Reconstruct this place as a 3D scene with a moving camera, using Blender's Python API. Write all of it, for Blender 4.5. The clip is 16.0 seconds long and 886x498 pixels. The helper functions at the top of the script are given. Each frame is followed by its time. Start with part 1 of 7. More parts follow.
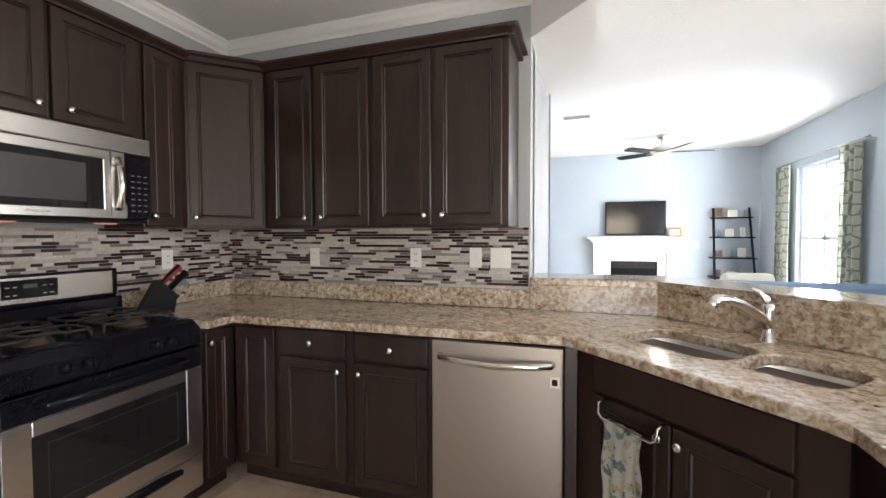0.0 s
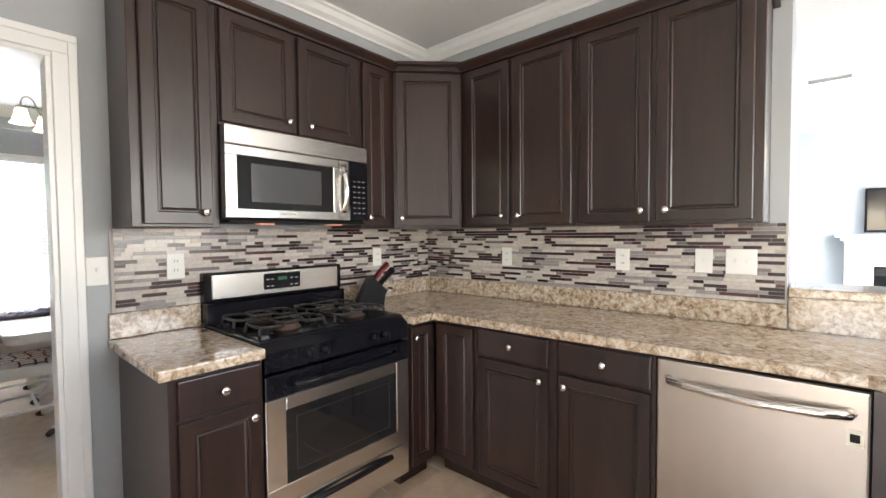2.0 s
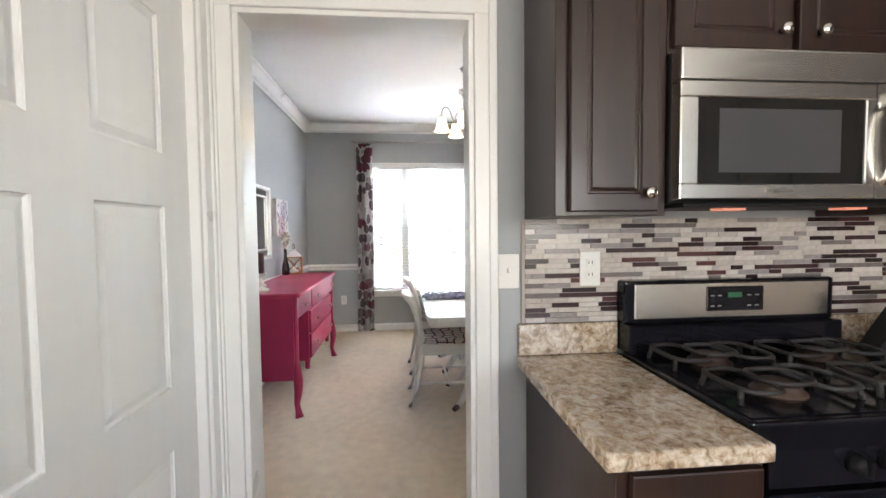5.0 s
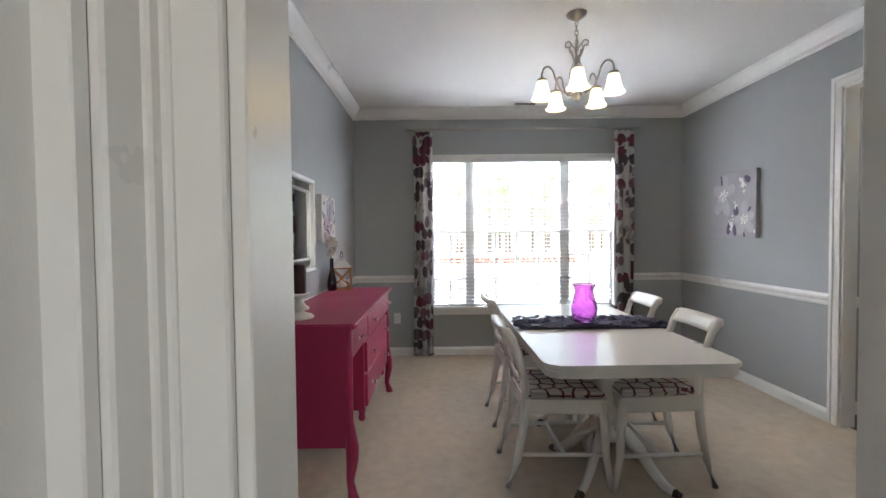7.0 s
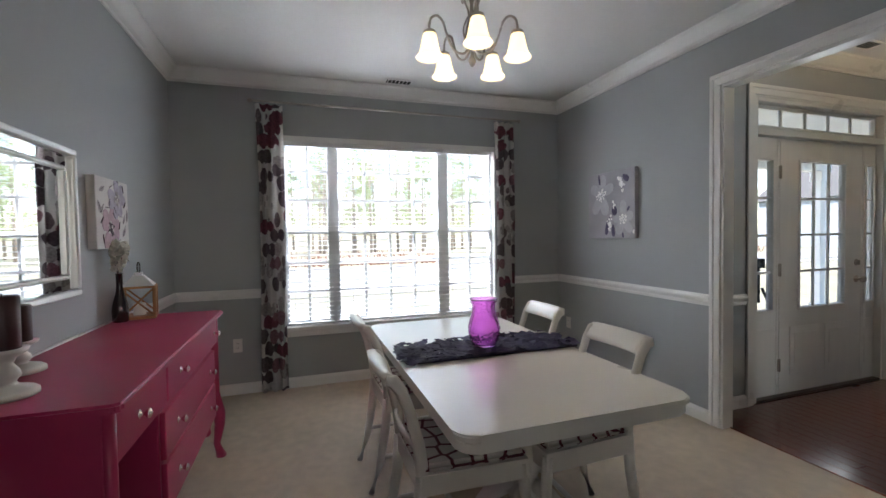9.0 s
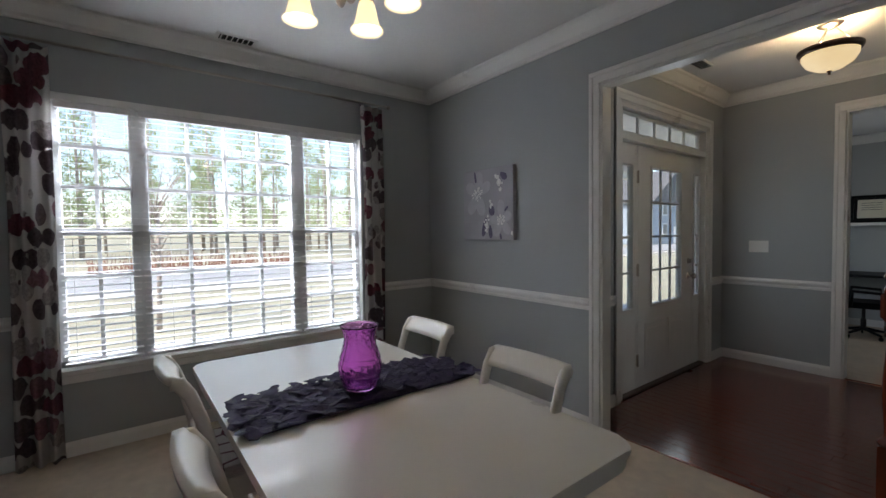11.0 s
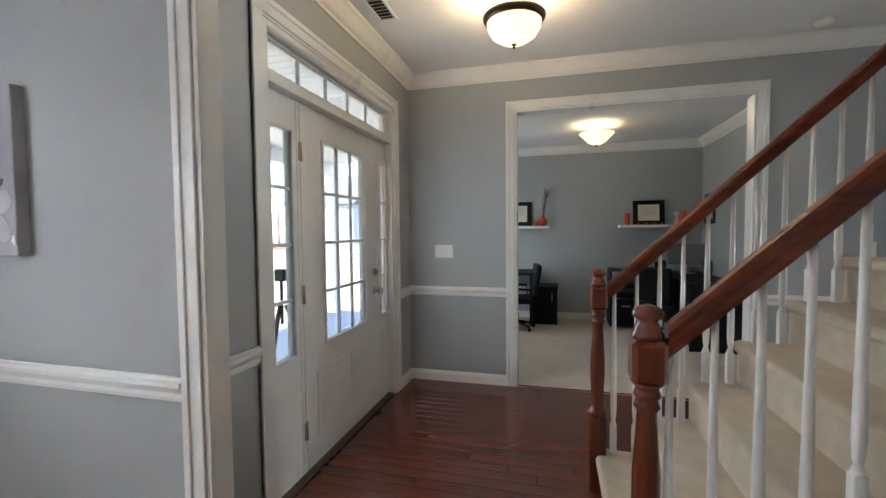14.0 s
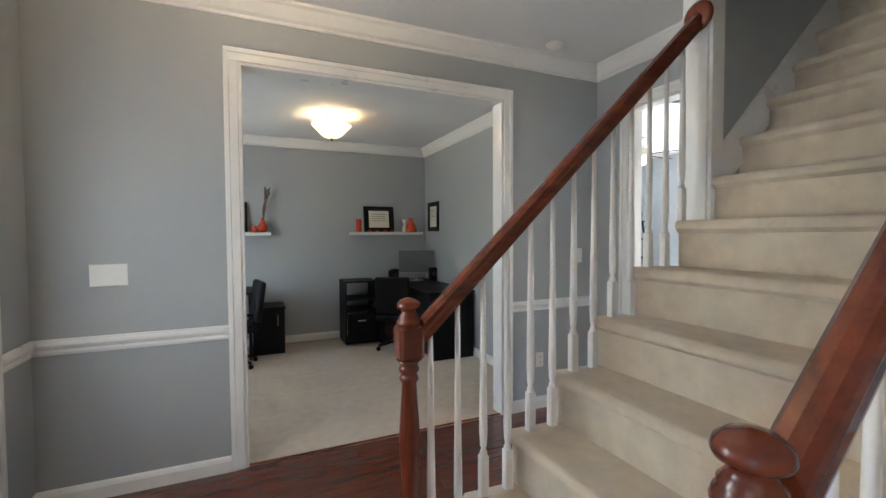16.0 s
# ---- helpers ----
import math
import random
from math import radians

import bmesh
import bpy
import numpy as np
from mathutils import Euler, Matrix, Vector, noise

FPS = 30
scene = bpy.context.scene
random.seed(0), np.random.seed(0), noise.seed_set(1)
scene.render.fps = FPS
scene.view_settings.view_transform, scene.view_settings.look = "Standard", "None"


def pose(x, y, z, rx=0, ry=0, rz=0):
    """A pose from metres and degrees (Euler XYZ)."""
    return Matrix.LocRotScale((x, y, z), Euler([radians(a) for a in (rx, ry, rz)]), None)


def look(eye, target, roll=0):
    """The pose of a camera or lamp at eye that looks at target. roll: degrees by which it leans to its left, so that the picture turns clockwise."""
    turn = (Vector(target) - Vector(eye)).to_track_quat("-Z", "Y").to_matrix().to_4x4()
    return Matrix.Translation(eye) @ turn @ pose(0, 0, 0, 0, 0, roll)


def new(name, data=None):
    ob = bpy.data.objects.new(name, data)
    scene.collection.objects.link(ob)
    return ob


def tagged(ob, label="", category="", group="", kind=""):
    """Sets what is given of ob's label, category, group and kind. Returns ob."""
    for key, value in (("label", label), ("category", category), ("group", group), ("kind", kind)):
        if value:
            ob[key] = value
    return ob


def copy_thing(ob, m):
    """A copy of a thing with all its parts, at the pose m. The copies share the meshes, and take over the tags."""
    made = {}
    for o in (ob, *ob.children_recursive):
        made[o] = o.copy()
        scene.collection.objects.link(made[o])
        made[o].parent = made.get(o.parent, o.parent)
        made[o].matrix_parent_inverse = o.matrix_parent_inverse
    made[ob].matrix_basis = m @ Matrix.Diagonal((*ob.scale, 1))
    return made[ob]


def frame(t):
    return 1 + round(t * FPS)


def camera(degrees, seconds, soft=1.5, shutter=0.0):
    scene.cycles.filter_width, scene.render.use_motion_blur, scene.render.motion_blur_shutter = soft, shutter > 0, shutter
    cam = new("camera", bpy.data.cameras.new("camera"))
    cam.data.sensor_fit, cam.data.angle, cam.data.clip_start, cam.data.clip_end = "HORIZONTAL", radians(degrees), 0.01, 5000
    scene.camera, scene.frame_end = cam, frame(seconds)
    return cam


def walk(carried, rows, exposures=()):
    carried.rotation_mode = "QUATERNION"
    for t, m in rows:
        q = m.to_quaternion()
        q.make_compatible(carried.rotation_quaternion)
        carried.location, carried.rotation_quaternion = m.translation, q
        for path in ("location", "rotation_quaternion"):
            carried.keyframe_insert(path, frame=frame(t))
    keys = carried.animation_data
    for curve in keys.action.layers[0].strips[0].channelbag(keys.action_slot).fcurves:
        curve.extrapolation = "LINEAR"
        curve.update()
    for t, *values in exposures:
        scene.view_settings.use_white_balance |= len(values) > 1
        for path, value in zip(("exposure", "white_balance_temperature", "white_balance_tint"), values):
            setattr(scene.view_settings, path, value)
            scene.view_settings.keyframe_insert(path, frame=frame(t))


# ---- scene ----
cam = camera(92.4, 16.0)
PATH = [
    (0, (-0.342, 0.753, 1.335), (-0.977, 2.649, 1.267), -0.2),
    (0.5, (-0.44, 0.75, 1.339), (-1.13, 2.626, 1.273), -0.3),
    (1, (-0.503, 0.752, 1.328), (-1.374, 2.551, 1.265), -0.5),
    (1.5, (-0.537, 0.772, 1.338), (-1.625, 2.448, 1.27), -0.5),
    (2, (-0.567, 0.811, 1.338), (-1.872, 2.324, 1.268), -0.5),
    (2.5, (-0.604, 0.869, 1.34), (-2.104, 2.19, 1.264), -0.5),
    (3, (-0.66, 0.894, 1.338), (-2.331, 1.991, 1.262), -0.4),
    (3.5, (-0.787, 0.882, 1.338), (-2.584, 1.755, 1.251), -0.2),
    (4, (-0.944, 0.85, 1.359), (-2.834, 1.5, 1.269), -0.3),
    (4.5, (-1.147, 0.853, 1.347), (-3.103, 1.26, 1.257), -0.6),
    (5, (-1.352, 0.846, 1.342), (-3.342, 1.029, 1.252), -0.6),
    (5.2, (-1.449, 0.828, 1.343), (-3.444, 0.931, 1.249), -0.7),
    (7.3, (-2.476, 0.493, 1.321), (-4.475, 0.506, 1.265), -0.6),
    (7.5, (-2.568, 0.481, 1.319), (-4.565, 0.566, 1.254), -0.7),
    (8, (-2.765, 0.52, 1.325), (-4.748, 0.77, 1.262), -0.8),
    (8.5, (-2.922, 0.556, 1.326), (-4.869, 1.008, 1.264), -0.8),
    (9, (-3.079, 0.576, 1.334), (-4.975, 1.209, 1.273), -0.9),
    (9.2, (-3.134, 0.585, 1.337), (-5.003, 1.293, 1.275), -0.9),
    (11.3, (-3.688, 0.83, 1.366), (-5.194, 2.132, 1.286), -0.8),
    (11.5, (-3.744, 0.909, 1.372), (-5.195, 2.283, 1.289), -0.8),
    (12, (-3.863, 1.133, 1.369), (-5.147, 2.664, 1.288), -0.9),
    (12.5, (-3.954, 1.336, 1.381), (-5.031, 3.019, 1.286), -0.8),
    (13, (-4.015, 1.581, 1.384), (-4.924, 3.36, 1.295), -0.7),
    (13.5, (-4.038, 1.867, 1.358), (-4.773, 3.725, 1.274), -0.8),
    (14, (-4.111, 2.146, 1.37), (-4.616, 4.079, 1.279), -0.5),
    (14.5, (-4.228, 2.385, 1.36), (-4.477, 4.368, 1.282), -0.4),
    (15, (-4.281, 2.632, 1.349), (-4.231, 4.629, 1.272), -0.5),
    (15.5, (-4.308, 2.863, 1.375), (-3.883, 4.816, 1.298), -0.4),
    (16, (-4.362, 3.095, 1.38), (-3.553, 4.923, 1.31), -0.3),
]
EXPOSURES = [(0.0, 2.9), (0.8, 2.9), (2.0, 3.55), (3.0, 3.95), (4.0, 3.8), (5.2, 3.4), (7.3, 2.5), (9.2, 1.9), (11.5, 1.1), (12.0, 1.0), (12.5, 1.3), (13.5, 2.28), (14.0, 2.7), (14.5, 2.75), (15.0, 2.7), (15.5, 3.0), (16.0, 3.1)]
walk(cam, [(t, look(eye, target, roll)) for t, eye, target, roll in PATH], EXPOSURES)

# ---- daylight ----
world = bpy.data.worlds.new("sky")
scene.world = world
world.use_nodes = True
wn = world.node_tree.nodes
sky = wn.new("ShaderNodeTexSky")
sky.sky_type, sky.sun_disc = "NISHITA", False
sky.sun_elevation, sky.sun_rotation = radians(48), radians(178)
world.node_tree.links.new(sky.outputs[0], wn["Background"].inputs[0])
wn["Background"].inputs[1].default_value = 0.15
sun = new("sun", bpy.data.lights.new("sun", "SUN"))
sun.data.energy, sun.data.angle, sun.data.color = 3.2, radians(0.5), (1.0, 0.95, 0.88)
sun.matrix_world = look((0.3, -8, 9), (0, 0, 0))


def window_light(name, x0, y0, z0, x1, y1, z1, toward, watts, color=(0.86, 0.93, 1.0)):
    """An area lamp standing in for sky light, at or outside an opening."""
    lamp = new(name, bpy.data.lights.new(name, "AREA"))
    c = Vector(((x0 + x1) / 2, (y0 + y1) / 2, (z0 + z1) / 2))
    lamp.data.shape = "RECTANGLE"
    lamp.data.size, lamp.data.size_y = max(abs(x1 - x0), abs(y1 - y0)), abs(z1 - z0)
    lamp.data.energy, lamp.data.color = watts, color
    lamp.matrix_world = look(c, c + Vector(toward))
    return lamp


window_light("breakfast_daylight", 2.36, 0.9, 0.8, 2.36, 3.5, 2.3, (-1, 0, 0), 9.5, (1.0, 0.89, 0.83))
window_light("patio_daylight", -0.6, -2.43, 0.1, 1.6, -2.43, 2.1, (0, 1, 0), 3.5, (1.0, 0.91, 0.87))
# Lamp at an unseen office window, assumed in order to light that room.
window_light("office_assumed_daylight", -5.45, 6.7, 0.6, -5.45, 8.2, 2.2, (1, 0, 0), 1.2)
window_light("front_door_daylight", -5.40, 4.44, 0.72, -5.40, 5.00, 1.88, (1, 0, 0), 1.8)
window_light("living_daylight", 2.43, 6.47, 0.40, 2.43, 7.57, 2.15, (-1, 0, 0), 23)
# Added lamp outside, hidden above the window, that brightens the dining room.
window_light("dining_fill_above_window", -7.95, 0.4, 2.6, -7.95, 2.5, 3.8, (1.0, 0, -0.75), 150, (0.86, 0.91, 1.0))


def bulb(name, x, y, z, watts, color=(1.0, 0.72, 0.42), size=0.04):
    lamp = new(name, bpy.data.lights.new(name, "POINT"))
    lamp.data.energy, lamp.data.color, lamp.data.shadow_soft_size = watts, color, size
    lamp.location = (x, y, z)
    return lamp


# ---- materials ----
def nodes(name):
    m = bpy.data.materials.new(name)
    m.use_nodes = True
    nt = m.node_tree
    return m, nt, nt.nodes["Principled BSDF"]


def val(nt, kind, **inputs):
    n = nt.nodes.new(kind)
    for k, v in inputs.items():
        n.inputs[k.replace("_", " ")].default_value = v
    return n


def ramp(nt, fac, stops, mode="LINEAR"):
    r = nt.nodes.new("ShaderNodeValToRGB")
    r.color_ramp.interpolation = mode
    els = r.color_ramp.elements
    while len(els) < len(stops):
        els.new(0.5)
    for e, (p, c) in zip(els, stops):
        e.position, e.color = p, (*c, 1)
    nt.links.new(fac, r.inputs[0])
    return r.outputs[0]


def coords(nt, scale=(1, 1, 1)):
    tc = nt.nodes.new("ShaderNodeTexCoord")
    mp = nt.nodes.new("ShaderNodeMapping")
    mp.inputs["Scale"].default_value = scale
    nt.links.new(tc.outputs["Object"], mp.inputs[0])
    return mp.outputs[0]


def bumped(nt, bsdf, height, strength, distance=0.004):
    b = nt.nodes.new("ShaderNodeBump")
    b.inputs["Strength"].default_value, b.inputs["Distance"].default_value = strength, distance
    nt.links.new(height, b.inputs["Height"])
    nt.links.new(b.outputs[0], bsdf.inputs["Normal"])


def surf(name, col, rough=0.5, metal=0.0, var=0.06, scale=3.0, bump=0.15, bscale=180.0, stretch=(1, 1, 1), coat=0.0, rvar=0.08, spec=0.5):
    """A painted, woven or cast surface: two scales of mottling, fine relief, uneven gloss."""
    m, nt, b = nodes(name)
    co = coords(nt, stretch)
    n1, n2 = val(nt, "ShaderNodeTexNoise", Scale=scale, Detail=5.0), val(nt, "ShaderNodeTexNoise", Scale=bscale, Detail=3.0)
    for n in (n1, n2):
        nt.links.new(co, n.inputs["Vector"])
    mixed = nt.nodes.new("ShaderNodeMath")
    mixed.operation = "MULTIPLY_ADD"
    mixed.inputs[1].default_value = 0.35
    nt.links.new(n2.outputs[0], mixed.inputs[0])
    nt.links.new(n1.outputs[0], mixed.inputs[2])
    dark, light = [max(c * (1 - var), 0) for c in col], [min(c * (1 + var), 1) for c in col]
    nt.links.new(ramp(nt, mixed.outputs[0], [(0.4, dark), (0.95, light)]), b.inputs["Base Color"])
    mr = val(nt, "ShaderNodeMapRange", To_Min=max(rough - rvar, 0.02), To_Max=min(rough + rvar, 1))
    nt.links.new(n1.outputs[0], mr.inputs[0])
    nt.links.new(mr.outputs[0], b.inputs["Roughness"])
    b.inputs["Metallic"].default_value, b.inputs["Coat Weight"].default_value = metal, coat
    b.inputs["Specular IOR Level"].default_value = spec
    if bump:
        bumped(nt, b, n2.outputs[0], bump)
    return m


def wood(name, dark, light, rough=0.35, axis="z", coat=0.2, grain=9.0):
    m, nt, b = nodes(name)
    st = {"z": (grain, grain, 0.7), "x": (0.7, grain, grain), "y": (grain, 0.7, grain)}[axis]
    co = coords(nt, st)
    n1 = val(nt, "ShaderNodeTexNoise", Scale=2.2, Detail=7.0, Distortion=0.9)
    n2 = val(nt, "ShaderNodeTexNoise", Scale=14.0, Detail=4.0)
    info = nt.nodes.new("ShaderNodeObjectInfo")
    for n in (n1, n2):
        nt.links.new(co, n.inputs["Vector"])
    add = nt.nodes.new("ShaderNodeMath")
    add.operation = "MULTIPLY_ADD"
    add.inputs[1].default_value = 0.3
    nt.links.new(n2.outputs[0], add.inputs[0])
    nt.links.new(n1.outputs[0], add.inputs[2])
    tone = nt.nodes.new("ShaderNodeMath")
    tone.operation = "MULTIPLY_ADD"
    tone.inputs[1].default_value = 0.14
    nt.links.new(info.outputs["Random"], tone.inputs[0])
    nt.links.new(add.outputs[0], tone.inputs[2])
    nt.links.new(ramp(nt, tone.outputs[0], [(0.42, dark), (0.95, light)]), b.inputs["Base Color"])
    b.inputs["Roughness"].default_value, b.inputs["Coat Weight"].default_value, b.inputs["Coat Roughness"].default_value = rough, coat, 0.15
    bumped(nt, b, n2.outputs[0], 0.12, 0.002)
    return m


def glass(name, col=(1, 1, 1), rough=0.0, dimples=0.0):
    m, nt, b = nodes(name)
    b.inputs["Base Color"].default_value = (*col, 1)
    b.inputs["Transmission Weight"].default_value, b.inputs["Roughness"].default_value, b.inputs["IOR"].default_value = 1.0, rough, 1.45
    if dimples:
        v = val(nt, "ShaderNodeTexVoronoi", Scale=dimples, Randomness=0.25)
        nt.links.new(coords(nt), v.inputs["Vector"])
        bumped(nt, b, v.outputs["Distance"], 0.8, 0.006)
    return m


def glow(name, col, strength, base=(0.9, 0.87, 0.8)):
    m, nt, b = nodes(name)
    b.inputs["Base Color"].default_value = (*base, 1)
    b.inputs["Emission Color"].default_value, b.inputs["Emission Strength"].default_value = (*col, 1), strength
    b.inputs["Roughness"].default_value = 0.35
    return m


def granite_mat():
    m, nt, b = nodes("granite")
    co = coords(nt)
    n1 = val(nt, "ShaderNodeTexNoise", Scale=9.0, Detail=9.0, Roughness=0.72, Distortion=1.2)
    n2 = val(nt, "ShaderNodeTexNoise", Scale=42.0, Detail=6.0, Roughness=0.7, Distortion=0.6)
    for n in (n1, n2):
        nt.links.new(co, n.inputs["Vector"])
    c1 = ramp(nt, n1.outputs[0], [(0.32, (0.10, 0.055, 0.035)), (0.44, (0.34, 0.235, 0.15)), (0.54, (0.52, 0.42, 0.31)), (0.70, (0.68, 0.61, 0.52))])
    c2 = ramp(nt, n2.outputs[0], [(0.36, (0.03, 0.022, 0.018)), (0.44, (0.30, 0.205, 0.13)), (0.54, (0.58, 0.50, 0.40)), (0.66, (0.78, 0.74, 0.68))])
    mx = nt.nodes.new("ShaderNodeMixRGB")
    mx.inputs[0].default_value = 0.6
    nt.links.new(c1, mx.inputs[1])
    nt.links.new(c2, mx.inputs[2])
    hs = val(nt, "ShaderNodeHueSaturation", Saturation=1.08)
    nt.links.new(mx.outputs[0], hs.inputs["Color"])
    nt.links.new(hs.outputs[0], b.inputs["Base Color"])
    b.inputs["Roughness"].default_value, b.inputs["Coat Weight"].default_value = 0.16, 0.3
    return m


def mosaic_mat(name, island):
    m, nt, b = nodes(name)
    src = nt.nodes.new("ShaderNodeNewGeometry").outputs["Random Per Island"] if island else nt.nodes.new("ShaderNodeObjectInfo").outputs["Random"]
    tones = [(0.0, (0.026, 0.014, 0.016)), (0.15, (0.50, 0.445, 0.40)), (0.36, (0.17, 0.145, 0.14)), (0.48, (0.56, 0.51, 0.465)), (0.66, (0.045, 0.022, 0.024)),
             (0.76, (0.28, 0.25, 0.245)), (0.87, (0.46, 0.40, 0.36)), (0.96, (0.085, 0.032, 0.034))]
    col = ramp(nt, src, tones, "CONSTANT")
    n = val(nt, "ShaderNodeTexNoise", Scale=60.0, Detail=4.0)
    nt.links.new(coords(nt), n.inputs["Vector"])
    mx = nt.nodes.new("ShaderNodeMixRGB")
    mx.blend_type, mx.inputs[0].default_value = "OVERLAY", 0.3
    nt.links.new(col, mx.inputs[1])
    nt.links.new(n.outputs[0], mx.inputs[2])
    nt.links.new(mx.outputs[0], b.inputs["Base Color"])
    b.inputs["Roughness"].default_value = 0.2
    return m


def floor_tile_mat():
    m, nt, b = nodes("floor_tile")
    info = nt.nodes.new("ShaderNodeObjectInfo")
    n = val(nt, "ShaderNodeTexNoise", Scale=7.0, Detail=7.0, Roughness=0.65)
    tc = coords(nt)
    nt.links.new(tc, n.inputs["Vector"])
    add = nt.nodes.new("ShaderNodeMath")
    add.operation = "MULTIPLY_ADD"
    add.inputs[1].default_value = 0.25
    nt.links.new(info.outputs["Random"], add.inputs[0])
    nt.links.new(n.outputs[0], add.inputs[2])
    nt.links.new(ramp(nt, add.outputs[0], [(0.4, (0.42, 0.28, 0.18)), (0.85, (0.66, 0.50, 0.36))]), b.inputs["Base Color"])
    b.inputs["Roughness"].default_value = 0.35
    bumped(nt, b, n.outputs[0], 0.2)
    return m


def carpet_mat(name, col):
    m, nt, b = nodes(name)
    co = coords(nt)
    n1, n2, n3 = val(nt, "ShaderNodeTexNoise", Scale=1.6, Detail=4.0), val(nt, "ShaderNodeTexNoise", Scale=420.0, Detail=2.0), val(nt, "ShaderNodeTexNoise", Scale=14.0, Detail=4.0)
    for n in (n1, n2, n3):
        nt.links.new(co, n.inputs["Vector"])
    s1 = nt.nodes.new("ShaderNodeMath")
    s1.operation = "ADD"
    nt.links.new(n1.outputs[0], s1.inputs[0])
    nt.links.new(n3.outputs[0], s1.inputs[1])
    s2 = nt.nodes.new("ShaderNodeMath")
    s2.operation = "ADD"
    nt.links.new(s1.outputs[0], s2.inputs[0])
    nt.links.new(n2.outputs[0], s2.inputs[1])
    half = nt.nodes.new("ShaderNodeMath")
    half.operation = "MULTIPLY"
    half.inputs[1].default_value = 0.333
    nt.links.new(s2.outputs[0], half.inputs[0])
    nt.links.new(ramp(nt, half.outputs[0], [(0.36, [c * 0.78 for c in col]), (0.62, [min(c * 1.12, 1) for c in col])]), b.inputs["Base Color"])
    b.inputs["Roughness"].default_value, b.inputs["Sheen Weight"].default_value = 0.95, 0.25
    bumped(nt, b, n2.outputs[0], 0.7, 0.006)
    return m


def blotch_mat(name, ground, spots, scale, size=0.42):
    """Cloth or canvas with round printed blotches in a few colours."""
    m, nt, b = nodes(name)
    co = coords(nt)
    warp = val(nt, "ShaderNodeTexNoise", Scale=scale * 1.5, Detail=3.0)
    nt.links.new(co, warp.inputs["Vector"])
    mixv = nt.nodes.new("ShaderNodeMixRGB")
    mixv.blend_type, mixv.inputs[0].default_value = "ADD", 0.05
    nt.links.new(co, mixv.inputs[1])
    nt.links.new(warp.outputs["Color"], mixv.inputs[2])
    v = val(nt, "ShaderNodeTexVoronoi", Scale=scale, Randomness=0.75)
    nt.links.new(mixv.outputs[0], v.inputs["Vector"])
    sep = nt.nodes.new("ShaderNodeSeparateColor")
    nt.links.new(v.outputs["Color"], sep.inputs[0])
    tone = ramp(nt, sep.outputs[0], [(i / len(spots), c) for i, c in enumerate(spots)], "CONSTANT")
    edge = ramp(nt, v.outputs["Distance"], [(size, (1, 1, 1)), (size + 0.03, (0, 0, 0))])
    ring = val(nt, "ShaderNodeTexNoise", Scale=scale * 7, Detail=4.0)
    nt.links.new(co, ring.inputs["Vector"])
    worn = nt.nodes.new("ShaderNodeMixRGB")
    worn.blend_type, worn.inputs[0].default_value = "OVERLAY", 0.7
    nt.links.new(tone, worn.inputs[1])
    nt.links.new(ring.outputs[0], worn.inputs[2])
    mx = nt.nodes.new("ShaderNodeMixRGB")
    nt.links.new(edge, mx.inputs[0])
    mx.inputs[1].default_value = (*ground, 1)
    nt.links.new(worn.outputs[0], mx.inputs[2])
    nt.links.new(mx.outputs[0], b.inputs["Base Color"])
    b.inputs["Roughness"].default_value = 0.85
    bumped(nt, b, ring.outputs[0], 0.15)
    return m


def lattice_mat(name, ground, line, scale, width=0.06):
    """Cloth with a woven web of outlines."""
    m, nt, b = nodes(name)
    co = coords(nt)
    v = val(nt, "ShaderNodeTexVoronoi", Scale=scale, Randomness=0.45)
    v.feature = "DISTANCE_TO_EDGE"
    nt.links.new(co, v.inputs["Vector"])
    mk = ramp(nt, v.outputs["Distance"], [(width, line), (width + 0.02, ground)])
    n = val(nt, "ShaderNodeTexNoise", Scale=300.0, Detail=2.0)
    nt.links.new(co, n.inputs["Vector"])
    mx = nt.nodes.new("ShaderNodeMixRGB")
    mx.blend_type, mx.inputs[0].default_value = "OVERLAY", 0.35
    nt.links.new(mk, mx.inputs[1])
    nt.links.new(n.outputs[0], mx.inputs[2])
    nt.links.new(mx.outputs[0], b.inputs["Base Color"])
    b.inputs["Roughness"].default_value = 0.85
    bumped(nt, b, n.outputs[0], 0.3, 0.003)
    return m


GREY_WALL = surf("grey_wall_paint", (0.385, 0.405, 0.415), 0.55, var=0.03, scale=1.2, bump=0.12, bscale=220)
BLUE_WALL = surf("blue_grey_wall_paint", (0.40, 0.45, 0.51), 0.55, var=0.03, scale=1.2, bump=0.12, bscale=220)
CEILING = surf("ceiling_paint", (0.80, 0.80, 0.79), 0.85, var=0.05, scale=1.0, bump=0.5, bscale=60)
TRIM = surf("white_trim_paint", (0.80, 0.80, 0.78), 0.3, var=0.025, scale=4, bump=0.05, bscale=90)
DOORPAINT = surf("white_door_paint", (0.80, 0.80, 0.78), 0.34, var=0.03, scale=2, bump=0.12, bscale=120, stretch=(8, 8, 1))
ESPRESSO = wood("espresso_wood", (0.0096, 0.0046, 0.0036), (0.031, 0.0125, 0.0085), 0.38, "z", 0.20, 7)
ESPRESSO_EDGE = wood("cabinet_crown_wood", (0.014, 0.0066, 0.0052), (0.036, 0.0155, 0.0115), 0.36, "x", 0.16, 7)
GRANITE = granite_mat()
STEEL = surf("brushed_steel", (0.70, 0.68, 0.65), 0.26, 1.0, var=0.02, scale=3, bump=0.0, bscale=60, stretch=(1, 1, 10), rvar=0.015)
SATIN_STEEL = surf("satin_steel", (0.44, 0.39, 0.345), 0.38, 1.0, var=0.02, scale=2, bump=0.0, bscale=60, stretch=(10, 10, 1), rvar=0.015)
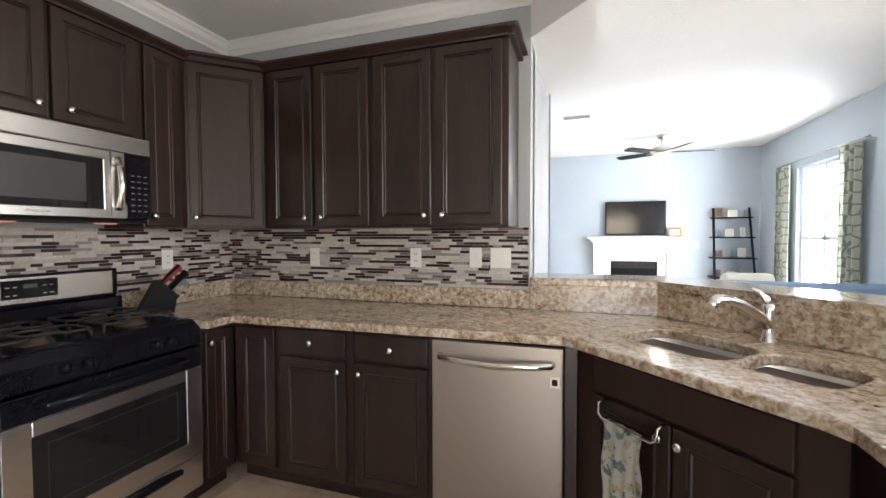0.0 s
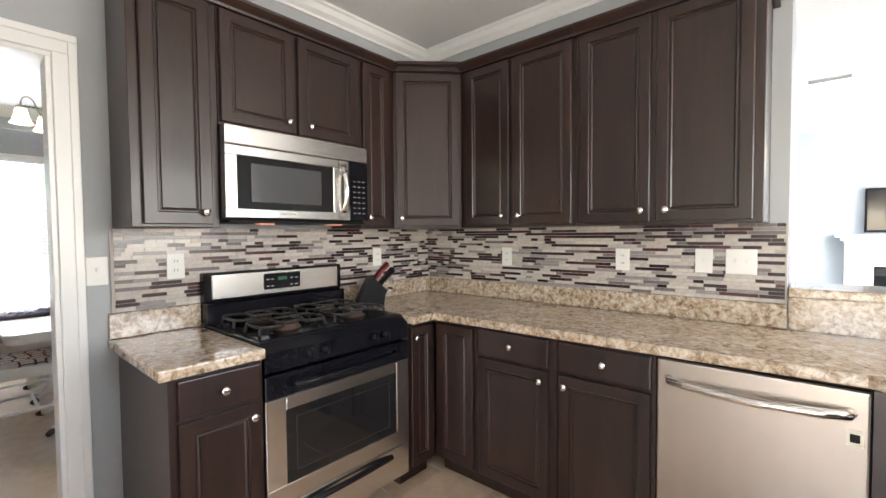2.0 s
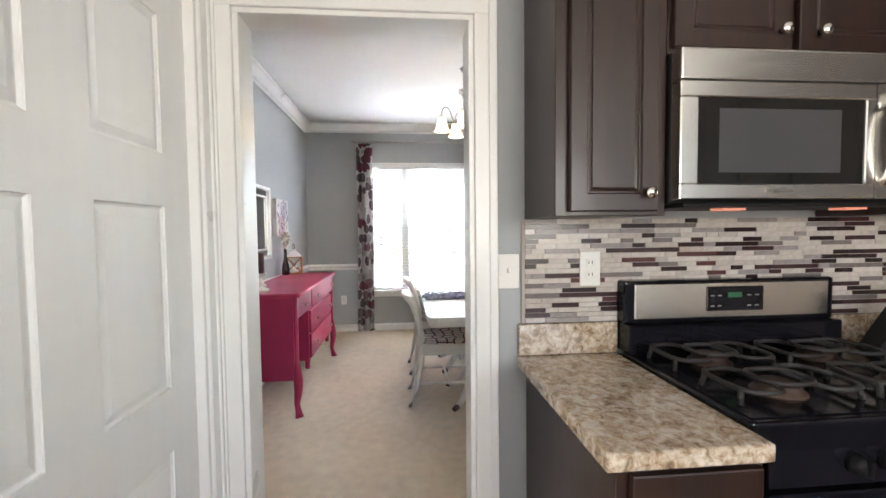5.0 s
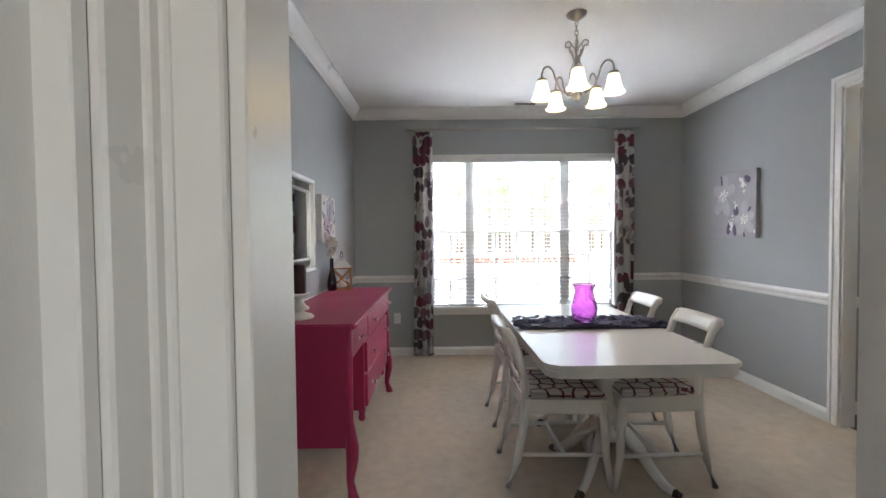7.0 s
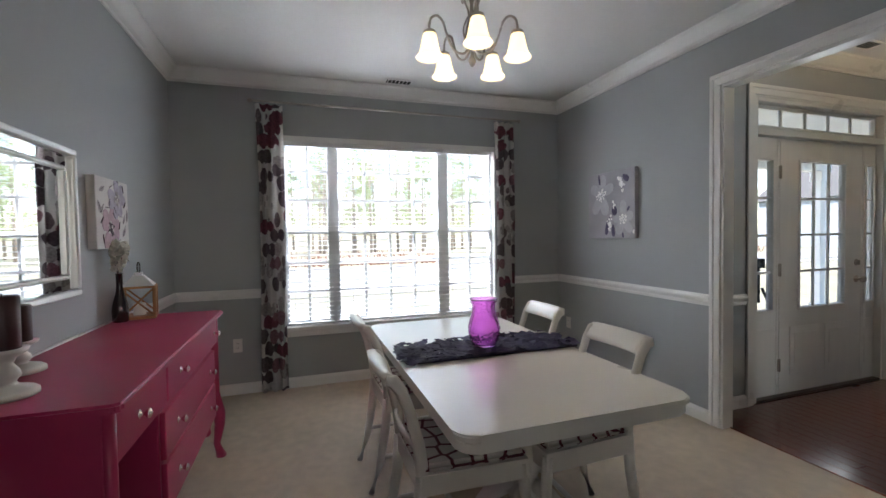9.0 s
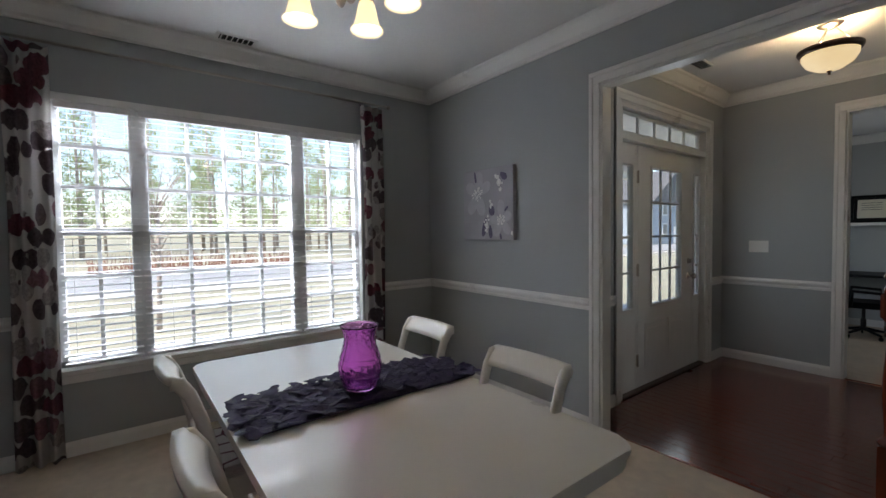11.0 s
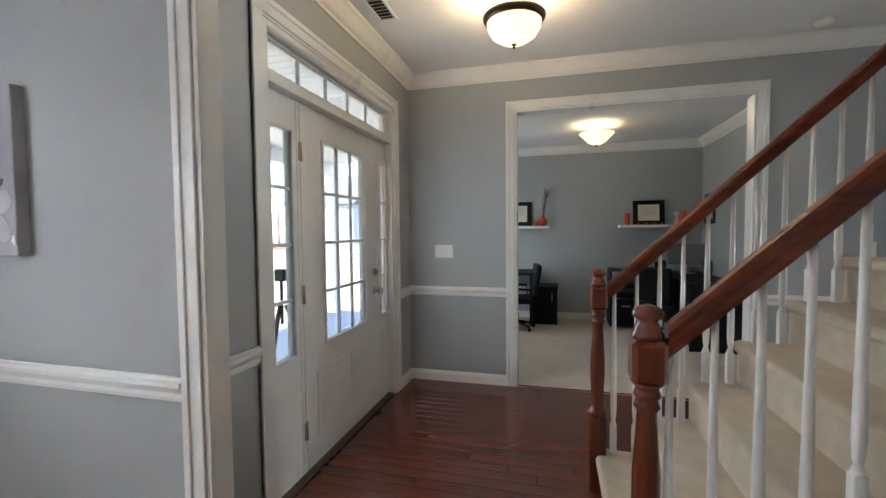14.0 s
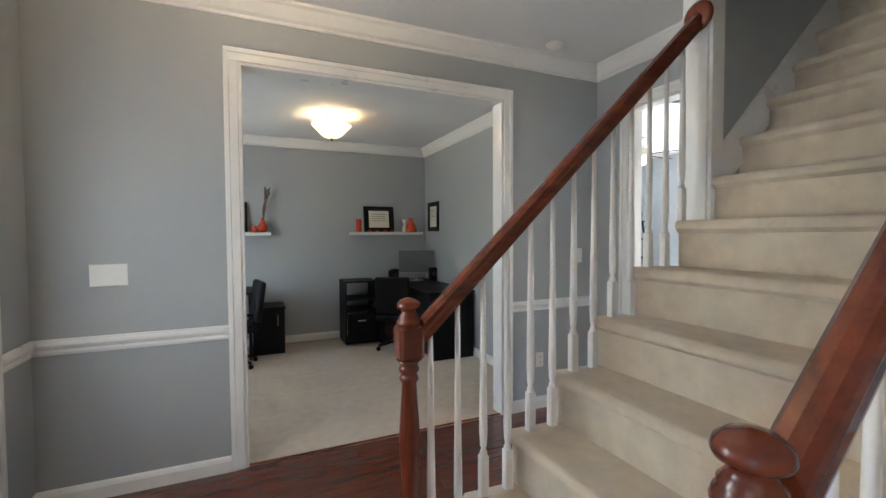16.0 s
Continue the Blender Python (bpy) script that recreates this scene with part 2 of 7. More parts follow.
CHROME = surf("polished_nickel", (0.78, 0.76, 0.73), 0.14, 1.0, var=0.03, bump=0.0, rvar=0.04)
NICKEL = surf("brushed_nickel", (0.46, 0.43, 0.39), 0.3, 1.0, var=0.05, bump=0.03)
BLACK = surf("black_enamel", (0.008, 0.008, 0.011), 0.12, var=0.15, bump=0.02, rvar=0.05, spec=0.3)
IRON = surf("cast_iron", (0.028, 0.024, 0.022), 0.55, 0.1, var=0.3, scale=30, bump=0.4, bscale=300)
DARK_GLASS = surf("dark_oven_glass", (0.014, 0.013, 0.013), 0.06, var=0.1, bump=0.0, rvar=0.02)
PLASTIC = surf("white_plastic", (0.78, 0.77, 0.73), 0.35, var=0.02, bump=0.0)
BLACK_PLASTIC = surf("black_plastic", (0.007, 0.007, 0.008), 0.5, var=0.15, bump=0.1, bscale=260, spec=0.15)
CHERRY = wood("cherry_stained_wood", (0.085, 0.015, 0.007), (0.24, 0.050, 0.020), 0.27, "x", 0.3, 7)
CHERRY_Z = wood("cherry_turned_wood", (0.078, 0.013, 0.007), (0.20, 0.040, 0.016), 0.27, "z", 0.3, 7)
FLOOR_WOOD = wood("dark_red_floorboards", (0.078, 0.016, 0.009), (0.145, 0.034, 0.018), 0.2, "x", 0.35, 8)
CARPET = carpet_mat("beige_carpet", (0.60, 0.50, 0.385))
STAIR_CARPET = carpet_mat("stair_carpet", (0.62, 0.53, 0.41))
FLOOR_TILE = floor_tile_mat()
GROUT = surf("grout", (0.46, 0.41, 0.37), 0.9, var=0.1, bump=0.4)
TILE_OBJ, TILE_ISLAND = mosaic_mat("mosaic_tile", False), mosaic_mat("mosaic_tile_sheet", True)
PINK = surf("raspberry_paint", (0.36, 0.022, 0.085), 0.38, var=0.08, scale=2.5, bump=0.06, bscale=60, coat=0.08)
WHITE_LACQUER = surf("antique_white_lacquer", (0.80, 0.785, 0.745), 0.28, var=0.02, scale=3, bump=0.03, bscale=70, coat=0.2, rvar=0.015)
SEAT_CLOTH = lattice_mat("seat_cloth", (0.62, 0.58, 0.55), (0.13, 0.03, 0.045), 13.0, 0.075)
CURTAIN = blotch_mat("blotch_curtain_cloth", (0.78, 0.76, 0.74), [(0.16, 0.12, 0.14), (0.24, 0.09, 0.12), (0.46, 0.42, 0.42), (0.18, 0.14, 0.16), (0.34, 0.19, 0.22), (0.52, 0.49, 0.48), (0.24, 0.19, 0.20)], 8.0, 0.50)
LIVING_CURTAIN = lattice_mat("trellis_curtain_cloth", (0.62, 0.63, 0.55), (0.30, 0.34, 0.25), 9.0, 0.07)
CANVAS = surf("canvas_art_ground", (0.42, 0.41, 0.45), 0.8, var=0.12, scale=4, bump=0.4, bscale=260)
ART_SPOT = blotch_mat("floral_canvas", (0.62, 0.60, 0.60), [(0.30, 0.25, 0.33), (0.50, 0.38, 0.44), (0.40, 0.37, 0.45), (0.58, 0.52, 0.55)], 6.0, 0.55)
PURPLE = surf("dark_purple_ribbon", (0.018, 0.010, 0.055), 0.75, var=0.25, scale=20, bump=0.3, bscale=160)
MIRROR = surf("mirror_silver", (0.93, 0.94, 0.94), 0.01, 1.0, var=0.0, bump=0.0, rvar=0.0)
SILVER = surf("silver_frame", (0.80, 0.80, 0.79), 0.32, 0.55, var=0.08, bump=0.1)
LANTERN_WOOD = wood("honey_wood", (0.24, 0.095, 0.025), (0.46, 0.22, 0.075), 0.5, "z", 0.1, 9)
CANDLE = surf("dark_wine_candle_wax", (0.045, 0.010, 0.014), 0.42, var=0.15, bump=0.1)
WINE_GLASS = surf("dark_plum_glaze", (0.022, 0.006, 0.010), 0.08, var=0.1, bump=0.0, coat=0.5)
PETAL = surf("cream_petals", (0.86, 0.83, 0.75), 0.7, var=0.1)
MAGENTA_GLASS = glass("magenta_glass", (0.89, 0.40, 0.88), 0.05, 45.0)
CLEAR = glass("window_glass")
SHADE_ON = glow("lit_frosted_glass", (1.0, 0.78, 0.42), 0.5)
BOWL_ON = glow("lit_alabaster_glass", (1.0, 0.74, 0.38), 0.30)
FAN_ON = glow("lit_fan_glass", (1.0, 0.88, 0.70), 0.6)
BRONZE = surf("aged_bronze", (0.09, 0.065, 0.05), 0.35, 0.9, var=0.2, bump=0.1)
ORANGE = surf("orange_red_glaze", (0.52, 0.055, 0.018), 0.25, var=0.1, bump=0.05)
TWIG = surf("dry_twigs", (0.16, 0.12, 0.11), 0.8, var=0.2)
PAPER = surf("printed_paper", (0.72, 0.69, 0.58), 0.8, var=0.04, bump=0.05)
BLUE_SOFA = surf("blue_sofa_cloth", (0.16, 0.24, 0.36), 0.9, var=0.12, scale=9, bump=0.5, bscale=280)
SCREEN = surf("dark_screen", (0.010, 0.010, 0.012), 0.12, var=0.05, bump=0.0)
SLATE = surf("fireplace_slate", (0.05, 0.055, 0.065), 0.35, var=0.3, scale=14, bump=0.2)
MARBLE = surf("cream_marble", (0.66, 0.60, 0.52), 0.25, var=0.1, scale=5, bump=0.0)
BLIND = surf("white_blind_slat", (0.80, 0.80, 0.80), 0.45, var=0.02, bump=0.0)
TOWEL = blotch_mat("leaf_print_towel", (0.62, 0.60, 0.52), [(0.22, 0.30, 0.24), (0.42, 0.36, 0.14), (0.16, 0.24, 0.25), (0.52, 0.46, 0.30)], 26.0, 0.42)
GRASS = surf("winter_lawn", (0.30, 0.28, 0.20), 0.95, var=0.25, scale=0.6, bump=0.6, bscale=40)
ROADM = surf("pale_asphalt", (0.30, 0.30, 0.30), 0.9, var=0.15, scale=2, bump=0.4, bscale=80)
# Bark and needles paler than real ones: the haze is put into their colour.
BARK = surf("pine_bark", (0.34, 0.28, 0.24), 0.9, var=0.35, scale=6, bump=0.7, bscale=40)
NEEDLE = surf("pine_needles", (0.30, 0.36, 0.16), 0.7, var=0.4, scale=2, bump=0.0)
BRUSH = surf("bare_brush", (0.20, 0.10, 0.07), 0.9, var=0.4, scale=6, bump=0.0)
SIDING = surf("blue_grey_siding", (0.26, 0.30, 0.35), 0.7, var=0.1, scale=3)
ROOFM = surf("grey_shingle_roof", (0.10, 0.10, 0.105), 0.9, var=0.2, scale=8)
VINYL = surf("white_vinyl", (0.78, 0.79, 0.80), 0.4, var=0.03, bump=0.05)
DECK = surf("grey_porch_boards", (0.34, 0.36, 0.40), 0.7, var=0.12, scale=5, stretch=(1, 12, 1))


# ---- mesh helpers ----
def box(bm, x0, y0, z0, x1, y1, z1, bevel=0.0, seg=1):
    x0, x1, y0, y1, z0, z1 = min(x0, x1), max(x0, x1), min(y0, y1), max(y0, y1), min(z0, z1), max(z0, z1)
    v = [bm.verts.new(p) for p in ((x0, y0, z0), (x1, y0, z0), (x1, y1, z0), (x0, y1, z0), (x0, y0, z1), (x1, y0, z1), (x1, y1, z1), (x0, y1, z1))]
    f = [bm.faces.new([v[i] for i in q]) for q in ((3, 2, 1, 0), (4, 5, 6, 7), (0, 1, 5, 4), (1, 2, 6, 5), (2, 3, 7, 6), (3, 0, 4, 7))]
    if bevel:
        edges = list({e for q in f for e in q.edges})
        bmesh.ops.bevel(bm, geom=edges, offset=bevel, segments=seg, profile=0.6, affect="EDGES")
    return bm


def prism(bm, pts, z0, z1, m=None):
    """A polygon pts in x, y, raised from z0 to z1, then moved by m."""
    m = m or Matrix()
    a, b = [bm.verts.new(m @ Vector((x, y, z0))) for x, y in pts], [bm.verts.new(m @ Vector((x, y, z1))) for x, y in pts]
    n = len(pts)
    bm.faces.new(a[::-1])
    bm.faces.new(b)
    for i in range(n):
        bm.faces.new((a[i], a[(i + 1) % n], b[(i + 1) % n], b[i]))
    return bm


def lathe(bm, prof, at=(0, 0, 0), seg=20, m=None):
    """Turns a profile of (radius, z) round the upright axis at a point."""
    m = m or Matrix.Translation(at)
    rings = []
    for r, z in prof:
        rings.append([bm.verts.new(m @ Vector((max(r, 0.0004) * math.cos(2 * math.pi * k / seg), max(r, 0.0004) * math.sin(2 * math.pi * k / seg), z))) for k in range(seg)])
    for a, b in zip(rings, rings[1:]):
        for k in range(seg):
            f = bm.faces.new((a[k], a[(k + 1) % seg], b[(k + 1) % seg], b[k]))
            f.smooth = True
    bm.faces.new(rings[0][::-1])
    bm.faces.new(rings[-1])
    return bm


def tube(bm, pts, radii, seg=10, flat=1.0):
    """A round bar along points; flat squeezes it sideways."""
    pts = [Vector(p) for p in pts]
    if not isinstance(radii, (list, tuple)):
        radii = [radii] * len(pts)
    rings = []
    for i, p in enumerate(pts):
        d = (pts[min(i + 1, len(pts) - 1)] - pts[max(i - 1, 0)]).normalized()
        up = Vector((0, 0, 1)) if abs(d.z) < 0.95 else Vector((0, 1, 0))
        s = d.cross(up).normalized()
        u = s.cross(d)
        rings.append([bm.verts.new(p + radii[i] * (math.cos(2 * math.pi * k / seg) * s * flat + math.sin(2 * math.pi * k / seg) * u)) for k in range(seg)])
    for a, b in zip(rings, rings[1:]):
        for k in range(seg):
            f = bm.faces.new((a[k], b[k], b[(k + 1) % seg], a[(k + 1) % seg]))
            f.smooth = True
    bm.faces.new(rings[0])
    bm.faces.new(rings[-1][::-1])
    return bm


def arc(p0, p1, p2, n=8):
    """Points along a smooth bend."""
    a, b, c = Vector(p0), Vector(p1), Vector(p2)
    return [(1 - t) ** 2 * a + 2 * t * (1 - t) * b + t * t * c for t in (i / n for i in range(n + 1))]


def mesh_of(bm, name, material):
    bmesh.ops.recalc_face_normals(bm, faces=bm.faces)
    me = bpy.data.meshes.new(name)
    bm.to_mesh(me)
    bm.free()
    me.materials.append(material)
    return me


def part(name, bm, material, parent, label=""):
    ob = new(name, mesh_of(bm, name, material))
    ob.parent = parent
    return tagged(ob, label=label)


def solid(name, bm, material, label="", category="", group="", kind=""):
    return tagged(new(name, mesh_of(bm, name, material)), label, category, group, kind)


def thing(name, m, label, category, group=""):
    ob = new(name)
    ob.matrix_basis = m
    ob.empty_display_size = 0.1
    return tagged(ob, label, category, group)


def B():
    return bmesh.new()


def boxpart(name, dims, material, parent, label="", bevel=0.0, seg=1):
    return part(name, box(B(), *dims, bevel, seg), material, parent, label)


# ---- walls, floors, ceilings ----
H = 2.74
KH = 2.68          # kitchen ceiling


def wall(name, axis, c0, c1, a0, a1, material, holes=(), z0=0.0, z1=H):
    """An upright wall between c0 and c1 across, a0 to a1 along axis, with openings (a, b, bottom, top)."""
    bm = B()

    def piece(a, b, lo, hi):
        if b - a > 0.001 and hi - lo > 0.001:
            box(bm, *((a, c0, lo, b, c1, hi) if axis == "x" else (c0, a, lo, c1, b, hi)))
    at = a0
    for a, b, lo, hi in sorted(holes):
        piece(at, a, z0, z1)
        piece(a, b, z0, lo)
        piece(a, b, hi, z1)
        at = b
    piece(at, a1, z0, z1)
    return solid(name, bm, material, kind="structure")


wall("wall_range", "y", -2.87, -2.754, -0.42, 3.17, GREY_WALL, [(0.325, 1.082, 0, 2.04)])
wall("wall_kitchen_back", "x", 3.17, 3.29, -2.87, -0.635, GREY_WALL, z1=4.9)
wall("wall_dining_window", "y", -7.22, -7.08, -0.54, 3.37, GREY_WALL, [(0.42, 2.49, 0.54, 2.24)])
wall("wall_dining_side", "x", -0.54, -0.42, -7.08, -2.754, GREY_WALL)
wall("wall_dining_foyer", "x", 3.242, 3.33, -7.08, -2.87, GREY_WALL, [(-5.185, -3.0, 0, 2.305)])
wall("wall_stair_side", "x", 3.292, 3.36, -2.87, -0.635, GREY_WALL, z1=4.9)
wall("wall_front_door", "y", -5.51, -5.39, 3.33, 5.955, GREY_WALL, [(3.83, 5.455, 0, 2.36)])
wall("wall_office", "x", 5.835, 5.955, -5.39, -1.63, GREY_WALL, [(-4.435, -2.652, 0, 2.375)])
wall("wall_hall_end", "y", -1.744, -1.63, 4.53, 5.835, GREY_WALL, [(4.98, 5.50, 0, 2.33)])
wall("wall_stair_far", "x", 4.42, 4.53, -2.35, -0.635, GREY_WALL, z1=4.9)
wall("wall_stair_end", "y", -0.755, -0.635, 3.29, 4.53, GREY_WALL, z1=4.9)
wall("wall_office_back", "x", 8.85, 8.97, -5.51, -1.98, GREY_WALL)
wall("wall_office_side", "y", -2.10, -1.98, 5.955, 8.85, GREY_WALL)
wall("wall_office_front", "y", -5.51, -5.39, 5.955, 8.85, GREY_WALL, [(6.7, 8.2, 0.6, 2.2)])
wall("wall_living_back", "x", 8.85, 8.97, -1.98, 2.44, BLUE_WALL)
wall("wall_living_side", "y", 2.32, 2.44, -2.54, 8.85, BLUE_WALL, [(0.9, 3.5, 0.8, 2.3), (6.42, 7.62, 0.35, 2.2)])
wall("wall_kitchen_rear", "x", -2.54, -2.42, -1.87, 2.32, GREY_WALL, [(-0.6, 1.6, 0.0, 2.1)])
wall("wall_pantry", "x", 0.13, 0.25, -2.754, -1.60, GREY_WALL, [(-2.675, -1.725, 0, 2.05)])
wall("wall_pantry_side", "y", -1.72, -1.60, -2.42, 0.13, GREY_WALL)
wall("wall_pantry_back", "x", -0.42, -0.30, -2.754, -1.72, GREY_WALL)

solid("floor", box(B(), -2.80, -2.54, -0.05, 2.44, 3.29, -0.006), GROUT, kind="structure")
solid("floor_living", box(B(), -1.70, 3.292, -0.05, 2.44, 8.97, -0.002), CARPET, kind="structure")
solid("floor_dining", box(B(), -7.22, -0.54, -0.05, -2.80, 3.315, 0.0), CARPET, kind="structure")
solid("floor_office", box(B(), -5.51, 5.86, -0.05, -1.98, 8.97, 0.0), CARPET, kind="structure")
solid("floor_foyer", box(B(), -5.51, 3.315, -0.05, -1.70, 5.86, -0.012), FLOOR_WOOD, kind="structure")

solid("ceiling", box(B(), -2.87, -2.54, KH, 2.44, 3.29, H + 0.1), CEILING, kind="structure")
solid("ceiling_dining", box(B(), -7.22, -0.54, H, -2.87, 3.36, H + 0.1), CEILING, kind="structure")
solid("ceiling_office", box(B(), -5.51, 5.955, 2.60, -1.98, 8.97, H + 0.1), CEILING, kind="structure")
bm = B()
box(bm, -5.51, 3.36, H, -2.75, 4.53, H + 0.1)
box(bm, -5.51, 4.53, H, -1.66, 5.955, H + 0.1)
solid("ceiling_foyer", bm, CEILING, kind="structure")
bm = B()
box(bm, -1.66, 4.53, H, -0.635, 5.9, H + 0.1)
box(bm, -1.98, 5.9, H, -0.635, 8.97, H + 0.1)
box(bm, -0.635, 3.29, H, 2.44, 8.97, H + 0.1)
solid("ceiling_living", bm, CEILING, kind="structure")
solid("ceiling_stairwell", box(B(), -2.87, 3.17, 4.9, -0.635, 4.53, 5.0), CEILING, kind="structure")
bm = B()
box(bm, -2.87, 3.36, H + 0.1, -2.75, 4.53, 4.9)
box(bm, -2.75, 4.42, H + 0.1, -2.35, 4.53, 4.9)
solid("wall_stair_head", bm, GREY_WALL, kind="structure")
# lowered soffit over the raised bar
bm = prism(B(), [(-0.635, 3.17), (-0.30, 2.83), (-0.30, 3.72), (-0.635, 4.20)], 2.42, KH - 0.002)
solid("soffit", bm, CEILING, kind="structure")


def molding(name, runs, prof, material=TRIM):
    """A profile (out from the wall, up) drawn along runs ((x0, y0), (x1, y1), (nx, ny) out of the wall, base z)."""
    bm = B()
    for (x0, y0), (x1, y1), (nx, ny), z in runs:
        a = [bm.verts.new((x0 + nx * d, y0 + ny * d, z + h)) for d, h in prof]
        b = [bm.verts.new((x1 + nx * d, y1 + ny * d, z + h)) for d, h in prof]
        n = len(prof)
        for i in range(n):
            bm.faces.new((a[i], a[(i + 1) % n], b[(i + 1) % n], b[i]))
        bm.faces.new(a)
        bm.faces.new(b[::-1])
    return solid(name, bm, material, kind="structure")


CROWN = [(0.0, -0.115), (0.012, -0.115), (0.014, -0.098), (0.035, -0.085), (0.058, -0.055), (0.075, -0.03), (0.09, -0.018), (0.092, -0.002), (0.0, -0.002)]
SMALL_CROWN = [(0.0, -0.085), (0.01, -0.085), (0.012, -0.07), (0.035, -0.05), (0.05, -0.022), (0.062, -0.014), (0.064, -0.002), (0.0, -0.002)]
BASE = [(0.0, 0.0), (0.016, 0.0), (0.016, 0.065), (0.010, 0.082), (0.004, 0.092), (0.0, 0.092)]
RAIL = [(0.0, -0.04), (0.010, -0.04), (0.014, -0.026), (0.012, -0.012), (0.022, 0.0), (0.028, 0.012), (0.026, 0.024), (0.016, 0.03), (0.012, 0.04), (0.0, 0.04)]
WINX, SIDEY, PARTY, FRONTX, OFFY = -7.08, -0.42, 3.242, -5.39, 5.835
molding("crown_molding", [((WINX, SIDEY), (WINX, PARTY), (1, 0), H), ((WINX, SIDEY), (-2.87, SIDEY), (0, 1), H), ((WINX, PARTY), (-2.87, PARTY), (0, -1), H), ((-2.87, SIDEY), (-2.87, PARTY), (-1, 0), H)], CROWN)
molding("crown_molding", [((FRONTX, 3.33), (FRONTX, OFFY), (1, 0), H), ((FRONTX, OFFY), (-1.744, OFFY), (0, -1), H), ((-1.744, 4.53), (-1.744, OFFY), (-1, 0), H), ((FRONTX, 3.33), (-2.87, 3.33), (0, 1), H)], CROWN)
molding("crown_molding", [((-5.39, 8.85), (-2.10, 8.85), (0, -1), 2.60), ((-2.10, 5.955), (-2.10, 8.85), (-1, 0), 2.60)], CROWN)
molding("crown_molding", [((-2.754, 0.25), (-2.754, 3.17), (1, 0), KH), ((-2.754, 3.17), (-0.635, 3.17), (0, -1), KH), ((-2.754, 0.25), (-1.60, 0.25), (0, 1), KH)], SMALL_CROWN)
RZ = 0.862
molding("chair_rail", [((WINX, SIDEY), (WINX, 0.40), (1, 0), RZ), ((WINX, 2.5), (WINX, PARTY), (1, 0), RZ), ((WINX, SIDEY), (-2.87, SIDEY), (0, 1), RZ), ((WINX, PARTY), (-5.26, PARTY), (0, -1), RZ),
                      ((-2.87, SIDEY), (-2.87, 0.26), (-1, 0), RZ), ((-2.87, 1.14), (-2.87, PARTY), (-1, 0), RZ)], RAIL)
molding("chair_rail", [((FRONTX, 3.33), (FRONTX, 3.752), (1, 0), 0.82), ((FRONTX, 5.533), (FRONTX, OFFY), (1, 0), 0.82), ((FRONTX, OFFY), (-4.51, OFFY), (0, -1), 0.82), ((-2.577, OFFY), (-1.744, OFFY), (0, -1), 0.82)], RAIL)
molding("baseboard", [((WINX, SIDEY), (WINX, PARTY), (1, 0), 0), ((WINX, SIDEY), (-2.87, SIDEY), (0, 1), 0), ((WINX, PARTY), (-5.26, PARTY), (0, -1), 0), ((-2.87, SIDEY), (-2.87, 0.26), (-1, 0), 0), ((-2.87, 1.14), (-2.87, PARTY), (-1, 0), 0)], BASE)
molding("baseboard", [((FRONTX, 3.33), (FRONTX, 3.752), (1, 0), 0), ((FRONTX, 5.533), (FRONTX, OFFY), (1, 0), 0), ((FRONTX, OFFY), (-4.51, OFFY), (0, -1), 0), ((-2.577, OFFY), (-1.744, OFFY), (0, -1), 0)], BASE)
molding("baseboard", [((-5.39, 8.85), (-2.10, 8.85), (0, -1), 0), ((-2.10, 5.955), (-2.10, 8.85), (-1, 0), 0)], BASE)
molding("baseboard", [((-1.655, 0.25), (-1.60, 0.25), (0, 1), 0)], BASE)


def casing(name, axis, c, out, a0, a1, top, w=0.075, sill=None):
    """Stepped trim round an opening on the face c of a wall; out: +1 or -1, the way it stands proud."""
    bm = B()

    def strip(a, b, lo, hi, d):
        box(bm, *((a, c, lo, b, c + out * d, hi) if axis == "x" else (c, a, lo, c + out * d, b, hi)), 0.003)
    for d, i, o in ((0.014, 0.0, w), (0.021, w * 0.62, w)):
        strip(a0 - o, a0 - i, 0, top + i, d)
        strip(a1 + i, a1 + o, 0, top + i, d)
        strip(a0 - o, a1 + o, top + i, top + o, d)
    return solid(name, bm, TRIM, kind="structure")


def jamb(name, axis, c0, c1, a0, a1, top, t=0.018):
    bm = B()
    for a, b, lo, hi in ((a0, a0 + t, 0, top - t), (a1 - t, a1, 0, top - t), (a0, a1, top - t, top)):
        box(bm, *((a, c0 - 0.004, lo, b, c1 + 0.004, hi) if axis == "x" else (c0 - 0.004, a, lo, c1 + 0.004, b, hi)), 0.002)
    return solid(name, bm, TRIM, kind="structure")


for nm, ax, c0, c1, a0, a1, top in (("door_trim_kitchen", "y", -2.87, -2.754, 0.325, 1.082, 2.04), ("door_trim_foyer", "x", 3.242, 3.33, -5.185, -3.0, 2.305),
                                    ("door_trim_office", "x", 5.835, 5.955, -4.435, -2.652, 2.375), ("door_trim_hall", "y", -1.744, -1.63, 4.98, 5.50, 2.33)):
    casing(nm, ax, c0, -1, a0, a1, top)
    casing(nm, ax, c1, 1, a0, a1, top)
    jamb(nm + "_jamb", ax, c0, c1, a0, a1, top)
casing("door_trim_pantry", "x", 0.25, 1, -2.675, -1.725, 2.05, 0.07)
jamb("door_trim_pantry_jamb", "x", 0.13, 0.25, -2.675, -1.725, 2.05)
casing("door_trim_entry", "y", FRONTX, 1, 3.83, 5.455, 2.36, 0.078)


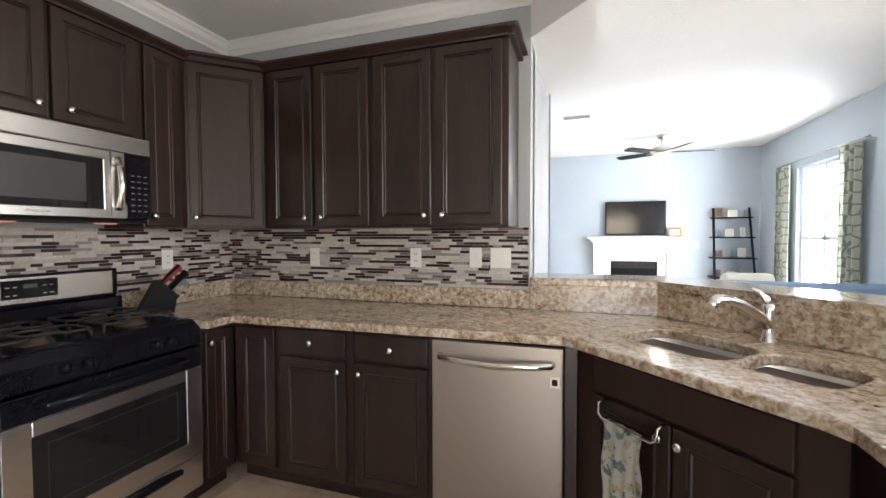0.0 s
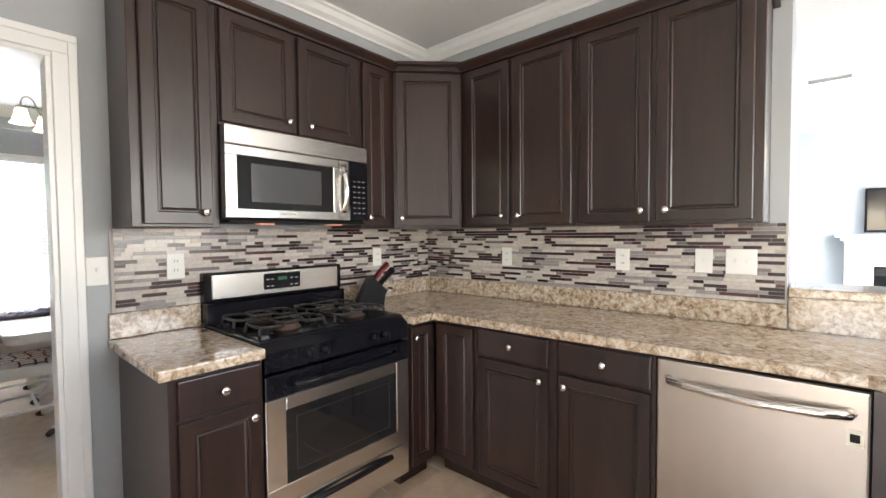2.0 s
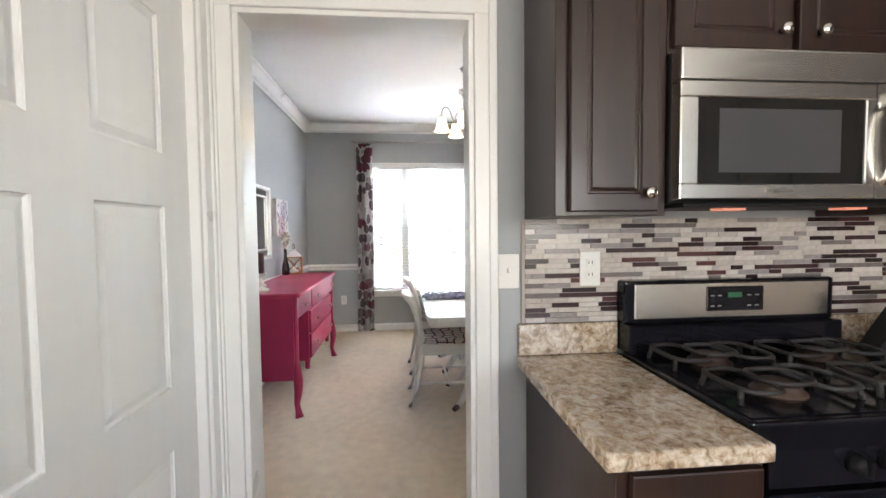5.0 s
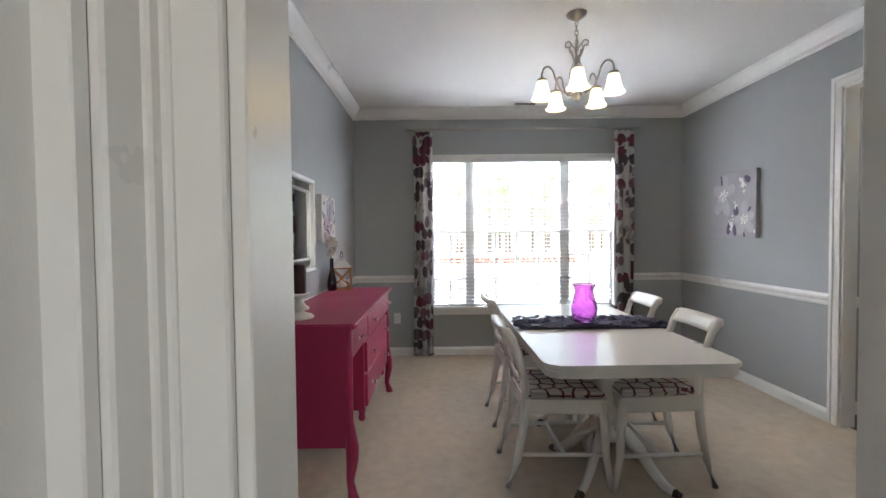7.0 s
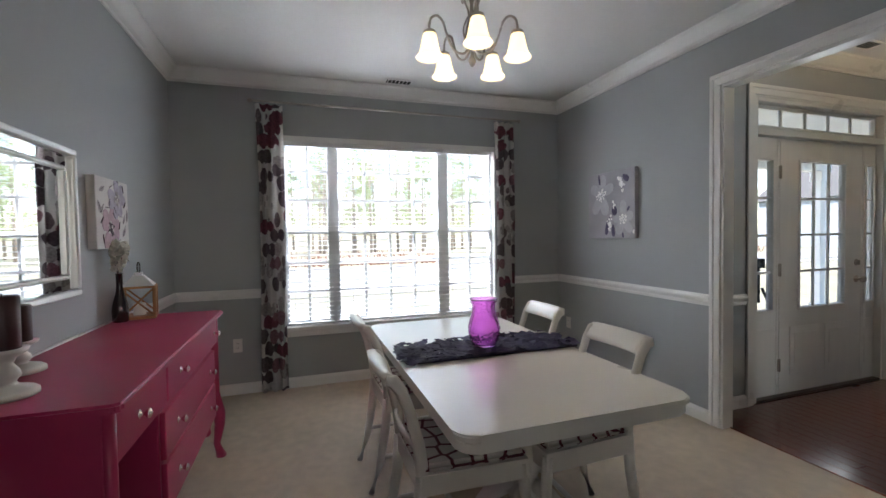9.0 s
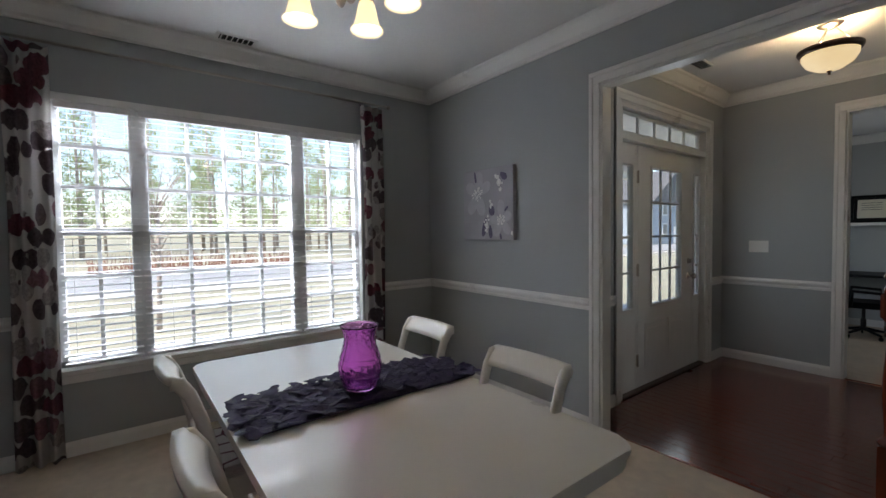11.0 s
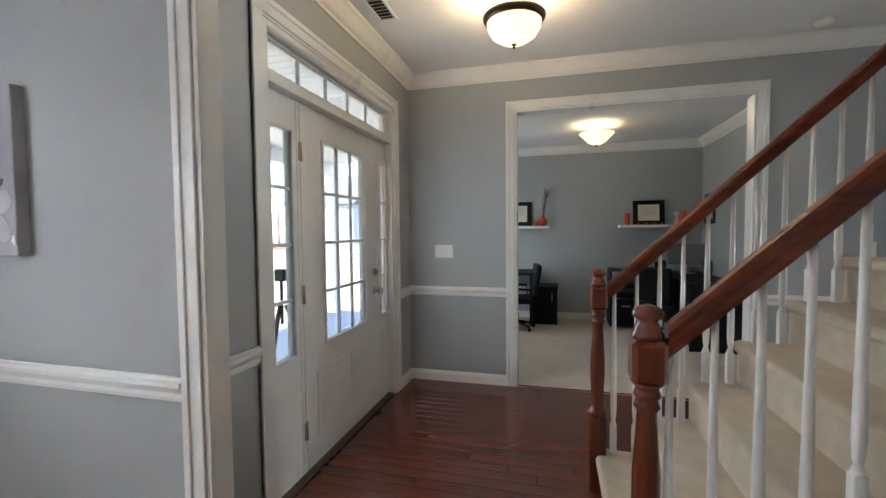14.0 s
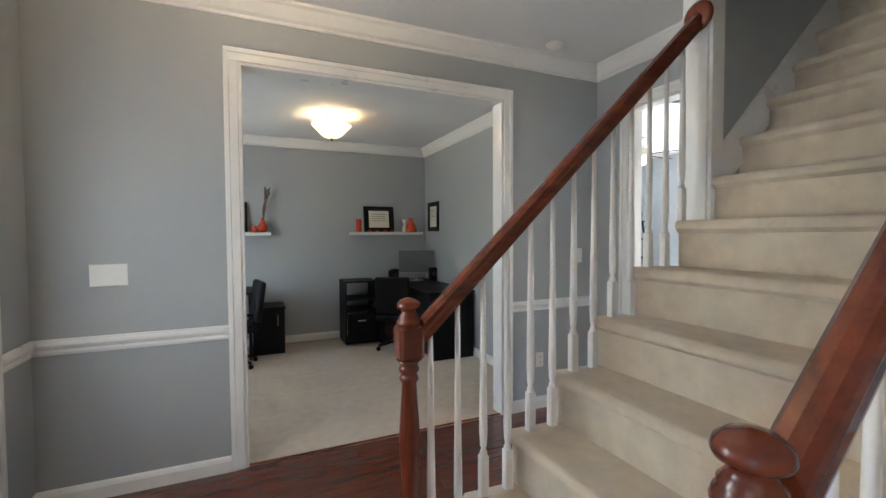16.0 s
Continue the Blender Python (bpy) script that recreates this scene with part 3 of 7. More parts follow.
# ---- kitchen ----
def panel_door(bm, w, h, t=0.02, frame_w=0.042, rec=0.008):
    """A recessed-panel front in x (0..w), z (0..h), its face at y = -t; back at 0; a bead runs round the panel."""
    box(bm, 0, -t, 0, w, 0, h, 0.003)
    bmesh.ops.recalc_face_normals(bm, faces=bm.faces)
    face = [max((f for f in bm.faces if f.normal.y < -0.9), key=lambda f: f.calc_area())]
    for thick, depth in ((frame_w, 0.0), (0.004, -0.006), (0.004, 0.0), (0.005, 0.003), (0.006, -0.005)):
        bmesh.ops.inset_region(bm, faces=face, thickness=thick, depth=depth, use_even_offset=True)
    return bm


def knob_at(parent, x, y, z, m=None):
    bm = B()
    turn = Matrix.Translation((x, y, z)) @ pose(0, 0, 0, 90)
    lathe(bm, [(0.0075, 0.0), (0.006, 0.01), (0.008, 0.014), (0.0155, 0.02), (0.016, 0.025), (0.011, 0.03), (0.0, 0.031)], m=turn, seg=16)
    return part("knob", bm, CHROME, parent, "round polished nickel knob")


def front(parent, x0, x1, z0, z1, y, knob=None, kind="door"):
    """A door or drawer front on the plane y of a cabinet; knob: (x, z)."""
    w, h = x1 - x0, z1 - z0
    bm = B()
    if kind == "door":
        panel_door(bm, w, h)
    else:
        box(bm, 0, -0.02, 0, w, 0, h, 0.005, 2)
    bm.transform(Matrix.Translation((x0, y, z0)))
    ob = part(kind, bm, ESPRESSO, parent)
    if knob:
        knob_at(ob, knob[0], y - 0.02, knob[1])
    return ob


UPPERS, BASES = "espresso wall cabinets", "espresso base cabinets"


def wall_cabinet(m, w, z0, z1, depth, doors, group=UPPERS, label="dark espresso wall cabinet with recessed-panel doors", crown=True):
    cab = thing("wall_cabinet", m, label, "cabinet", group)
    boxpart("body", (0, 0, z0, w, depth, z1), ESPRESSO, cab, bevel=0.002)
    for a, b, kx in doors:
        front(cab, a, b, z0 + 0.012, z1 - 0.012, -0.001, (kx, z0 + 0.06) if kx else None)
    if crown:
        bm = B()
        prof = [(0.0, -0.006), (-0.024, -0.006), (-0.028, 0.004), (-0.042, 0.018), (-0.052, 0.03), (-0.054, 0.042), (0.0, 0.042)]
        a = [bm.verts.new((0, y, z1 + z)) for y, z in prof]
        b = [bm.verts.new((w, y, z1 + z)) for y, z in prof]
        for i in range(len(prof)):
            bm.faces.new((a[i], a[(i + 1) % len(prof)], b[(i + 1) % len(prof)], b[i]))
        bm.faces.new(a)
        bm.faces.new(b[::-1])
        part("crown_strip", bm, ESPRESSO_EDGE, cab, "reddish dark cornice strip")
    return cab


UZ0, UZ1 = 1.375, 2.303


def on_range(x):
    return pose(-2.46, x, 0, 0, 0, 90)


wall_cabinet(on_range(1.25), 0.31, UZ0, UZ1, 0.29, [(0.034, 0.278, 0.246)], label="tall espresso wall cabinet with single panelled door")
wall_cabinet(on_range(1.562), 0.75, 1.81, UZ1, 0.29, [(0.008, 0.345, 0.310), (0.368, 0.715, 0.425)], label="short espresso wall cabinet above the microwave")
wall_cabinet(on_range(2.314), 0.246, UZ0, UZ1, 0.29, [(0.006, 0.200, 0.033)], label="narrow espresso wall cabinet beside the microwave")
# corner unit, cut across at an angle
corner = thing("corner_wall_cabinet", pose(0, 0, 0), "angled espresso corner wall cabinet with one door", "cabinet", UPPERS)
part("body", prism(B(), [(-2.75, 3.166), (-2.75, 2.562), (-2.46, 2.562), (-2.175, 2.85), (-2.175, 3.166)], UZ0, UZ1), ESPRESSO, corner)
ang = math.degrees(math.atan2(2.85 - 2.562, -2.175 + 2.46))
dl = math.hypot(0.288, 0.285)
cd = B()
panel_door(cd, dl - 0.03, UZ1 - UZ0 - 0.024)
cd.transform(pose(-2.46, 2.562, 0, 0, 0, ang) @ Matrix.Translation((0.015, -0.001, UZ0 + 0.012)))
cdoor = part("door", cd, ESPRESSO, corner)
kb = lathe(B(), [(0.0075, 0.0), (0.006, 0.01), (0.008, 0.014), (0.0155, 0.02), (0.016, 0.025), (0.011, 0.03), (0.0, 0.031)], m=pose(-2.46, 2.562, 0, 0, 0, ang) @ Matrix.Translation((0.045, -0.021, UZ0 + 0.06)) @ pose(0, 0, 0, 90), seg=16)
part("knob", kb, CHROME, cdoor)
cc = prism(B(), [(-2.75, 2.562), (-2.396, 2.536), (-2.13, 2.79), (-2.175, 3.166), (-2.75, 3.166)], UZ1 + 0.026, UZ1 + 0.042)
prism(cc, [(-2.75, 2.562), (-2.43, 2.549), (-2.152, 2.825), (-2.175, 3.166), (-2.75, 3.166)], UZ1, UZ1 + 0.026)
part("crown_strip", cc, ESPRESSO_EDGE, corner)


def on_back(x):
    return pose(x, 2.85, 0)


wall_cabinet(on_back(-2.172), 0.725, UZ0, UZ1, 0.316, [(0.050, 0.343, 0.306), (0.372, 0.706, 0.410)], label="two-door espresso wall cabinet on the back wall")
wall_cabinet(on_back(-1.446), 0.745, UZ0, UZ1, 0.316, [(0.020, 0.341, 0.308), (0.366, 0.712, 0.408)], label="two-door espresso wall cabinet ending at the open bar")
endc = prism(B(), [(-0.701, 2.796), (-0.665, 2.796), (-0.649, 2.81), (-0.649, 3.166), (-0.701, 3.166)], UZ1 + 0.022, UZ1 + 0.042)
prism(endc, [(-0.701, 2.82), (-0.675, 2.82), (-0.675, 3.166), (-0.701, 3.166)], UZ1 - 0.006, UZ1 + 0.022)
solid("cabinet_cornice_return", endc, ESPRESSO_EDGE, "reddish dark cornice end piece on wall cabinet", "cornice")

# microwave over the range
KEYPRINT = surf("grey_key_print", (0.16, 0.16, 0.16), 0.4, var=0.05, bump=0.0)
mw = thing("microwave", pose(-2.475, 1.562, -0.02, 0, 0, 90), "stainless over-range microwave with dark window and black controls", "microwave")
boxpart("body", (0.0, -0.03, 1.425, 0.75, 0.27, 1.828), BLACK_PLASTIC, mw, bevel=0.004)
boxpart("top_vent", (0.0, -0.075, 1.745, 0.75, -0.031, 1.826), STEEL, mw, "stainless vent band", 0.006, 2)
bm = B()
for d in ((0.0, 1.435, 0.56, 1.475), (0.0, 1.70, 0.56, 1.742), (0.0, 1.475, 0.05, 1.70), (0.53, 1.475, 0.56, 1.70)):
    box(bm, d[0], -0.075, d[1], d[2], -0.032, d[3], 0.003)
mdoor = part("door", bm, STEEL, mw, "stainless door frame")
boxpart("window", (0.05, -0.07, 1.475, 0.53, -0.034, 1.70), DARK_GLASS, mdoor, "dark glass window")
boxpart("screen", (0.11, -0.0715, 1.505, 0.46, -0.070, 1.672), surf("perforated_screen", (0.06, 0.06, 0.064), 0.2, var=0.05, bump=0.1), mdoor)
bm = tube(B(), arc((0.59, -0.075, 1.475), (0.59, -0.135, 1.585), (0.59, -0.075, 1.715), 12), 0.013, 10)
part("handle", bm, CHROME, mdoor, "curved chrome handle")
boxpart("control_panel", (0.625, -0.075, 1.435, 0.75, -0.032, 1.742), BLACK, mw, "black glass keypad", 0.004)
for r in range(7):
    for c in range(3):
        boxpart("key", (0.65 + c * 0.03, -0.0765, 1.47 + r * 0.028, 0.667 + c * 0.03, -0.0755, 1.475 + r * 0.028), KEYPRINT, mw)
boxpart("door_edge_strip", (0.562, -0.074, 1.435, 0.622, -0.034, 1.742), STEEL, mw)
boxpart("underside", (0.02, -0.06, 1.415, 0.735, 0.20, 1.425), BLACK_PLASTIC, mw)
boxpart("badge", (0.24, -0.0765, 1.452, 0.32, -0.0752, 1.460), NICKEL, mw)
for lx in (0.18, 0.56):
    boxpart("task_light", (lx, 0.0, 1.409, lx + 0.07, 0.05, 1.415), glow("task_light_glow", (1.0, 0.28, 0.16), 0.06, (0.4, 0.3, 0.25)), mw, "small lit lamp under the hood")


# gas range
BURNER = surf("browned_burner_iron", (0.075, 0.045, 0.032), 0.5, 0.3, var=0.35, scale=30, bump=0.3, bscale=200)
rng = thing("gas_range", on_range(1.575), "stainless and black gas range with cast-iron grates", "range")
RX, RF = 0.762, -0.315
boxpart("body", (0.0, -0.28, 0.09, RX, 0.30, 0.905), BLACK, rng, bevel=0.003)
for lx in (0.04, RX - 0.08):
    boxpart("foot", (lx, -0.2, 0.0, lx + 0.04, -0.16, 0.09), BLACK_PLASTIC, rng)
bm = box(B(), 0.0, -0.29, 0.905, RX, 0.25, 0.925, 0.006, 2)
box(bm, 0.015, -0.27, 0.925, RX - 0.015, 0.235, 0.928)
part("cooktop", bm, BLACK, rng, "glossy black enamel cooktop")
bm = prism(B(), [(-0.285, 0.80), (-0.335, 0.81), (-0.33, 0.885), (-0.29, 0.915), (-0.285, 0.915)], 0.0, RX, Matrix(((0, 0, 1, 0), (1, 0, 0, 0), (0, 1, 0, 0), (0, 0, 0, 1))))
part("control_strip", bm, BLACK, rng)
for kx in (0.19, 0.265, 0.53, 0.60):
    kb = lathe(B(), [(0.021, 0.0), (0.021, 0.012), (0.017, 0.02), (0.015, 0.028), (0.0, 0.029)], m=pose(kx, -0.333, 0.855, 83), seg=18)
    box(kb, kx - 0.003, -0.372, 0.838, kx + 0.003, -0.345, 0.874, 0.001)
    part("burner_knob", kb, BLACK_PLASTIC, rng)
bm = B()
for d in ((0.0, 0.27, RX, 0.345), (0.0, 0.345, 0.085, 0.70), (RX - 0.085, 0.345, RX, 0.70), (0.085, 0.645, RX - 0.085, 0.70)):
    box(bm, d[0], -0.335, d[1], d[2], -0.283, d[3], 0.003)
odoor = part("oven_door", bm, STEEL, rng, "stainless oven door")
boxpart("oven_window", (0.085, -0.33, 0.345, RX - 0.085, -0.29, 0.645), DARK_GLASS, odoor, "dark oven glass")
bm = B()
for d in ((0.13, 0.385, RX - 0.13, 0.388), (0.13, 0.605, RX - 0.13, 0.608), (0.13, 0.388, 0.133, 0.605), (RX - 0.133, 0.388, RX - 0.13, 0.605)):
    box(bm, d[0], -0.3315, d[1], d[2], -0.3302, d[3])
part("window_line", bm, IRON, odoor)
boxpart("door_band", (0.0, -0.337, 0.70, RX, -0.283, 0.795), BLACK, odoor, "black upper door band", 0.004)
bm = tube(B(), [(0.10, -0.337, 0.752), (0.12, -0.375, 0.752), (0.20, -0.385, 0.752), (RX / 2, -0.388, 0.752), (RX - 0.2, -0.385, 0.752), (RX - 0.12, -0.375, 0.752), (RX - 0.10, -0.337, 0.752)], 0.013, 10)
part("handle", bm, BLACK, odoor, "black bar handle")
dr = boxpart("drawer", (0.0, -0.33, 0.10, RX, -0.283, 0.262), STEEL, rng, "stainless warming drawer", 0.004)
part("handle", tube(B(), arc((0.12, -0.33, 0.225), (RX / 2, -0.385, 0.255), (RX - 0.12, -0.33, 0.225), 12), 0.014, 10), BLACK, dr, "black curved handle")
bm = box(B(), 0.0, 0.20, 0.925, RX, 0.305, 1.02, 0.004)
box(bm, 0.0, 0.235, 1.02, RX, 0.31, 1.165, 0.01, 2)
part("backguard", bm, BLACK, rng)
boxpart("backguard_face", (0.03, 0.223, 1.035, RX - 0.03, 0.236, 1.158), STEEL, rng, "stainless console face", 0.005)
boxpart("display", (0.28, 0.219, 1.06, 0.485, 0.224, 1.142), BLACK, rng, "black clock panel", 0.002)
boxpart("clock_digits", (0.355, 0.2182, 1.105, 0.405, 0.2188, 1.122), glow("green_digits", (0.1, 0.8, 0.35), 0.006, (0.02, 0.06, 0.03)), rng)
for i in range(5):
    for kx in (0.292, 0.318, 0.425, 0.452):
        if i < 2:
            boxpart("button", (kx, 0.2182, 1.075 + i * 0.035, kx + 0.014, 0.2188, 1.079 + i * 0.035), NICKEL, rng)
for gx, gy in ((0.2, -0.14), (0.2, 0.10), (0.56, -0.14), (0.56, 0.10)):
    bm = lathe(B(), [(0.062, 0.928), (0.06, 0.934), (0.05, 0.938), (0.049, 0.948), (0.044, 0.955), (0.025, 0.959), (0.0, 0.96)], (gx, gy, 0), 22)
    part("burner", bm, BURNER, rng, "rust-brown burner cap")
    bm = B()
    side = -1 if gx < 0.4 else 1
    for q in range(3):
        k0, k1, d2 = ((-0.155, -0.045, 0.088), (0.045, 0.155, 0.088), (-0.062, 0.062, 0.058))[q]
        mid, hx = (k0 + k1) / 2, (k1 - k0) / 2
        ring = []
        for k in range(25):
            t = 2 * math.pi * k / 24
            c, sn = math.cos(t), math.sin(t)
            ring.append((gx + side * mid + hx * math.copysign(abs(c) ** 0.55, c), gy + d2 * math.copysign(abs(sn) ** 0.75, sn), 0.962 if q < 2 else 0.967))
        tube(bm, ring, 0.0065, 6)
    for ex in (-0.15, 0.15):
        for ey in (-0.06, 0.06):
            tube(bm, [(gx + ex, gy + ey, 0.962), (gx + ex * 1.04, gy + ey * 1.1, 0.928)], 0.007, 6)
    part("grate", bm, IRON, rng, "cast-iron grate")


# base cabinets
def base_cabinet(m, w, depth, fronts, label="dark espresso base cabinet with drawer and door"):
    cab = thing("base_cabinet", m, label, "cabinet", BASES)
    boxpart("body", (0, 0, 0.10, w, depth, 0.872), ESPRESSO, cab, bevel=0.002)
    boxpart("toe_kick", (0.0, 0.07, 0.0, w, depth, 0.10), ESPRESSO, cab)
    for kind, a, b, lo, hi, k in fronts:
        front(cab, a, b, lo, hi, -0.001, k, kind)
    return cab


BF = -2.135      # front plane of the base units on the range wall
base_cabinet(pose(BF, 1.255, 0, 0, 0, 90), 0.315, 0.615, [("drawer", 0.025, 0.30, 0.735, 0.862, (0.165, 0.80)), ("door", 0.025, 0.30, 0.12, 0.718, (0.265, 0.672))], "narrow espresso base cabinet beside the range")
base_cabinet(pose(BF, 2.342, 0, 0, 0, 90), 0.208, 0.615, [("door", 0.012, 0.175, 0.12, 0.855, (0.03, 0.80))], "espresso corner base cabinet with panelled doors")
BY = 2.555
base_cabinet(pose(-2.133, BY, 0), 0.29, 0.61, [("door", 0.03, 0.27, 0.12, 0.855, None)], "espresso corner base cabinet with panelled door")
base_cabinet(pose(-1.842, BY, 0), 0.435, 0.61, [("drawer", 0.015, 0.40, 0.735, 0.862, (0.21, 0.80)), ("door", 0.015, 0.40, 0.12, 0.718, (0.365, 0.672))])
base_cabinet(pose(-1.405, BY, 0), 0.405, 0.61, [("drawer", 0.015, 0.39, 0.735, 0.862, (0.21, 0.80)), ("door", 0.015, 0.39, 0.12, 0.718, (0.045, 0.672))])
# dishwasher
dwm = thing("dishwasher", pose(-0.995, BY, 0), "stainless dishwasher with bowed bar handle", "dishwasher")
boxpart("body", (0.0, 0.0, 0.10, 0.575, 0.6, 0.868), BLACK_PLASTIC, dwm)
boxpart("toe_panel", (0.0, 0.05, 0.0, 0.575, 0.6, 0.10), BLACK_PLASTIC, dwm)
ddoor = boxpart("door", (0.004, -0.03, 0.115, 0.571, -0.001, 0.866), SATIN_STEEL, dwm, "satin stainless door panel", 0.006, 2)
part("handle", tube(B(), [(0.045, -0.03, 0.80), (0.05, -0.055, 0.80), (0.12, -0.07, 0.795), (0.2875, -0.078, 0.788), (0.455, -0.07, 0.795), (0.525, -0.055, 0.80), (0.53, -0.03, 0.80)], 0.015, 10), CHROME, ddoor, "bowed stainless handle")
boxpart("label", (0.52, -0.0312, 0.705, 0.558, -0.0301, 0.752), PAPER, ddoor, "small printed label")
boxpart("label_mark", (0.528, -0.0318, 0.715, 0.550, -0.0313, 0.740), BLACK_PLASTIC, ddoor)
base_cabinet(pose(-0.418, BY, 0), 0.05, 0.5, [], "espresso filler panel beside the dishwasher")
# sink unit across the corner
sinkc = base_cabinet(pose(-0.367, 2.568, 0, 0, 0, -45), 0.86, 0.40, [("drawer", 0.10, 0.76, 0.735, 0.862, None), ("door", 0.10, 0.425, 0.12, 0.718, (0.395, 0.672)), ("door", 0.435, 0.76, 0.12, 0.718, (0.465, 0.672))], "angled espresso sink cabinet with two doors")
base_cabinet(pose(0.262, 1.98, 0, 0, 0, -90), 0.16, 0.45, [], "espresso filler panel beside the sink cabinet")
pdw = thing("peninsula_cabinet", pose(0.262, 1.815, 0, 0, 0, -90), "black-fronted unit at the peninsula end", "cabinet")
boxpart("body", (0, 0, 0.1, 1.2, 0.45, 0.872), BLACK, pdw, bevel=0.003)
boxpart("toe_kick", (0, 0.06, 0.0, 1.2, 0.45, 0.1), BLACK_PLASTIC, pdw)

# worktops with the cut for the sink
CT = [(-2.752, 3.168), (-2.752, 2.342), (-2.09, 2.342), (-2.09, 2.502), (-0.43, 2.545), (-0.37, 2.503), (0.185, 1.948), (0.215, 1.90), (0.215, 0.62), (0.75, 0.62), (0.75, 2.43), (0.02, 3.168)]


def rounded(cx, cy, w, h, r, ang, n=5):
    """A rounded rectangle's points, turned by ang degrees."""
    out = []
    for qx, qy, a0 in ((1, 1, 0), (-1, 1, 90), (-1, -1, 180), (1, -1, 270)):
        for k in range(n + 1):
            a = math.radians(a0 + 90 * k / n)
            out.append((qx * (w / 2 - r) + r * math.cos(a), qy * (h / 2 - r) + r * math.sin(a)))
    c, s = math.cos(math.radians(ang)), math.sin(math.radians(ang))
    return [(cx + c * x - s * y, cy + s * x + c * y) for x, y in out]


BOWLS = [rounded(0.032, 2.606, 0.42, 0.31, 0.09, -45), rounded(0.298, 2.342, 0.28, 0.28, 0.08, -45)]
top = solid("worktop", prism(B(), CT, 0.875, 0.914), GRANITE, "speckled gold granite worktop with sink cutouts", "worktop")
cut = B()
for bl in BOWLS:
    prism(cut, bl, 0.8, 1.0)
cutter = new("cutter", mesh_of(cut, "cutter", GRANITE))
mod = top.modifiers.new("cut", "BOOLEAN")
mod.object, mod.solver = cutter, "EXACT"
bev = top.modifiers.new("edge", "BEVEL")
bev.width, bev.segments, bev.limit_method, bev.angle_limit = 0.008, 3, "ANGLE", radians(50)
dg = bpy.context.evaluated_depsgraph_get()
baked = bpy.data.meshes.new_from_object(top.evaluated_get(dg))
top.modifiers.clear()
top.data = baked
bpy.data.objects.remove(cutter)
ct2 = box(B(), -2.752, 1.222, 0.875, -2.105, 1.572, 0.914, 0.008, 3)
solid("worktop", ct2, GRANITE, "short speckled gold granite worktop beside the range", "worktop")
sink = thing("sink", pose(0, 0, 0), "double-bowl stainless undermount sink", "sink")
for bl in BOWLS:
    bm = B()
    cx, cy = sum(p[0] for p in bl) / len(bl), sum(p[1] for p in bl) / len(bl)
    rings = []
    for k, z in ((1.02, 0.876), (1.0, 0.874), (0.97, 0.76), (0.93, 0.715), (0.8, 0.70), (0.12, 0.695)):
        rings.append([bm.verts.new((cx + (x - cx) * k, cy + (y - cy) * k, z)) for x, y in bl])
    n = len(bl)
    for a, b in zip(rings, rings[1:]):
        for k in range(n):
            bm.faces.new((a[k], a[(k + 1) % n], b[(k + 1) % n], b[k])).smooth = True
    bm.faces.new(rings[-1])
    bowl = part("bowl", bm, STEEL, sink)
    part("drain", lathe(B(), [(0.04, 0.697), (0.04, 0.70), (0.03, 0.699), (0.0, 0.698)], (cx, cy, 0), 20), CHROME, bowl)
fau = thing("faucet", pose(0.329, 2.69, 0.914), "chrome single-lever kitchen faucet", "faucet")
part("base", lathe(B(), [(0.03, 0.0), (0.03, 0.008), (0.022, 0.02), (0.02, 0.10), (0.023, 0.13), (0.018, 0.15), (0.0, 0.155)]), CHROME, fau)
part("spout", tube(B(), [(0, 0, 0.06), (-0.05, -0.05, 0.112), (-0.12, -0.12, 0.158), (-0.19, -0.19, 0.187), (-0.235, -0.235, 0.19), (-0.262, -0.262, 0.168)], [0.02, 0.019, 0.017, 0.017, 0.019, 0.019], 12), CHROME, fau)
part("lever", tube(B(), [(0, 0, 0.14), (-0.008, 0.0, 0.17), (-0.03, 0.004, 0.195), (-0.055, 0.01, 0.205)], [0.016, 0.014, 0.01, 0.008], 10), CHROME, fau)
# upstands and raised bar
solid("upstand", box(B(), -2.752, 3.148, 0.916, -0.635, 3.168, 1.022, 0.003), GRANITE, "speckled gold granite upstand on the back wall", "upstand")
solid("upstand", box(B(), -2.752, 2.345, 0.916, -2.732, 3.146, 1.022, 0.003), GRANITE, "speckled gold granite upstand on the range wall", "upstand")
solid("upstand", box(B(), -2.752, 1.225, 0.916, -2.732, 1.572, 1.022, 0.003), GRANITE, "short speckled gold granite upstand", "upstand")
solid("bar_wall", prism(B(), [(-0.635, 3.172), (0.02, 3.172), (0.75, 2.44), (0.75, 0.62), (0.86, 0.62), (0.86, 2.49), (0.07, 3.285), (-0.635, 3.285)], 0.0, 1.054), GREY_WALL, kind="structure")
solid("upstand", prism(B(), [(-0.63, 3.150), (0.01, 3.150), (0.728, 2.43), (0.728, 0.62), (0.748, 0.62), (0.748, 2.438), (0.018, 3.170), (-0.63, 3.170)], 0.916, 1.054), GRANITE, "tall granite upstand under the raised bar", "upstand")
bar = prism(B(), [(-0.632, 3.135), (0.005, 3.135), (0.715, 2.425), (0.715, 0.60), (1.03, 0.60), (1.03, 2.57), (0.15, 3.45), (-0.632, 3.45)], 1.056, 1.095)
bmesh.ops.bevel(bar, geom=bar.edges[:], offset=0.008, segments=2, profile=0.6, affect="EDGES")
solid("bar_top", bar, GRANITE, "raised granite breakfast bar top", "bar top")


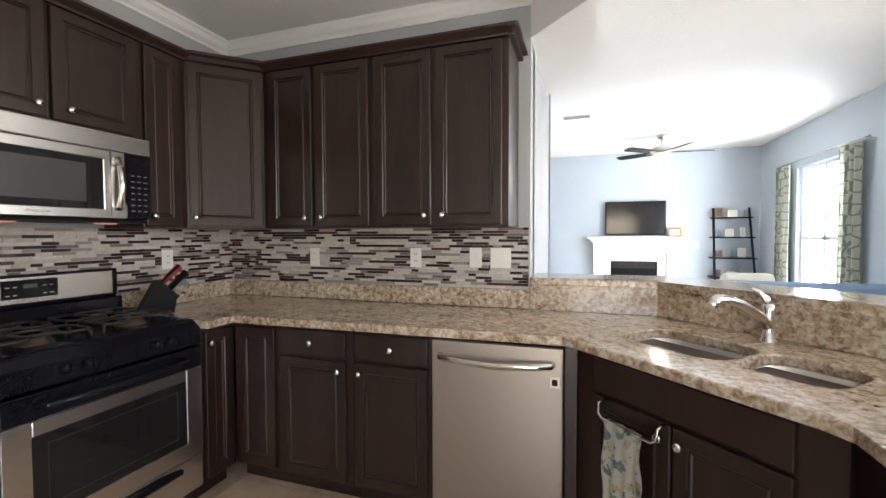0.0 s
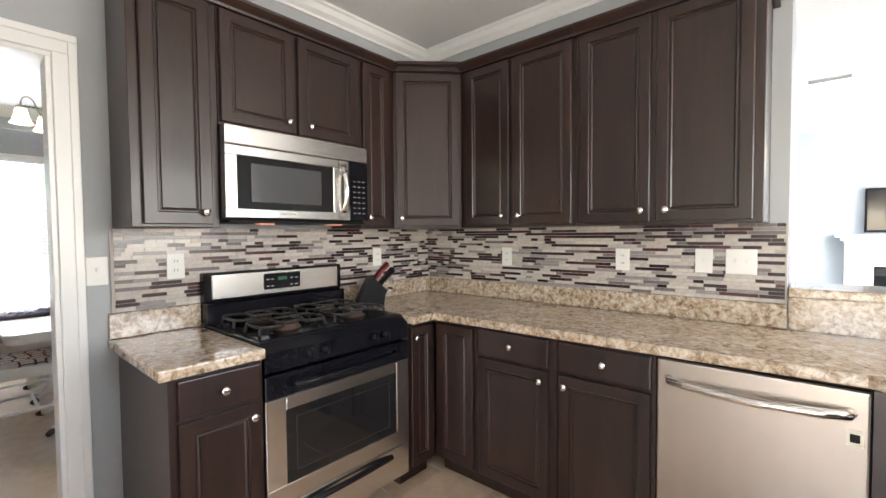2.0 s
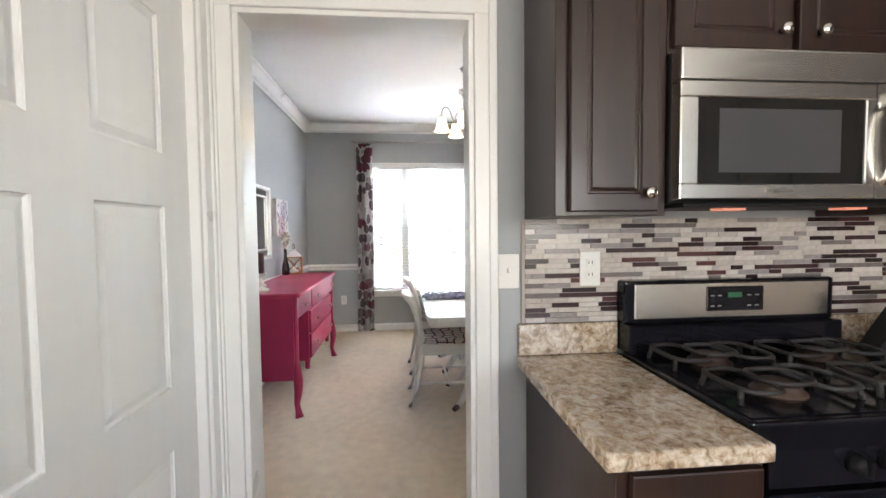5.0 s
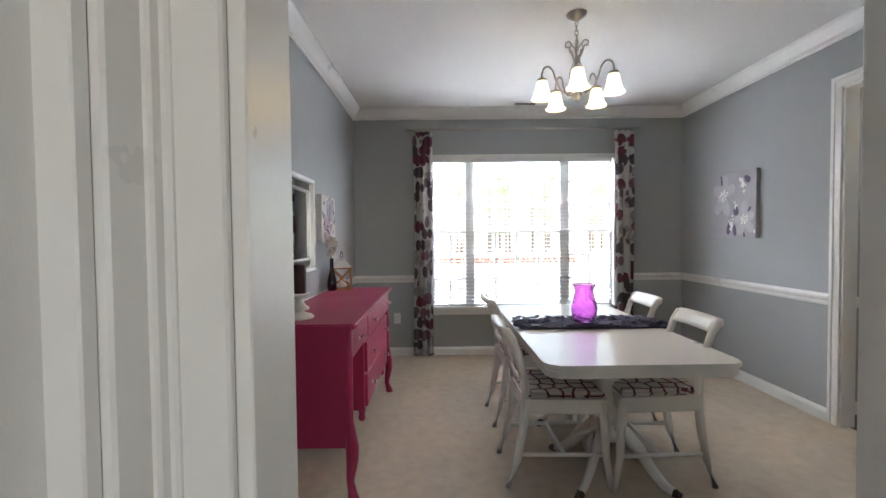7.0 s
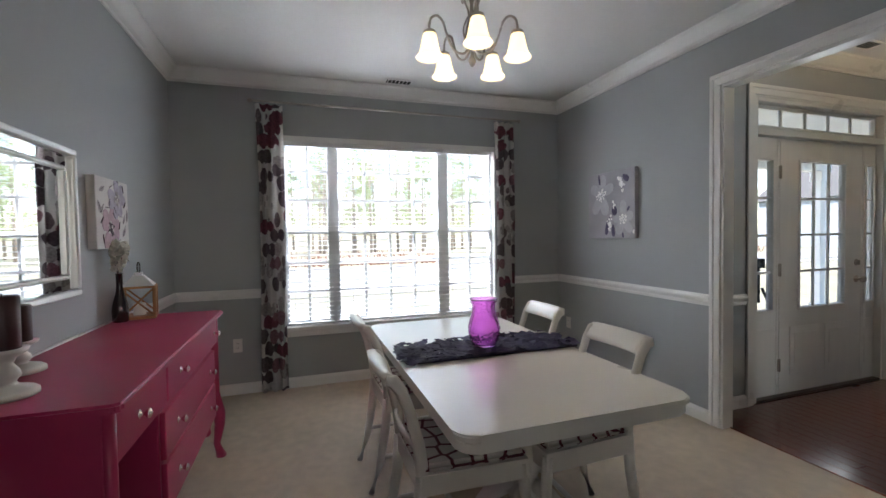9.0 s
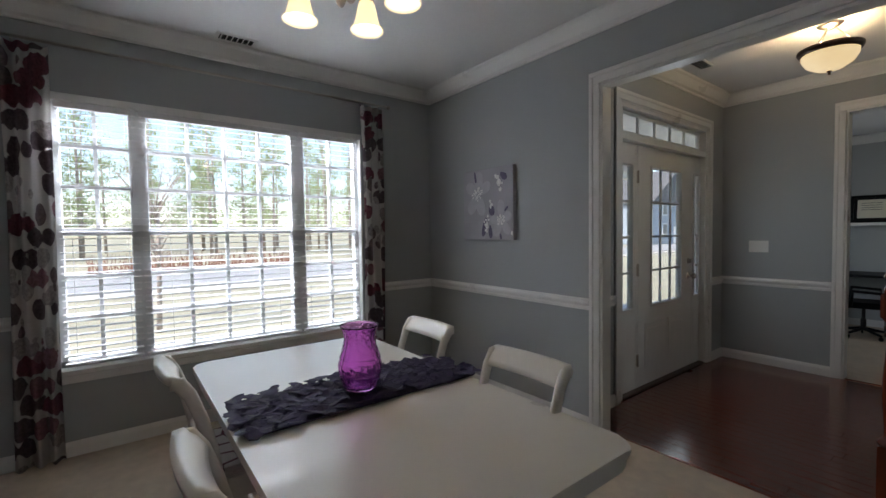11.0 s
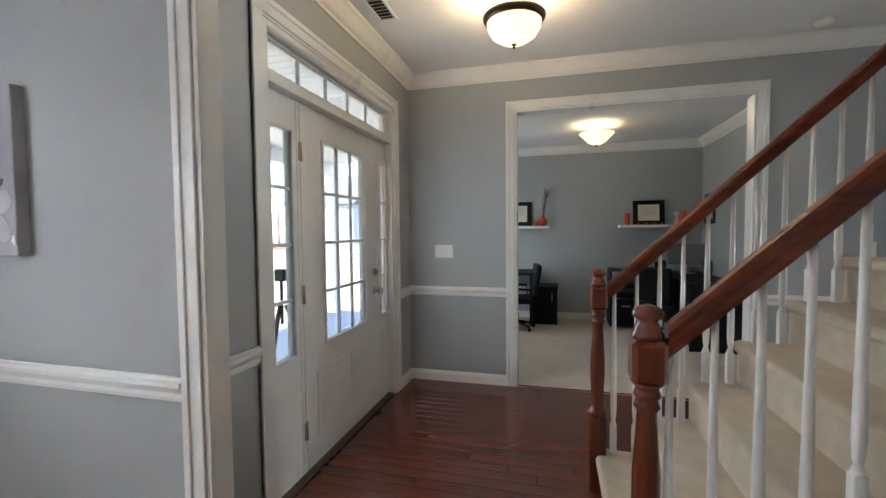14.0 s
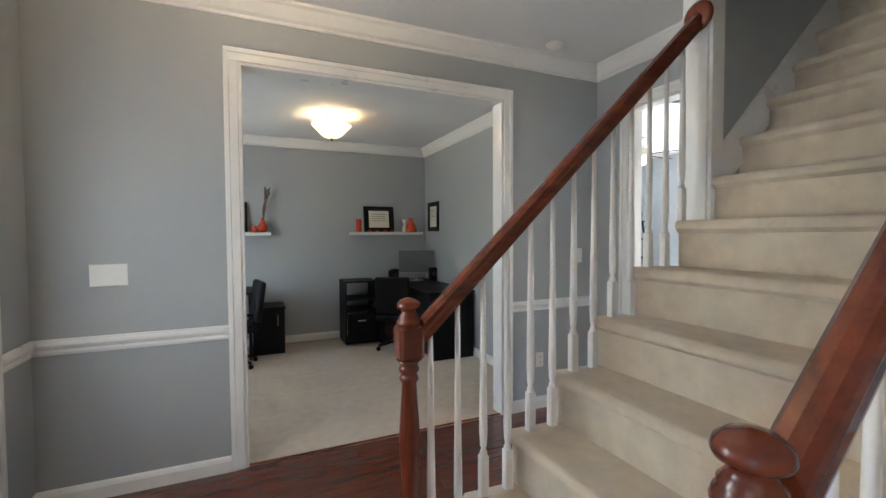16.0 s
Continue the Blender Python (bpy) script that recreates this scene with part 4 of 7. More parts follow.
# switch plates and outlets
def plate(m, kind, gangs=1, label="white plastic wall outlet"):
    w = 0.072 + 0.046 * (gangs - 1)
    p = thing("wall_outlet" if kind == "outlet" else "light_switch" if kind == "switch" else "blank_plate", m, label, "outlet" if kind == "outlet" else "switch" if kind == "switch" else "plate")
    part("plate", box(B(), -w / 2, -0.006, -0.058, w / 2, 0, 0.058, 0.002), PLASTIC, p)
    for g in range(gangs):
        gx = (g - (gangs - 1) / 2) * 0.046
        if kind == "outlet":
            for dz in (-0.02, 0.02):
                o = part("socket", box(B(), gx - 0.016, -0.008, dz - 0.013, gx + 0.016, -0.006, dz + 0.013, 0.002), PLASTIC, p)
                for sx in (-0.006, 0.006):
                    part("slot", box(B(), gx + sx - 0.0012, -0.0086, dz - 0.004, gx + sx + 0.0012, -0.0081, dz + 0.006), BLACK_PLASTIC, o)
        elif kind == "switch":
            part("toggle", box(B(), gx - 0.005, -0.014, -0.004, gx + 0.005, -0.006, 0.014, 0.002), PLASTIC, p)
    return p


ONB, ONR = lambda x, z: pose(x, 3.160, z), lambda y, z: pose(-2.744, y, z, 0, 0, 90)
plate(ONB(-2.045, 1.19), "outlet")
plate(ONB(-1.322, 1.195), "outlet")
plate(ONB(-0.947, 1.20), "switch", label="white plastic single switch on mosaic backsplash")
plate(ONB(-0.80, 1.20), "switch", 2, "white plastic double switch on mosaic backsplash")
plate(ONR(1.475, 1.205), "outlet")
plate(ONR(2.66, 1.19), "outlet")
plate(pose(-2.754, 1.195, 1.20, 0, 0, 90), "switch", label="white switch beside the kitchen doorway")

# knife block
KNIFE_RED = surf("dark_red_handle", (0.22, 0.018, 0.016), 0.35, var=0.1, bump=0.0)
kbk = thing("knife_block", pose(-2.58, 2.47, 0.914, 0, 0, 60) @ Matrix.Diagonal((1.12, 1.12, 1.12, 1)), "black angled knife block with red-handled knives", "knife block")
bm = prism(B(), [(-0.09, 0.0), (0.06, 0.0), (0.075, 0.085), (0.005, 0.155), (-0.02, 0.14)], -0.055, 0.055, Matrix(((1, 0, 0, 0), (0, 0, 1, 0), (0, 1, 0, 0), (0, 0, 0, 1))))
part("block", bm, BLACK_PLASTIC, kbk)
for i in range(4):
    for j in range(2):
        yk, base = -0.036 + i * 0.024, Vector((0.02 + j * 0.03, 0, 0.14 - j * 0.03))
        p0 = base + Vector((0, yk, 0))
        part("knife_handle", tube(B(), [p0, p0 + Vector((0.035, 0, 0.04)), p0 + Vector((0.075, 0, 0.075 + 0.01 * (i % 2)))], [0.007, 0.009, 0.008], 8, 0.7), BLACK_PLASTIC if (i + j) % 3 else KNIFE_RED, kbk, "knife handle")
for i in range(3):
    part("steak_knife", tube(B(), [(0.07, -0.03 + i * 0.03, 0.06), (0.115, -0.03 + i * 0.03, 0.085)], 0.006, 8), CHROME, kbk)

# dish towel on its bar
tb = thing("towel_bar", pose(-0.367, 2.568, 0, 0, 0, -45), "over-door metal towel bar", "towel bar")
part("bar", tube(B(), [(0.17, -0.022, 0.72), (0.17, -0.06, 0.71), (0.17, -0.065, 0.675), (0.19, -0.065, 0.66), (0.39, -0.065, 0.66), (0.41, -0.065, 0.675), (0.41, -0.06, 0.71), (0.41, -0.022, 0.72)], 0.006, 8), CHROME, tb)
bm = B()
cols = 14
for (yo, zb) in ((-0.076, 0.22), (-0.055, 0.30)):
    grid = []
    for i in range(cols + 1):
        x = 0.205 + 0.14 * i / cols
        grid.append([bm.verts.new((x + 0.006 * math.sin(k * 1.1 + i), yo - 0.004 * math.sin(i * 1.3 + k * 0.25) * (1 if yo < -0.07 else -1), 0.667 + (zb - 0.667) * k / 12)) for k in range(13)])
    for i in range(cols):
        for k in range(12):
            bm.faces.new((grid[i][k], grid[i + 1][k], grid[i + 1][k + 1], grid[i][k + 1])).smooth = True
bmesh.ops.solidify(bm, geom=bm.faces[:], thickness=0.003)
tw = solid("dish_towel", bm, TOWEL, "leaf-print cotton dish towel hanging on towel bar", "towel")
tw.matrix_basis = pose(-0.367, 2.568, 0, 0, 0, -45)


# six-panel pantry door
def six_panel(m, w, h, label, name="pantry_door"):
    d = thing(name, m, label, "door")
    cols2 = ((0.13, 0.385), (w - 0.385, w - 0.13))
    rows2 = ((0.22, 0.76), (0.93, 1.41), (1.547, 1.90))
    bm = box(B(), 0, 0, 0.005, w, 0.02, h)
    for a, b in ((0, cols2[0][0]), (cols2[0][1], cols2[1][0]), (cols2[1][1], w)):
        box(bm, a, 0.02, 0.005, b, 0.035, h)
    for lo, hi in ((0.005, 0.22), (0.76, 0.93), (1.41, 1.547), (1.90, h)):
        for a, b in cols2:
            box(bm, a, 0.02, lo, b, 0.035, hi)
    part("slab", bm, DOORPAINT, d)
    for a, b in cols2:
        for lo, hi in rows2:
            bm = box(B(), a + 0.001, 0.0195, lo + 0.001, b - 0.001, 0.0315, hi - 0.001)
            bmesh.ops.recalc_face_normals(bm, faces=bm.faces)
            face = [max(bm.faces, key=lambda f: f.calc_center_median().y)]
            for thick, depth in ((0.006, -0.005), (0.004, 0.0), (0.018, 0.006)):
                bmesh.ops.inset_region(bm, faces=face, thickness=thick, depth=depth, use_even_offset=True)
            part("panel", bm, DOORPAINT, d)
    return d


pd = six_panel(pose(-2.657, 0.19, 0), 0.915, 2.03, "white six-panel pantry door, closed")
part("knob", lathe(B(), [(0.03, 0), (0.03, 0.006), (0.012, 0.02), (0.026, 0.045), (0.026, 0.06), (0.0, 0.07)], m=pose(0.85, 0.035, 0.93, -90)), NICKEL, pd)


# ---- dining room ----
# window with blinds
WY0, WY1, WZ0, WZ1 = 0.42, 2.49, 0.54, 2.24
win = thing("window_1", pose(0, 0, 0), "white triple window with grilles behind half-open blinds", "window")
tagged(win, kind="structure")
fx0, fx1 = -7.20, -7.14
bm = B()
for d in ((WY0, WZ0, WY0 + 0.05, WZ1), (WY1 - 0.05, WZ0, WY1, WZ1), (WY0, WZ0, WY1, WZ0 + 0.05), (WY0, WZ1 - 0.05, WY1, WZ1)):
    box(bm, fx0, d[0], d[1], fx1, d[2], d[3], 0.003)
part("window_frame", bm, VINYL, win)
MULL = ((0.815, 0.915), (1.875, 1.985))
for a, b in MULL:
    boxpart("mullion", (fx0, a, WZ0 + 0.05, fx1 + 0.02, b, WZ1 - 0.05), VINYL, win, bevel=0.003)
LIGHTS = ((WY0 + 0.05, 0.815, 2), (0.915, 1.875, 4), (1.985, WY1 - 0.05, 2))
MEET = 1.395
for a, b, n in LIGHTS:
    boxpart("meeting_rail", (fx0 + 0.01, a, MEET - 0.025, fx1, b, MEET + 0.025), VINYL, win, bevel=0.003)
    for lo, hi in ((WZ0 + 0.05, MEET - 0.025), (MEET + 0.025, WZ1 - 0.05)):
        pane = boxpart("pane", (-7.172, a, lo, -7.168, b, hi), CLEAR, win)
        pane.visible_shadow = False
        bm = B()
        for k in range(1, n):
            y = a + (b - a) * k / n
            box(bm, -7.166, y - 0.0105, lo, -7.131, y + 0.0105, hi)
        for k in (1, 2):
            z = lo + (hi - lo) * k / 3
            box(bm, -7.165, a, z - 0.0105, -7.132, b, z + 0.0105)
        part("grille", bm, VINYL, win)
boxpart("window_sill", (-7.14, WY0 - 0.03, WZ0 - 0.03, -7.035, WY1 + 0.03, WZ0 + 0.004), TRIM, win, bevel=0.004)
boxpart("window_apron", (-7.078, WY0, WZ0 - 0.085, -7.066, WY1, WZ0 - 0.03), TRIM, win, bevel=0.003)
for a, b in ((WY0, WY0 + 0.012), (WY1 - 0.012, WY1)):
    boxpart("window_reveal", (-7.14, a, WZ0, -7.082, b, WZ1), TRIM, win)
boxpart("head_trim", (-7.14, WY0, WZ1 - 0.045, -7.078, WY1, WZ1), TRIM, win, bevel=0.002)
for a, b in ((WY0 + 0.03, 0.86), (0.87, 1.925), (1.935, WY1 - 0.03)):
    bl = thing("window_blind", pose(-7.108, (a + b) / 2, 0), "white slatted window blind, slats tilted open", "blind", "dining window blinds")
    w2 = (b - a) / 2 - 0.004
    boxpart("head_rail", (-0.02, -w2, WZ1 - 0.085, 0.02, w2, WZ1 - 0.047), BLIND, bl, bevel=0.002)
    slat = mesh_of(box(B(), -0.022, -w2, -0.0011, 0.022, w2, 0.0011), "slat", BLIND)
    z = WZ1 - 0.115
    while z > WZ0 + 0.05:
        s = new("slat", slat)
        s.parent = bl
        s.matrix_basis = pose(0, 0, z, 0, 6)
        z -= 0.043
    boxpart("bottom_rail", (-0.02, -w2, WZ0 + 0.012, 0.02, w2, WZ0 + 0.03), BLIND, bl, bevel=0.002)
    for s in (-0.7, 0.7):
        part("cord", tube(B(), [(0, w2 * s, WZ0 + 0.02), (0, w2 * s, WZ1 - 0.06)], 0.0012, 5), BLIND, bl)
    part("tilt_wand", tube(B(), [(0.026, w2 * 0.86, WZ1 - 0.07), (0.028, w2 * 0.86, WZ1 - 0.62)], 0.004, 6), BLIND, bl)

rod = thing("curtain_rod", pose(0, 0, 0), "thin dark metal curtain rod above the window", "curtain rod")
part("rod", tube(B(), [(-6.99, 0.20, 2.495), (-6.99, 2.72, 2.495)], 0.009, 10), NICKEL, rod)
for y in (0.195, 2.725):
    part("finial", lathe(B(), [(0.0, -0.02), (0.016, -0.01), (0.018, 0.0), (0.012, 0.014), (0.0, 0.018)], (-6.99, y, 2.495), 12), NICKEL, rod)
for y in (0.30, 2.62):
    part("bracket", tube(B(), [(-7.078, y, 2.47), (-7.0, y, 2.475), (-6.99, y, 2.486)], 0.006, 8), NICKEL, rod)


def curtain(name, axis, c, a0, a1, z0, z1, material, label, folds=5, depth=0.035):
    bm = B()
    n, rows = folds * 10, 14
    grid = []
    for i in range(n + 1):
        u = i / n
        col = []
        for k in range(rows + 1):
            v = k / rows
            squeeze = 1 - 0.10 * math.sin(math.pi * v)
            a = (a0 + a1) / 2 + (u - 0.5) * (a1 - a0) * squeeze + 0.008 * math.sin(6 * u + 5 * v)
            d = c + depth * math.sin(2 * math.pi * folds * u + 0.5 * math.sin(4 * v)) * (0.75 + 0.25 * v)
            z = z1 + (z0 - z1) * v
            col.append(bm.verts.new((d, a, z) if axis == "y" else (a, d, z)))
        grid.append(col)
    for i in range(n):
        for k in range(rows):
            bm.faces.new((grid[i][k], grid[i + 1][k], grid[i + 1][k + 1], grid[i][k + 1])).smooth = True
    bmesh.ops.solidify(bm, geom=bm.faces[:], thickness=0.003)
    return solid(name, bm, material, label, "curtain", "curtains")


curtain("curtain", "y", -6.99, 0.235, 0.455, 0.02, 2.47, CURTAIN, "white curtain printed with plum and grey blotches", 3)
curtain("curtain", "y", -6.99, 2.44, 2.66, 0.02, 2.47, CURTAIN, "white curtain printed with plum and grey blotches", 3)
plate(pose(-7.08, 0.04, 0.42, 0, 0, 90), "outlet")
plate(pose(-6.90, 3.242, 0.40), "outlet")


# table
tab = thing("dining_table", pose(-5.085, 1.457, 0), "white double-pedestal dining table with rounded corners", "table")
TX, TY = 0.865, 0.46


def slab_round(bm, hx, hy, z0, z1, r):
    prism(bm, rounded(0, 0, hx * 2, hy * 2, r, 0, 6), z0, z1)
    bmesh.ops.bevel(bm, geom=[e for e in bm.edges if abs(e.verts[0].co.z - e.verts[1].co.z) < 1e-5], offset=0.006, segments=2, affect="EDGES")
    return bm


part("tabletop", slab_round(B(), TX, TY, 0.718, 0.742, 0.07), WHITE_LACQUER, tab)
part("apron", slab_round(B(), TX - 0.012, TY - 0.012, 0.678, 0.717, 0.06), WHITE_LACQUER, tab)
for px in (-0.42, 0.42):
    col = part("pedestal", lathe(B(), [(0.06, 0.20), (0.075, 0.24), (0.05, 0.27), (0.045, 0.30), (0.085, 0.38), (0.092, 0.44), (0.07, 0.51), (0.05, 0.54), (0.07, 0.57), (0.085, 0.61), (0.09, 0.677)], (px, 0, 0), 24), WHITE_LACQUER, tab)
    for k in range(4):
        a = math.radians(45 + 90 * k)
        c, s = math.cos(a), math.sin(a)
        pts = [(px + c * r, s * r, z) for r, z in ((0.03, 0.26), (0.09, 0.25), (0.16, 0.19), (0.23, 0.10), (0.29, 0.045), (0.335, 0.03))]
        leg = part("leg", tube(B(), pts, [0.045, 0.042, 0.036, 0.03, 0.026, 0.022], 10, 0.7), WHITE_LACQUER, tab)
        part("foot_cap", tube(B(), [(px + c * 0.33, s * 0.33, 0.028), (px + c * 0.37, s * 0.37, 0.018)], [0.024, 0.017], 10), BRONZE, leg, "dark metal foot cap")


def dining_chair():
    """Faces +y; the seat's middle is at the origin."""
    ch = thing("dining_chair", pose(0, 0, 0), "white dining chair with lattice-print seat and curved back", "chair", "chairs round the table")
    sw, sd = 0.215, 0.21
    bm = prism(B(), [(-sw, sd), (-sw + 0.02, -sd), (sw - 0.02, -sd), (sw, sd)], 0.455, 0.49)
    bmesh.ops.bevel(bm, geom=bm.edges[:], offset=0.014, segments=3, affect="EDGES")
    part("seat", bm, SEAT_CLOTH, ch, "pale seat pad with wine-red lattice print")
    bm = B()
    for s in (-1, 1):
        prism(bm, [(s * (sw + 0.004), sd + 0.004), (s * (sw - 0.016), -sd - 0.004), (s * (sw - 0.042), -sd - 0.004), (s * (sw - 0.022), sd + 0.004)][::s], 0.385, 0.458)
    box(bm, -sw + 0.022, sd - 0.022, 0.385, sw - 0.022, sd + 0.004, 0.458)
    box(bm, -sw + 0.042, -sd - 0.004, 0.385, sw - 0.042, -sd + 0.022, 0.458)
    part("seat_frame", bm, WHITE_LACQUER, ch)
    for s in (-1, 1):
        x = s * (sw - 0.015)
        part("leg", tube(B(), [(x, sd - 0.015, 0.44), (x, sd, 0.30), (x, sd + 0.005, 0.16), (x, sd + 0.035, 0.0)], [0.026, 0.024, 0.02, 0.016], 8, 0.8), WHITE_LACQUER, ch)
        xb = s * (sw - 0.035)
        part("leg", tube(B(), [(xb, -sd + 0.01, 0.45), (xb, -sd - 0.005, 0.30), (xb, -sd - 0.035, 0.14), (xb, -sd - 0.085, 0.0)], [0.026, 0.024, 0.021, 0.017], 8, 0.8), WHITE_LACQUER, ch)
        part("back_post", tube(B(), [(xb, -sd + 0.015, 0.44), (xb, -sd + 0.0, 0.56), (xb, -sd - 0.028, 0.67), (xb, -sd - 0.06, 0.755), (xb, -sd - 0.09, 0.797), (xb, -sd - 0.115, 0.80)], [0.026, 0.023, 0.021, 0.022, 0.024, 0.02], 8, 0.75), WHITE_LACQUER, ch)
        part("side_stretcher", tube(B(), [(x, sd + 0.003, 0.17), (xb, -sd - 0.028, 0.17)], 0.011, 8), WHITE_LACQUER, ch)
    part("stretcher", tube(B(), [(-sw + 0.02, 0, 0.17), (sw - 0.02, 0, 0.17)], 0.011, 8), WHITE_LACQUER, ch)
    bm = B()
    rows = [(-sd - 0.052, 0.748), (-sd - 0.063, 0.765), (-sd - 0.078, 0.785), (-sd - 0.098, 0.80), (-sd - 0.115, 0.798)]
    for (ya, za), (yb, zb) in zip(rows, rows[1:]):
        for k in range(10):
            xa, xb2 = -sw + 0.035 + (2 * sw - 0.07) * k / 10, -sw + 0.035 + (2 * sw - 0.07) * (k + 1) / 10
            bow = lambda x: -0.025 * (1 - (x / sw) ** 2)
            bm.faces.new([bm.verts.new(p) for p in ((xa, ya + bow(xa), za), (xb2, ya + bow(xb2), za), (xb2, yb + bow(xb2), zb), (xa, yb + bow(xa), zb))]).smooth = True
    bmesh.ops.remove_doubles(bm, verts=bm.verts[:], dist=0.0005)
    bmesh.ops.solidify(bm, geom=bm.faces[:], thickness=0.02)
    part("crest_rail", bm, WHITE_LACQUER, ch)
    bm = B()
    tube(bm, arc((-sw + 0.04, -sd - 0.005, 0.55), (0, -sd - 0.035, 0.54), (sw - 0.04, -sd - 0.005, 0.55), 10), 0.016, 8, 0.6)
    part("back_rail", bm, WHITE_LACQUER, ch)
    return ch


chair = dining_chair()
TALL = Matrix.Diagonal((1.0, 1.0, 1.04, 1.0))
chair.matrix_basis = pose(-4.72, 1.17, 0) @ TALL
copy_thing(chair, pose(-5.45, 1.18, 0, 0, 0, 2) @ TALL)
copy_thing(chair, pose(-4.69, 1.66, 0, 0, 0, 180) @ TALL)
copy_thing(chair, pose(-5.45, 1.74, 0, 0, 0, 179) @ TALL)

# runner made of ruffled petals
rnr = thing("table_runner", pose(-5.13, 1.49, 0.742), "dark purple ruffled ribbon table runner", "runner")
part("backing", prism(B(), rounded(0, 0, 0.33, 0.93, 0.02, 0, 3), 0.0, 0.005), PURPLE, rnr)
rr = random.Random(4)
bm = B()
for i in range(420):
    x, y, a, r = rr.uniform(-0.175, 0.175), rr.uniform(-0.475, 0.475), rr.uniform(0, 6.28), rr.uniform(0.022, 0.036)
    tilt = rr.uniform(-0.55, 0.55)
    vs = []
    for k in range(7):
        t = 2 * math.pi * k / 7
        px, py = r * math.cos(t), r * 0.8 * math.sin(t)
        vs.append(bm.verts.new((x + px * math.cos(a) - py * math.sin(a), y + px * math.sin(a) + py * math.cos(a), 0.017 + tilt * px * 0.6 + rr.uniform(-0.004, 0.006))))
    bm.faces.new(vs)
bmesh.ops.solidify(bm, geom=bm.faces[:], thickness=0.0015)
tagged(part("ruffle", bm, PURPLE, rnr), kind="stuff")
# magenta vase with hammered sides
vs = thing("glass_vase", pose(-5.08, 1.46, 0.765), "magenta hammered-glass vase on the table runner", "vase")
prof = [(0.050, 0.0), (0.060, 0.006), (0.070, 0.03), (0.080, 0.06), (0.083, 0.095), (0.076, 0.13), (0.064, 0.165), (0.058, 0.195), (0.060, 0.215), (0.074, 0.245)]
bm = B()
seg, rings = 40, []
fine = []
for (r0, z0), (r1, z1) in zip(prof, prof[1:]):
    for k in range(4):
        fine.append((r0 + (r1 - r0) * k / 4, z0 + (z1 - z0) * k / 4))
fine.append(prof[-1])
for j, (r, z) in enumerate(fine):
    rings.append([bm.verts.new(((r + 0.0016 * math.sin(k * 2 * math.pi / 5) * math.sin(j * 1.7) * (0.02 < z < 0.24)) * math.cos(2 * math.pi * k / seg), (r + 0.0016 * math.sin(k * 2 * math.pi / 5) * math.sin(j * 1.7) * (0.02 < z < 0.24)) * math.sin(2 * math.pi * k / seg), z)) for k in range(seg)])
inner = [[bm.verts.new((v.co.x * (1 - 0.004 / max(r, 0.01)), v.co.y * (1 - 0.004 / max(r, 0.01)), max(v.co.z, 0.012))) for v in ring] for ring, (r, z) in zip(rings, fine)][::-1]
loop = rings + inner
for a, b in zip(loop, loop[1:]):
    for k in range(seg):
        bm.faces.new((a[k], a[(k + 1) % seg], b[(k + 1) % seg], b[k])).smooth = True
bm.faces.new(rings[0][::-1])
bm.faces.new(inner[-1])
part("glass_body", bm, MAGENTA_GLASS, vs)

# desk
DX0, DX1, DY0, DY1, DZ = -6.0, -4.415, -0.405, 0.11, 0.90
dk = thing("desk", pose(0, 0, 0), "raspberry-painted vintage desk with cabriole legs", "desk")
bm = prism(B(), [(DX0, DY0), (DX1, DY0), (DX1, DY1 - 0.02), (DX1 - 0.015, DY1), (DX0 + 0.015, DY1), (DX0, DY1 - 0.02)], DZ - 0.028, DZ)
bmesh.ops.bevel(bm, geom=bm.edges[:], offset=0.008, segments=3, affect="EDGES")
part("desktop", bm, PINK, dk)
YF = DY1 - 0.035
boxpart("side_panel", (DX1 - 0.05, DY0 + 0.03, 0.27, DX1 - 0.025, YF - 0.02, DZ - 0.029), PINK, dk, bevel=0.003)
boxpart("side_panel", (DX0 + 0.025, DY0 + 0.03, 0.27, DX0 + 0.05, YF - 0.02, DZ - 0.029), PINK, dk, bevel=0.003)
boxpart("back_panel", (DX0 + 0.05, DY0 + 0.03, 0.27, DX1 - 0.05, DY0 + 0.045, DZ - 0.029), PINK, dk)
boxpart("drawer_case", (DX0 + 0.05, DY0 + 0.05, 0.70, DX1 - 0.05, YF - 0.015, DZ - 0.029), PINK, dk)
boxpart("pedestal_case", (DX0 + 0.14, DY0 + 0.05, 0.28, -4.88, YF - 0.015, 0.70), PINK, dk, bevel=0.003)


def desk_drawer(x0, x1, z0, z1, knobs):
    d = boxpart("drawer", (x0, YF - 0.016, z0, x1, YF + 0.004, z1), PINK, dk, bevel=0.005, seg=2)
    for kx in knobs:
        part("knob", lathe(B(), [(0.014, 0), (0.014, 0.003), (0.006, 0.006), (0.006, 0.016), (0.015, 0.024), (0.015, 0.032), (0.0, 0.038)], m=pose(kx, YF + 0.004, (z0 + z1) / 2, -90), seg=14), CHROME, d, "small nickel knob")


